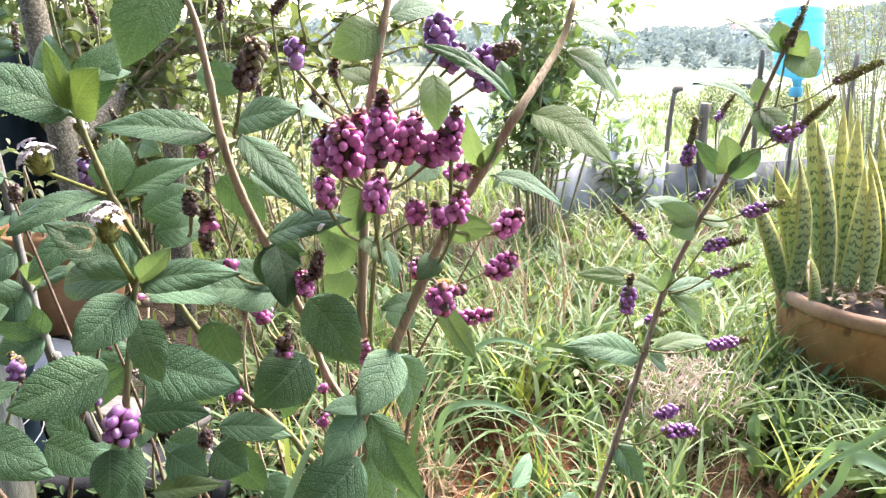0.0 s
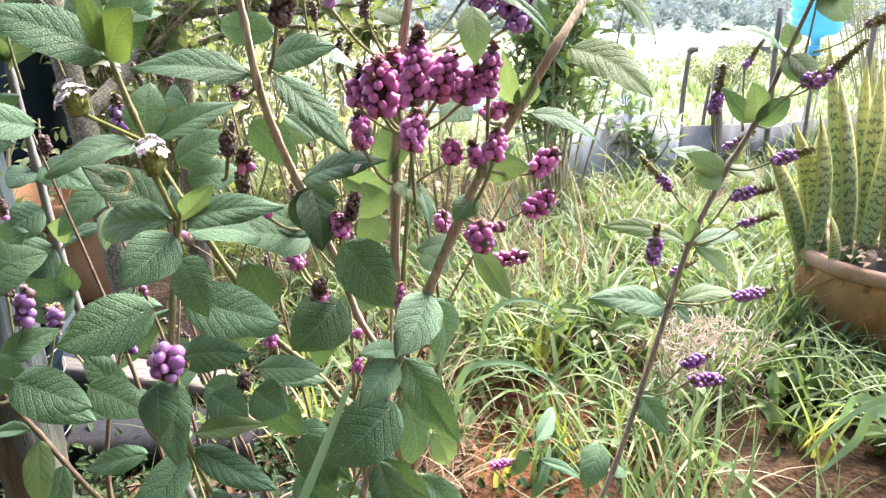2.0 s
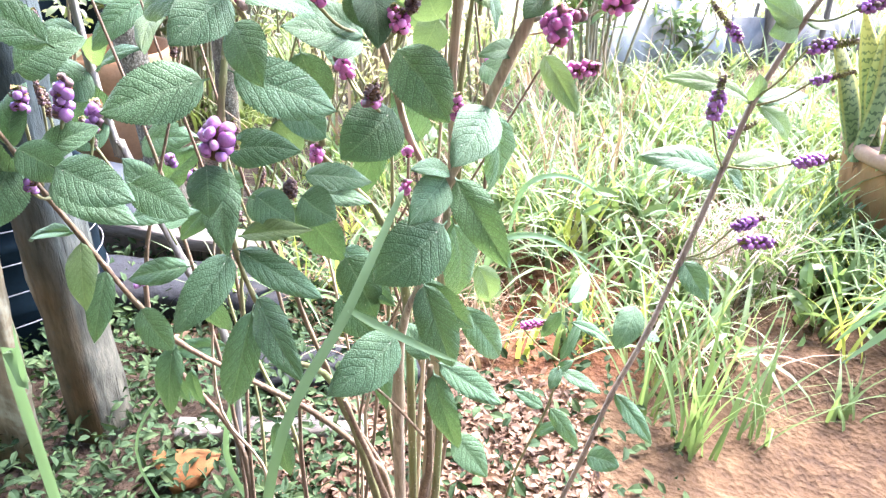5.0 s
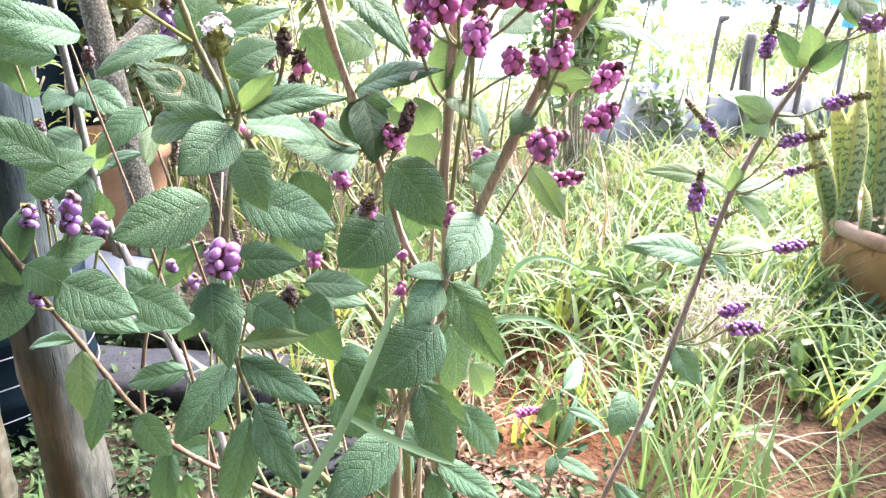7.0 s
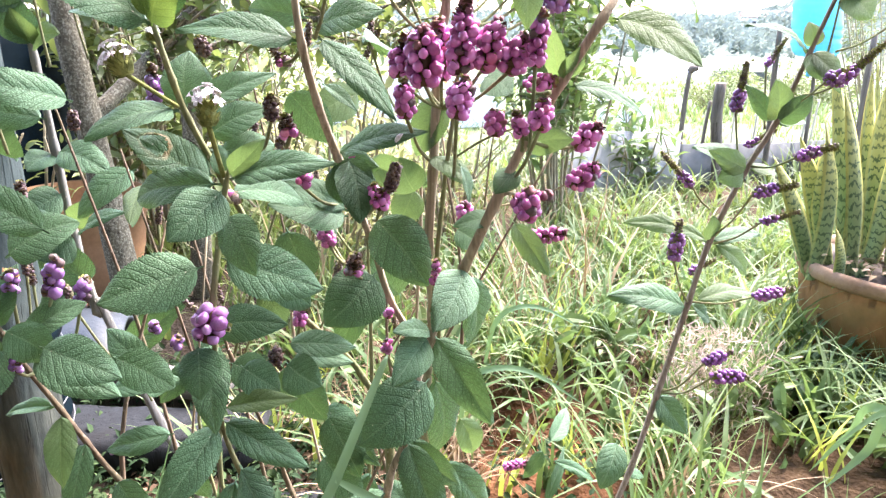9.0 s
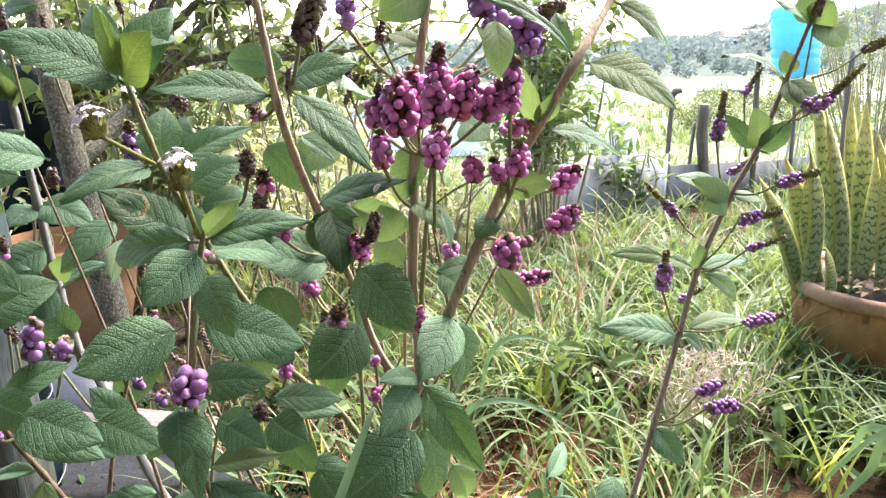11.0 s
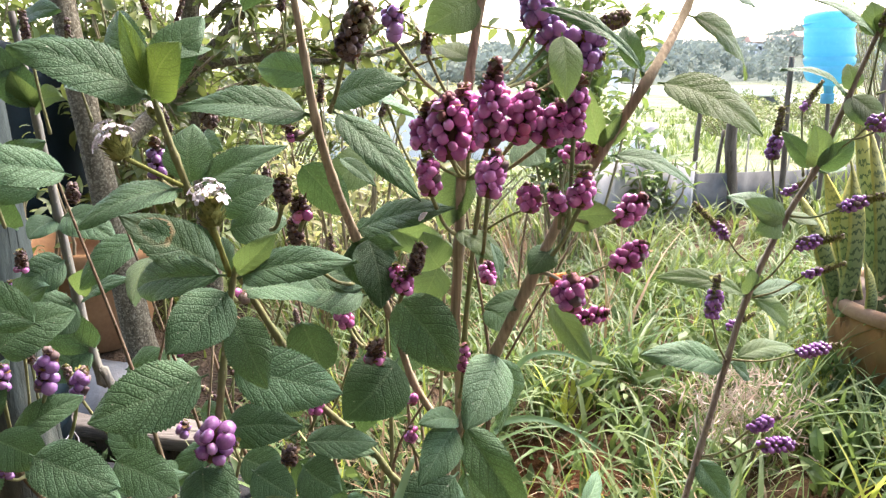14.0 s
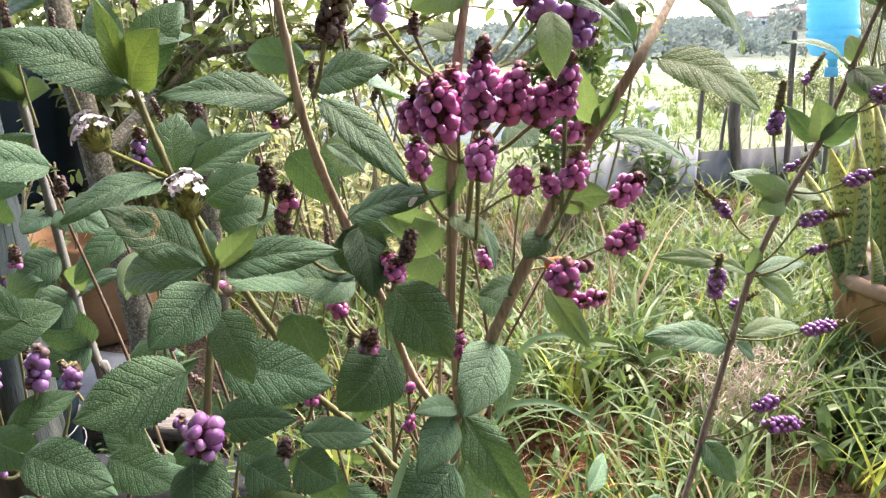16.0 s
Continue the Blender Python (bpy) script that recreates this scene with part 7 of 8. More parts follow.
fruit(shrub, (-0.0934, 0.5200, 0.7433), (-0.0931, 0.5200, 0.7498), 0.0082, dark=0.03)
fruit(shrub, (0.0003, 0.4300, 0.8535), (-0.0015, 0.4300, 0.8649), 0.0145, dark=0.03)
fruit(shrub, (0.0105, 0.5000, 0.8171), (0.0361, 0.5000, 0.8228), 0.0141, dark=0.09)
fruit(shrub, (-0.1638, 0.4600, 0.7310), (-0.1648, 0.4600, 0.7430), 0.0107, dark=1.0)
fruit(shrub, (-0.2231, 0.5300, 0.9374), (-0.2297, 0.5300, 0.9483), 0.0142, dark=1.0)
fruit(shrub, (-0.3732, 0.6000, 0.8698), (-0.3718, 0.6000, 0.8857), 0.0124, dark=1.0)
flower_head(shrub, (-0.1580, 0.3590, 0.9119), (-0.1583, 0.3590, 0.9240), 0.0172, stalk=(-0.1629, 0.3850, 0.8816), seed=1)
flower_head(shrub, (-0.2397, 0.4440, 0.9285), (-0.2448, 0.4440, 0.9383), 0.0235, stalk=(-0.2311, 0.4900, 0.9049), seed=2)
flower_head(shrub, (-0.2500, 0.5000, 0.9469), (-0.2479, 0.5000, 0.9520), 0.0117, stalk=(-0.2394, 0.4900, 0.9427), seed=3)
leaf(shrub, (-0.2042, 0.4750, 0.8565), (-0.2461, 0.4450, 0.8965), 0.0327, up=(0, -0.75, 0.65), shape=0, material=LEAF_DRIED, label="green leaf with a brown-edged hole")
flake = new("orange_gall", ball_mesh("orange_gall", FLAKE, 0.3))
flake.parent = shrub
flake.matrix_parent_inverse = shrub.matrix_world.inverted()
flake.matrix_basis = Matrix.LocRotScale(Vector((0.0001, 0.4780, 0.8522)), None, (0.0042, 0.0042, 0.0042))
flake["label"] = "small orange growth on the stem"
flake = new("orange_gall", ball_mesh("orange_gall", FLAKE, 0.3))
flake.parent = shrub
flake.matrix_parent_inverse = shrub.matrix_world.inverted()
flake.matrix_basis = Matrix.LocRotScale(Vector((0.0040, 0.4780, 0.8537)), None, (0.003, 0.003, 0.003))
flake["label"] = "small orange growth on the stem"

# white spot of bird dropping, a flattened ball on the leaf
scar = new("leaf_scar", ball_mesh("leaf_scar", PETAL, 0.5))
scar.parent = shrub
scar.matrix_parent_inverse = shrub.matrix_world.inverted()
scar.matrix_basis = Matrix.LocRotScale(Vector((-0.0795, 0.4755, 0.8905)), Euler((0.6, 0.5, 0.3)), (0.0016, 0.0012, 0.0046))
scar["label"] = "white spot of bird dropping on a leaf"

# inner leaves and thin dry stalks that fill the shrub
inner = random.Random(77)
for k in range(20):
    p = Vector((inner.uniform(-0.40, -0.07), inner.uniform(0.56, 0.72), inner.uniform(0.36, 0.98)))
    d = Vector((inner.gauss(0, 1), inner.gauss(-0.3, 0.5), inner.gauss(-0.3, 0.5))).normalized() * inner.uniform(0.05, 0.095)
    leaf(shrub, p, p + d, inner.uniform(0.026, 0.042), up=(inner.gauss(0, 0.3), -0.85, 0.4), shape=inner.randrange(6), material=LEAF if inner.random() < 0.75 else LEAF_PALE)
for k in range(36):
    p = Vector((inner.uniform(-0.46, -0.1), inner.uniform(0.6, 0.95), inner.uniform(0.55, 1.05)))
    d = Vector((inner.gauss(0, 0.4), inner.gauss(0, 0.3), 1)).normalized() * inner.uniform(0.018, 0.034)
    fruit(shrub, p, p + d, inner.uniform(0.007, 0.011), stalk=p + Vector((inner.gauss(0, 0.03), 0.01, -0.07)), dark=1.0, green=0.4)
for k in range(15):
    x, y = inner.uniform(-0.36, -0.02), inner.uniform(0.58, 0.8)
    thick = inner.uniform(0.8, 1.5)
    stem(shrub, (STEM_BROWN, STEM_GREEN, STEM_BROWN, STEM, STEM_BROWN)[k % 5], (x, y, -0.02, 0.0026 * thick), (x + inner.gauss(0, 0.03), y, 0.3, 0.0021 * thick), (x + inner.gauss(0, 0.06), y + inner.gauss(0, 0.02), inner.uniform(0.45, 0.65), 0.0017 * thick), (x + inner.gauss(0, 0.08), y, inner.uniform(0.68, 0.95), 0.0009), knobs=0.1)


side_shrub = thing("lantana_shrub", (-0.4400, 0.8400, 0.0000), "lantana shrub with grey stems and dark green leaves", "shrub", "lantana shrubs")
stem(side_shrub, STEM_GREY, (-0.5169, 0.7700, 1.0266, 0.0031), (-0.5117, 0.7750, 0.9156, 0.0036), (-0.5082, 0.7800, 0.8186, 0.0041), (-0.5041, 0.7850, 0.7135, 0.0046), (-0.4925, 0.7900, 0.6140, 0.0051), (-0.4897, 0.7900, 0.6304, 0.0051), (-0.4678, 0.8000, 0.5435, 0.0056), (-0.4422, 0.8100, 0.4521, 0.0057), (-0.4000, 0.8200, 0.3000, 0.0060), (-0.4200, 0.8400, -0.0300, 0.0072))
leaf(side_shrub, (-0.5124, 0.7750, 0.9300), (-0.5121, 0.7450, 0.9674), 0.0370, up=(0, -0.7, 0.7), shape=3, material=LEAF_PALE)
leaf(side_shrub, (-0.5089, 0.7750, 0.9329), (-0.4664, 0.7450, 0.9459), 0.0339, up=(0.3, -0.8, 0.4), shape=4, material=LEAF_PALE)
leaf(side_shrub, (-0.5094, 0.7750, 0.9300), (-0.5247, 0.7450, 0.9939), 0.0431, up=(0, -0.8, 0.6), shape=5)
leaf(side_shrub, (-0.5064, 0.7850, 0.7202), (-0.5395, 0.7550, 0.6973), 0.0687, up=(0, -0.8, 0.6), shape=0)
leaf(side_shrub, (-0.4993, 0.7800, 0.7254), (-0.4629, 0.7500, 0.7651), 0.0279, up=(0.3, -0.8, 0.3), shape=1, material=LEAF_PALE)
leaf(side_shrub, (-0.5003, 0.7850, 0.7170), (-0.4264, 0.7550, 0.7581), 0.0312, up=(0, -0.6, 0.8), shape=2)
leaf(side_shrub, (-0.5091, 0.7800, 0.8124), (-0.5255, 0.7500, 0.8008), 0.0434, up=(0, -0.7, 0.7), shape=3)
leaf(side_shrub, (-0.5054, 0.7800, 0.8156), (-0.4333, 0.7500, 0.8025), 0.0434, up=(0, -0.7, 0.7), shape=4)
leaf(side_shrub, (-0.5061, 0.7800, 0.7679), (-0.5474, 0.7500, 0.7443), 0.0559, up=(0, -0.8, 0.6), shape=5)
leaf(side_shrub, (-0.4957, 0.7900, 0.6589), (-0.5467, 0.7600, 0.6360), 0.0566, up=(0, -0.8, 0.6), shape=0)
leaf(side_shrub, (-0.4933, 0.7900, 0.6519), (-0.5289, 0.7600, 0.7193), 0.0566, up=(0, -0.9, 0.4), shape=1)
leaf(side_shrub, (-0.4578, 0.7800, 0.6365), (-0.3767, 0.7500, 0.6607), 0.0496, up=(0, -0.8, 0.6), shape=2)
leaf(side_shrub, (-0.4645, 0.7900, 0.5563), (-0.3688, 0.7600, 0.6510), 0.0441, up=(0, -0.8, 0.6), shape=3)
leaf(side_shrub, (-0.5137, 0.7750, 0.9779), (-0.4451, 0.7450, 0.9938), 0.0370, up=(0, -0.8, 0.6), shape=4)
leaf(side_shrub, (-0.5179, 0.7750, 0.9890), (-0.5421, 0.7450, 0.9619), 0.0431, up=(0, -0.8, 0.6), shape=5)
leaf(side_shrub, (-0.5202, 0.7750, 1.0108), (-0.4565, 0.7450, 1.0298), 0.0370, up=(0, -0.8, 0.6), shape=0)
leaf(side_shrub, (-0.4994, 0.7000, 0.8197), (-0.4957, 0.6700, 0.8745), 0.0441, up=(0, -0.9, 0.4), shape=1)
leaf(side_shrub, (-0.5191, 0.7000, 0.7380), (-0.4638, 0.6700, 0.7731), 0.0496, up=(0, -0.9, 0.4), shape=2)
leaf(side_shrub, (-0.5232, 0.7200, 0.8657), (-0.4557, 0.6900, 0.9082), 0.0455, up=(0, -0.9, 0.4), shape=3)
fruit(side_shrub, (-0.5153, 0.7200, 0.7732), (-0.5143, 0.7200, 0.7940), 0.0174, dark=0.9)
fruit(side_shrub, (-0.5310, 0.7200, 0.7517), (-0.5307, 0.7200, 0.7608), 0.0163, material=BERRY_PURPLE, dark=0.3)

young_shrub = thing("lantana_shrub", (0.0600, 0.7200, 0.0000), "slender young lantana with a purple-brown stem and violet berry spikes", "shrub", "lantana shrubs")
stem(young_shrub, STEM_PURPLE, (0.3871, 0.8800, 1.0574, 0.0020), (0.3676, 0.8800, 1.0011, 0.0023), (0.3456, 0.8750, 0.9364, 0.0027), (0.3186, 0.8700, 0.8567, 0.0031), (0.2903, 0.8650, 0.7995, 0.0033), (0.2582, 0.8600, 0.7095, 0.0035), (0.2422, 0.8550, 0.6334, 0.0035), (0.2127, 0.8300, 0.5252, 0.0036), (0.1804, 0.8000, 0.4210, 0.0035), (0.1434, 0.7700, 0.3337, 0.0033), (0.1175, 0.7500, 0.2395, 0.0032), (0.0800, 0.7300, 0.1000, 0.0034), (0.0650, 0.7200, -0.0300, 0.0038))
leaf(young_shrub, (0.2595, 0.8600, 0.7096), (0.1517, 0.8400, 0.7443), 0.0292, up=(0, -0.5, 0.85), shape=4, material=LEAF_PALE)
leaf(young_shrub, (0.2610, 0.8600, 0.7131), (0.2569, 0.8500, 0.7468), 0.0279, up=(0.3, -0.9, 0.2), shape=5, material=LEAF_PALE)
leaf(young_shrub, (0.2610, 0.8600, 0.7131), (0.3236, 0.8700, 0.7249), 0.0283, up=(0, -0.5, 0.8), shape=0)
leaf(young_shrub, (0.2646, 0.8600, 0.7097), (0.3225, 0.8800, 0.6647), 0.0270, up=(0.2, -0.7, 0.6), shape=1, material=LEAF_PALE)
leaf(young_shrub, (0.2432, 0.8550, 0.6240), (0.1384, 0.8200, 0.6565), 0.0424, up=(0, -0.6, 0.8), shape=2)
leaf(young_shrub, (0.2458, 0.8550, 0.6299), (0.2801, 0.8700, 0.6018), 0.0247, up=(0, -0.6, 0.8), shape=3)
leaf(young_shrub, (0.2487, 0.8550, 0.6336), (0.3410, 0.9000, 0.6347), 0.0287, up=(0, -0.5, 0.8), shape=4, material=LEAF_PALE)
leaf(young_shrub, (0.2930, 0.8650, 0.8028), (0.2395, 0.8400, 0.8285), 0.0320, up=(-0.2, -0.9, 0.3), shape=5, material=LEAF_PALE)
leaf(young_shrub, (0.2960, 0.8650, 0.8028), (0.3372, 0.8800, 0.7967), 0.0257, up=(0, -0.5, 0.8), shape=0, material=LEAF_PALE)
leaf(young_shrub, (0.2864, 0.8650, 0.8059), (0.2265, 0.8600, 0.8319), 0.0353, up=(0, -0.6, 0.8), shape=1)
leaf(young_shrub, (0.2903, 0.8650, 0.7995), (0.2540, 0.8400, 0.7953), 0.0362, up=(-0.2, -0.9, 0.2), shape=2, material=LEAF_PALE)
leaf(young_shrub, (0.3185, 0.8700, 0.8579), (0.3068, 0.8500, 0.9070), 0.0394, up=(0.2, -0.95, 0.1), shape=3, material=LEAF_PALE)
leaf(young_shrub, (0.3197, 0.8700, 0.8580), (0.3524, 0.8600, 0.8894), 0.0325, up=(0.3, -0.95, 0.1), shape=4)
leaf(young_shrub, (0.3182, 0.8700, 0.8598), (0.2759, 0.8600, 0.9010), 0.0241, up=(-0.5, -0.6, 0.5), shape=5)
leaf(young_shrub, (0.3185, 0.8700, 0.8579), (0.3638, 0.8900, 0.8604), 0.0288, up=(0, -0.5, 0.8), shape=0)
leaf(young_shrub, (0.3452, 0.8750, 0.9394), (0.2661, 0.8500, 0.9722), 0.0282, up=(0, -0.5, 0.85), shape=1)
leaf(young_shrub, (0.3482, 0.8750, 0.9394), (0.3631, 0.8600, 0.9076), 0.0440, up=(0.3, -0.9, 0.2), shape=2, material=LEAF_PALE)
leaf(young_shrub, (0.3477, 0.8750, 0.9424), (0.3429, 0.8800, 0.9719), 0.0287, up=(0.1, -0.9, 0.4), shape=3, material=LEAF_PALE)
leaf(young_shrub, (0.3452, 0.8750, 0.9394), (0.3841, 0.8600, 0.8958), 0.0355, up=(0.2, -0.8, 0.4), shape=4, material=LEAF_PALE)
leaf(young_shrub, (0.3680, 0.8800, 0.9982), (0.2955, 0.8600, 1.0397), 0.0320, up=(0, -0.6, 0.8), shape=5)
leaf(young_shrub, (0.3680, 0.8800, 0.9982), (0.3594, 0.8800, 1.0353), 0.0360, up=(0.1, -0.9, 0.3), shape=0, material=LEAF_PALE)
leaf(young_shrub, (0.3705, 0.8800, 1.0011), (0.4005, 0.8600, 0.9779), 0.0498, up=(0.1, -0.8, 0.5), shape=1, material=LEAF_PALE)
leaf(young_shrub, (0.3680, 0.8800, 0.9982), (0.3872, 0.8700, 1.0233), 0.0394, up=(0.1, -0.9, 0.3), shape=2, material=LEAF_PALE)
leaf(young_shrub, (0.2111, 0.8300, 0.5152), (0.2461, 0.8000, 0.4765), 0.0345, up=(0.1, -0.9, 0.4), shape=3)
leaf(young_shrub, (0.1617, 0.8100, 0.4557), (0.1392, 0.7700, 0.4108), 0.0398, up=(-0.1, -0.9, 0.3), shape=4)
leaf(young_shrub, (0.1741, 0.8000, 0.4158), (0.2030, 0.8100, 0.4034), 0.0164, up=(0, -0.5, 0.8), shape=5)
leaf(young_shrub, (0.1456, 0.7700, 0.3435), (0.2069, 0.7500, 0.2741), 0.0259, up=(0.1, -0.8, 0.5), shape=0)
leaf(young_shrub, (0.1205, 0.7500, 0.2451), (0.1626, 0.7300, 0.2519), 0.0359, up=(0.1, -0.7, 0.6), shape=1)
fruit(young_shrub, (0.2026, 0.8060, 0.7047), (0.2024, 0.8000, 0.7550), 0.0210, stalk=(0.2385, 0.8500, 0.6356), material=BERRY_VIOLET, dark=0.35)
fruit(young_shrub, (0.2857, 0.8170, 0.7842), (0.3339, 0.8170, 0.7957), 0.0173, stalk=(0.2634, 0.8600, 0.7200), material=BERRY_VIOLET, dark=0.45)
fruit(young_shrub, (0.3177, 0.8440, 0.6480), (0.3636, 0.8440, 0.6600), 0.0179, stalk=(0.2454, 0.8550, 0.6335), material=BERRY_VIOLET, dark=0.3)
fruit(young_shrub, (0.2353, 0.7500, 0.6016), (0.2637, 0.7500, 0.6171), 0.0164, stalk=(0.2142, 0.8300, 0.5172), material=BERRY_VIOLET, dark=0.25)
fruit(young_shrub, (0.2393, 0.7300, 0.5942), (0.2761, 0.7300, 0.5984), 0.0183, stalk=(0.2142, 0.8300, 0.5172), material=BERRY_VIOLET, dark=0.15)
fruit(young_shrub, (0.2709, 0.8700, 0.8700), (0.2760, 0.8700, 0.9274), 0.0192, stalk=(0.2837, 0.8650, 0.8026), material=BERRY_VIOLET, dark=0.55)
fruit(young_shrub, (0.3052, 0.8300, 0.7470), (0.3466, 0.8300, 0.7621), 0.0135, stalk=(0.2646, 0.8600, 0.7097), material=BERRY_VIOLET, dark=0.6)
fruit(young_shrub, (0.2286, 0.8600, 0.7812), (0.1874, 0.8600, 0.8217), 0.0155, stalk=(0.2571, 0.8700, 0.7508), material=BERRY_VIOLET, dark=0.6)
fruit(young_shrub, (0.2422, 0.8700, 0.6665), (0.2738, 0.8700, 0.6874), 0.0142, stalk=(0.2496, 0.8600, 0.6708), material=BERRY_VIOLET, dark=0.6)
fruit(young_shrub, (0.3188, 0.8000, 0.8297), (0.3608, 0.8000, 0.8443), 0.0176, stalk=(0.2956, 0.8650, 0.8061), material=BERRY_VIOLET, dark=0.45)
fruit(young_shrub, (0.3581, 0.8500, 0.9074), (0.3927, 0.8500, 0.9235), 0.0208, stalk=(0.3200, 0.8700, 0.8693), material=BERRY_VIOLET, dark=0.5)
fruit(young_shrub, (0.3095, 0.9000, 0.9204), (0.3278, 0.9000, 0.9534), 0.0118, stalk=(0.3073, 0.8700, 0.8502), material=BERRY_VIOLET, dark=0.7)
fruit(young_shrub, (0.2927, 0.8800, 0.8276), (0.3240, 0.8800, 0.8487), 0.0130, stalk=(0.3090, 0.8700, 0.8375), material=BERRY_VIOLET, dark=0.6)
fruit(young_shrub, (0.3679, 0.8700, 1.0088), (0.3796, 0.8700, 1.0509), 0.0157, stalk=(0.3679, 0.8800, 0.9325), material=BERRY_VIOLET, dark=0.95)
fruit(young_shrub, (0.4276, 0.8700, 0.9696), (0.4742, 0.8700, 0.9933), 0.0157, stalk=(0.3766, 0.8800, 0.9391), material=BERRY_VIOLET, dark=0.95)
fruit(young_shrub, (0.3698, 0.8500, 0.9037), (0.4193, 0.8500, 0.9552), 0.0167, stalk=(0.3443, 0.8700, 0.8903), material=BERRY_VIOLET, dark=0.6)

sapling = thing("lantana_shrub", (0.0300, 0.8700, 0.0000), "small lantana sapling growing through the leaf litter", "sapling", "lantana shrubs")
stem(sapling, STEM_GREEN, (0.0813, 0.8500, 0.3142, 0.0015), (0.0736, 0.8550, 0.2356, 0.0018), (0.0390, 0.8600, 0.0986, 0.0020), (0.0220, 0.8700, -0.0200, 0.0022))
leaf(sapling, (0.0825, 0.8550, 0.3054), (0.1434, 0.8300, 0.2901), 0.0234, up=(0, -0.6, 0.8), shape=2)
leaf(sapling, (0.0785, 0.8550, 0.3048), (0.1013, 0.8600, 0.3194), 0.0154, up=(0, -0.7, 0.6), shape=3)
leaf(sapling, (0.0819, 0.8550, 0.3104), (0.0701, 0.8300, 0.2879), 0.0206, up=(-0.2, -0.8, 0.4), shape=4)
leaf(sapling, (0.0736, 0.8550, 0.2356), (0.1257, 0.8300, 0.1780), 0.0275, up=(0, -0.8, 0.6), shape=5)
leaf(sapling, (0.0700, 0.8550, 0.2296), (0.0210, 0.8600, 0.2561), 0.0210, up=(0, -0.6, 0.8), shape=0)
leaf(sapling, (0.0813, 0.8550, 0.3154), (0.1118, 0.9000, 0.3821), 0.0187, up=(0.2, -0.9, 0.3), shape=1)
leaf(sapling, (0.0582, 0.8550, 0.1775), (0.0960, 0.8400, 0.2195), 0.0194, up=(0, -0.6, 0.8), shape=2)
leaf(sapling, (0.0814, 0.8550, 0.4172), (0.1139, 0.9200, 0.4375), 0.0291, up=(0, -0.9, 0.3), shape=3)
leaf(sapling, (0.0847, 0.8550, 0.3895), (0.1564, 0.8800, 0.3420), 0.0184, up=(0, -0.6, 0.8), shape=4)
leaf(sapling, (0.0748, 0.8550, 0.4071), (0.0491, 0.8600, 0.3525), 0.0210, up=(0, -0.8, 0.5), shape=5)
fruit(sapling, (0.0217, 0.8630, 0.3685), (0.0635, 0.8630, 0.3833), 0.0155, stalk=(0.0808, 0.8550, 0.3204), material=BERRY, dark=0.3)

# ---- grass stalks among the leaves ----
def broad_blade(name, label, foot, *pieces):
    """A grass stalk: each piece is a channelled leaf (points, width)."""
    t = thing(name, foot, label, "grass")
    for pts, width in pieces:
        line = smooth_path([(*p,) for p in pts], 6)
        verts, faces = [], []
        for i, p in enumerate(line):
            s = i / (len(line) - 1)
            ahead = (line[min(i + 1, len(line) - 1)] - line[max(i - 1, 0)]).normalized()
            side = ahead.cross(Vector((0, -0.8, 0.6))).normalized()
            wd = width * 0.5 * (1 - s ** 4) * (0.6 + 0.4 * min(1, s * 4))
            verts += [p - side * wd + Vector((0, -wd * 0.4, 0)), p, p + side * wd + Vector((0, -wd * 0.4, 0))]
            if i:
                a = 3 * i - 3
                faces += [(a, a + 1, a + 4, a + 3), (a + 1, a + 2, a + 5, a + 4)]
        me = bpy.data.meshes.new("blade")
        me.from_pydata(verts, [], faces)
        linked("blade", me, BLADE, t)


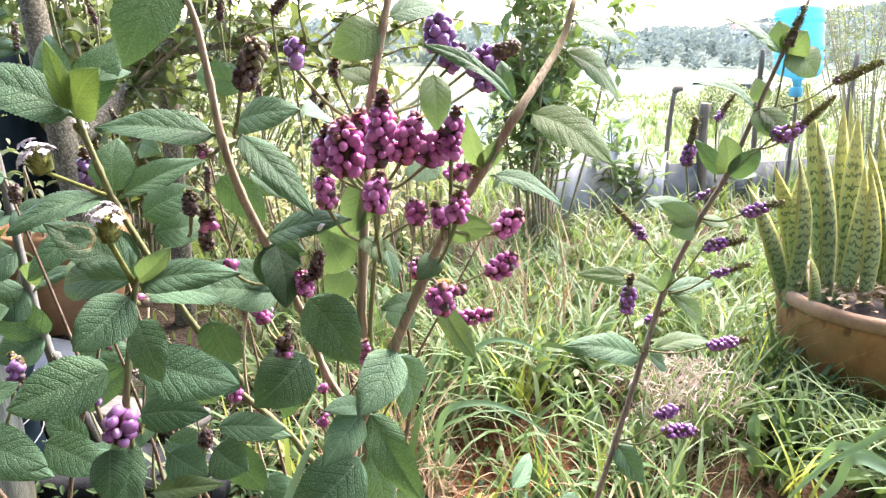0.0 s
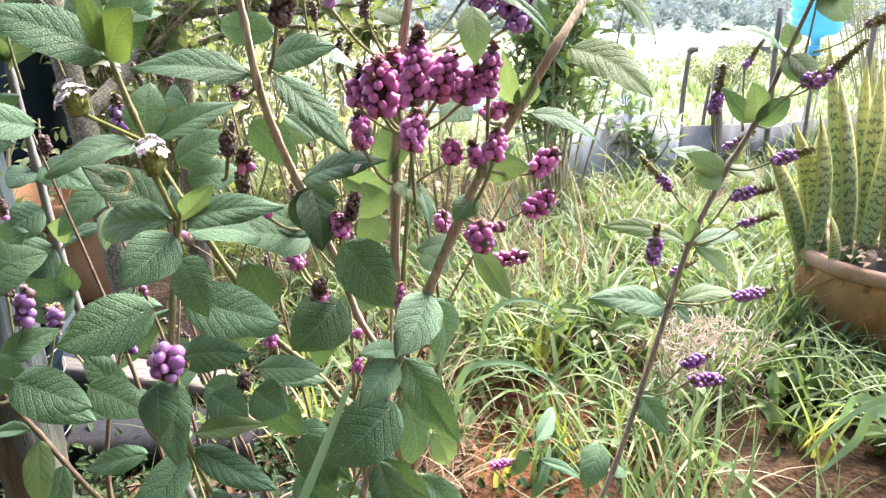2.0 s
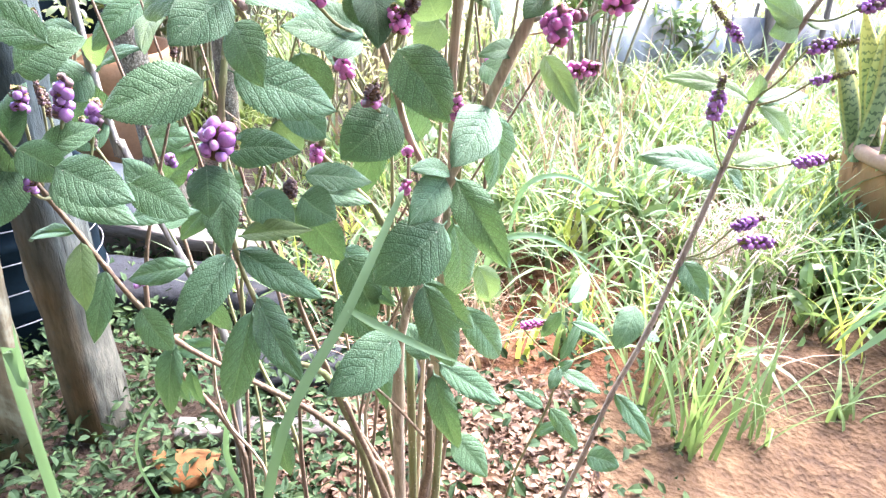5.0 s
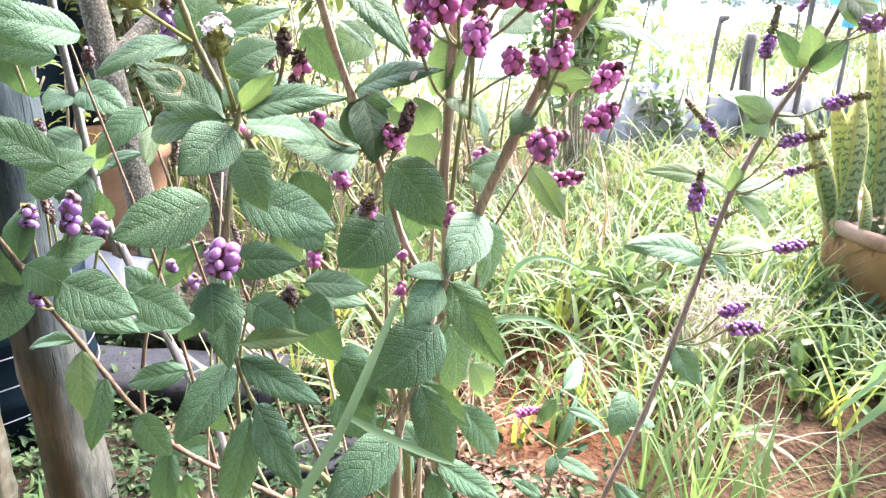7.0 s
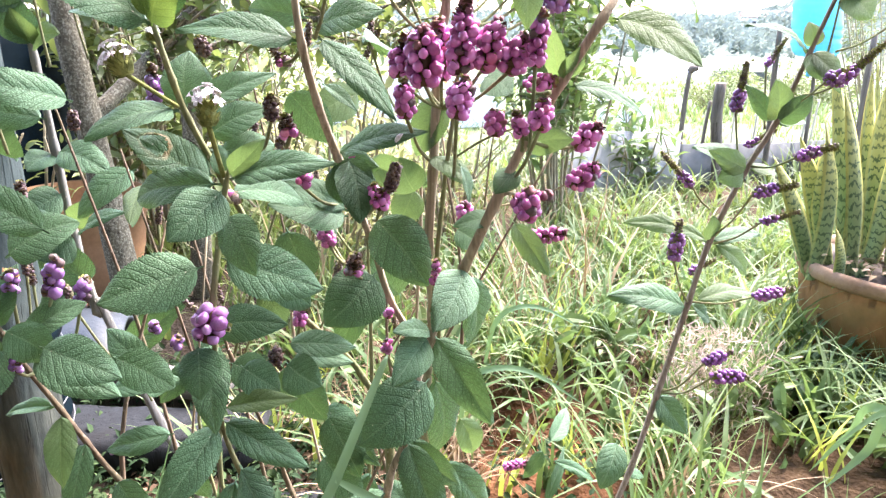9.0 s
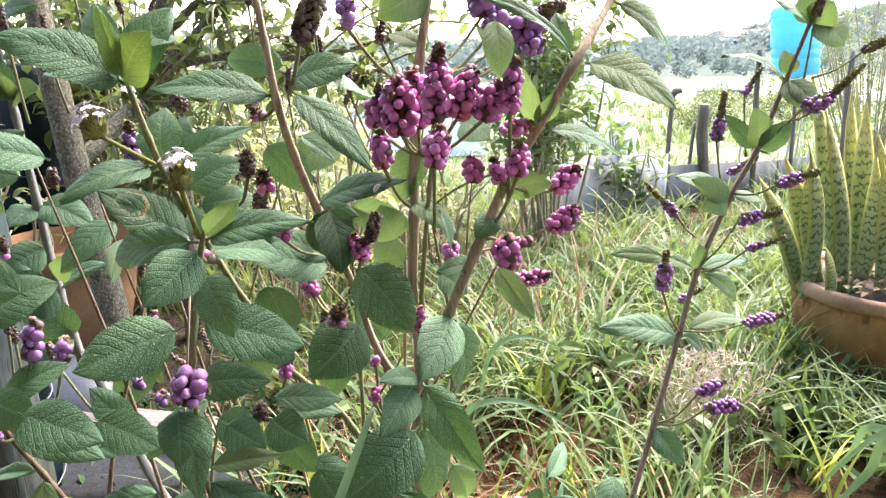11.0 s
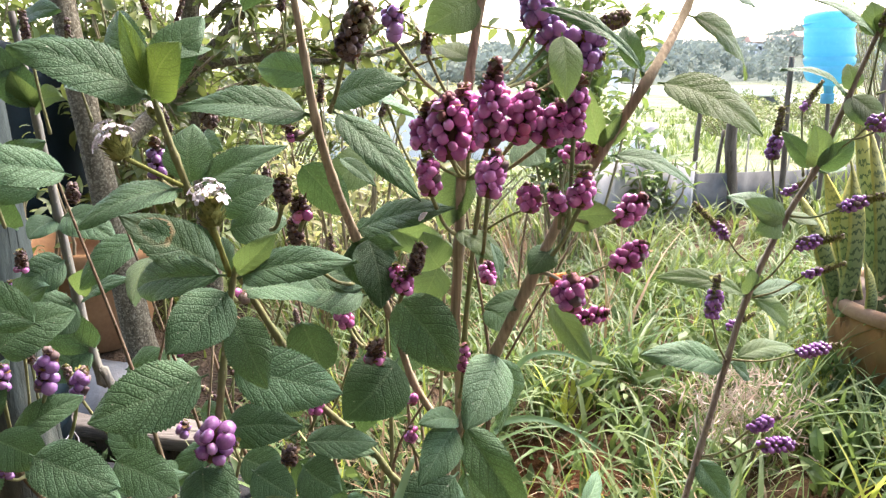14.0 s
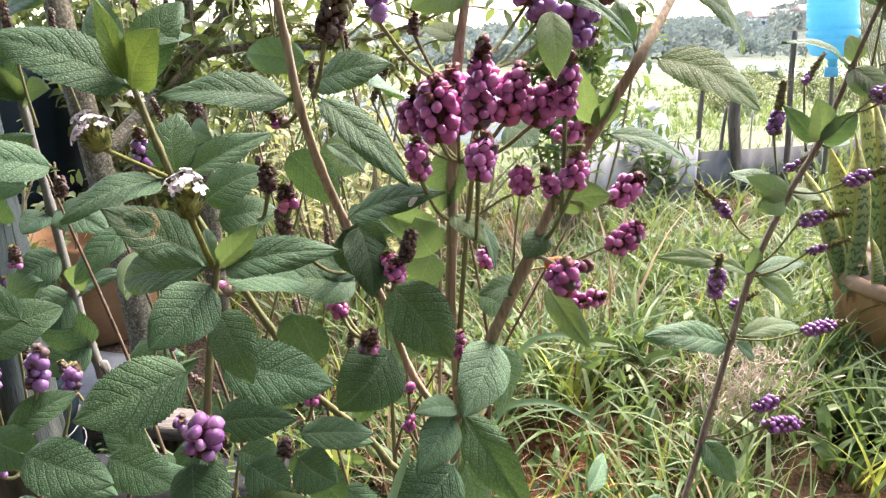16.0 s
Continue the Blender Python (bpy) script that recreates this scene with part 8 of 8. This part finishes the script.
broad_blade("grass_stalk", "tall grass stalk with two broad blades before the shrub", (-0.2, 0.33, 0), ([(-0.2000, 0.3300, -0.0100), (-0.1900, 0.3400, 0.3000), (-0.1554, 0.3600, 0.5773), (-0.1104, 0.3970, 0.6844), (-0.0878, 0.4400, 0.7390), (-0.0840, 0.4500, 0.7472)], 0.0075), ([(-0.1104, 0.3970, 0.6844), (-0.0897, 0.3950, 0.6753), (-0.0606, 0.4000, 0.6576), (-0.0362, 0.4050, 0.6441)], 0.0055))
broad_blade("grass_stalk", "single upright grass blade beside the posts", (-0.158, 0.2, 0), ([(-0.1580, 0.2, -0.01), (-0.1600, 0.195, 0.35), (-0.1580, 0.1850, 0.7660), (-0.1510, 0.1800, 0.7940), (-0.1450, 0.1750, 0.8200)], 0.0048))
broad_blade("grass_stalk", "thin dry grass stem beside the shrub", (-0.3, 0.62, 0), ([(-0.3000, 0.6200, -0.0100), (-0.4382, 0.6200, 0.2649), (-0.3713, 0.6200, 0.4311), (-0.3241, 0.6200, 0.5748)], 0.004))
broad_blade("grass_stalk", "green grass stem under the shrub", (-0.24, 0.7, 0), ([(-0.2500, 0.7000, -0.0100), (-0.3620, 0.7000, 0.1958), (-0.3294, 0.7000, 0.3747), (-0.3115, 0.7000, 0.4935)], 0.009))
broad_blade("grass_stalk", "broad fresh grass leaves arching over the bare soil", (1.0, 1.1, 0), ([(1.0000, 1.1200, -0.0100), (0.9500, 1.1200, 0.1600), (0.7008, 1.1000, 0.3339), (0.6554, 1.1000, 0.2708), (0.5872, 1.0800, 0.2021)], 0.021), ([(1.0000, 1.1000, -0.0100), (0.9800, 1.1000, 0.1500), (0.6894, 1.1200, 0.3423), (0.6499, 1.1500, 0.2717), (0.5956, 1.1500, 0.1878)], 0.017), ([(1.0000, 1.1000, -0.0100), (0.9500, 1.0500, 0.1200), (0.7178, 1.0000, 0.4437), (0.6067, 1.0000, 0.4086), (0.5194, 0.9800, 0.3408)], 0.014))
broad_blade("grass_stalk", "long pale grass leaves arching behind the shrub", (0.05, 1.5, 0), ([(-0.0526, 1.3700, 0.1153), (-0.0369, 1.3600, 0.2239), (0.0051, 1.3500, 0.2665), (0.0950, 1.3500, 0.2637), (0.2149, 1.3300, 0.1987)], 0.015), ([(-0.0006, 1.5000, 0.2029), (0.0193, 1.5000, 0.3064), (0.0650, 1.5000, 0.3468), (0.1323, 1.5000, 0.3466), (0.2163, 1.4800, 0.3099)], 0.012))
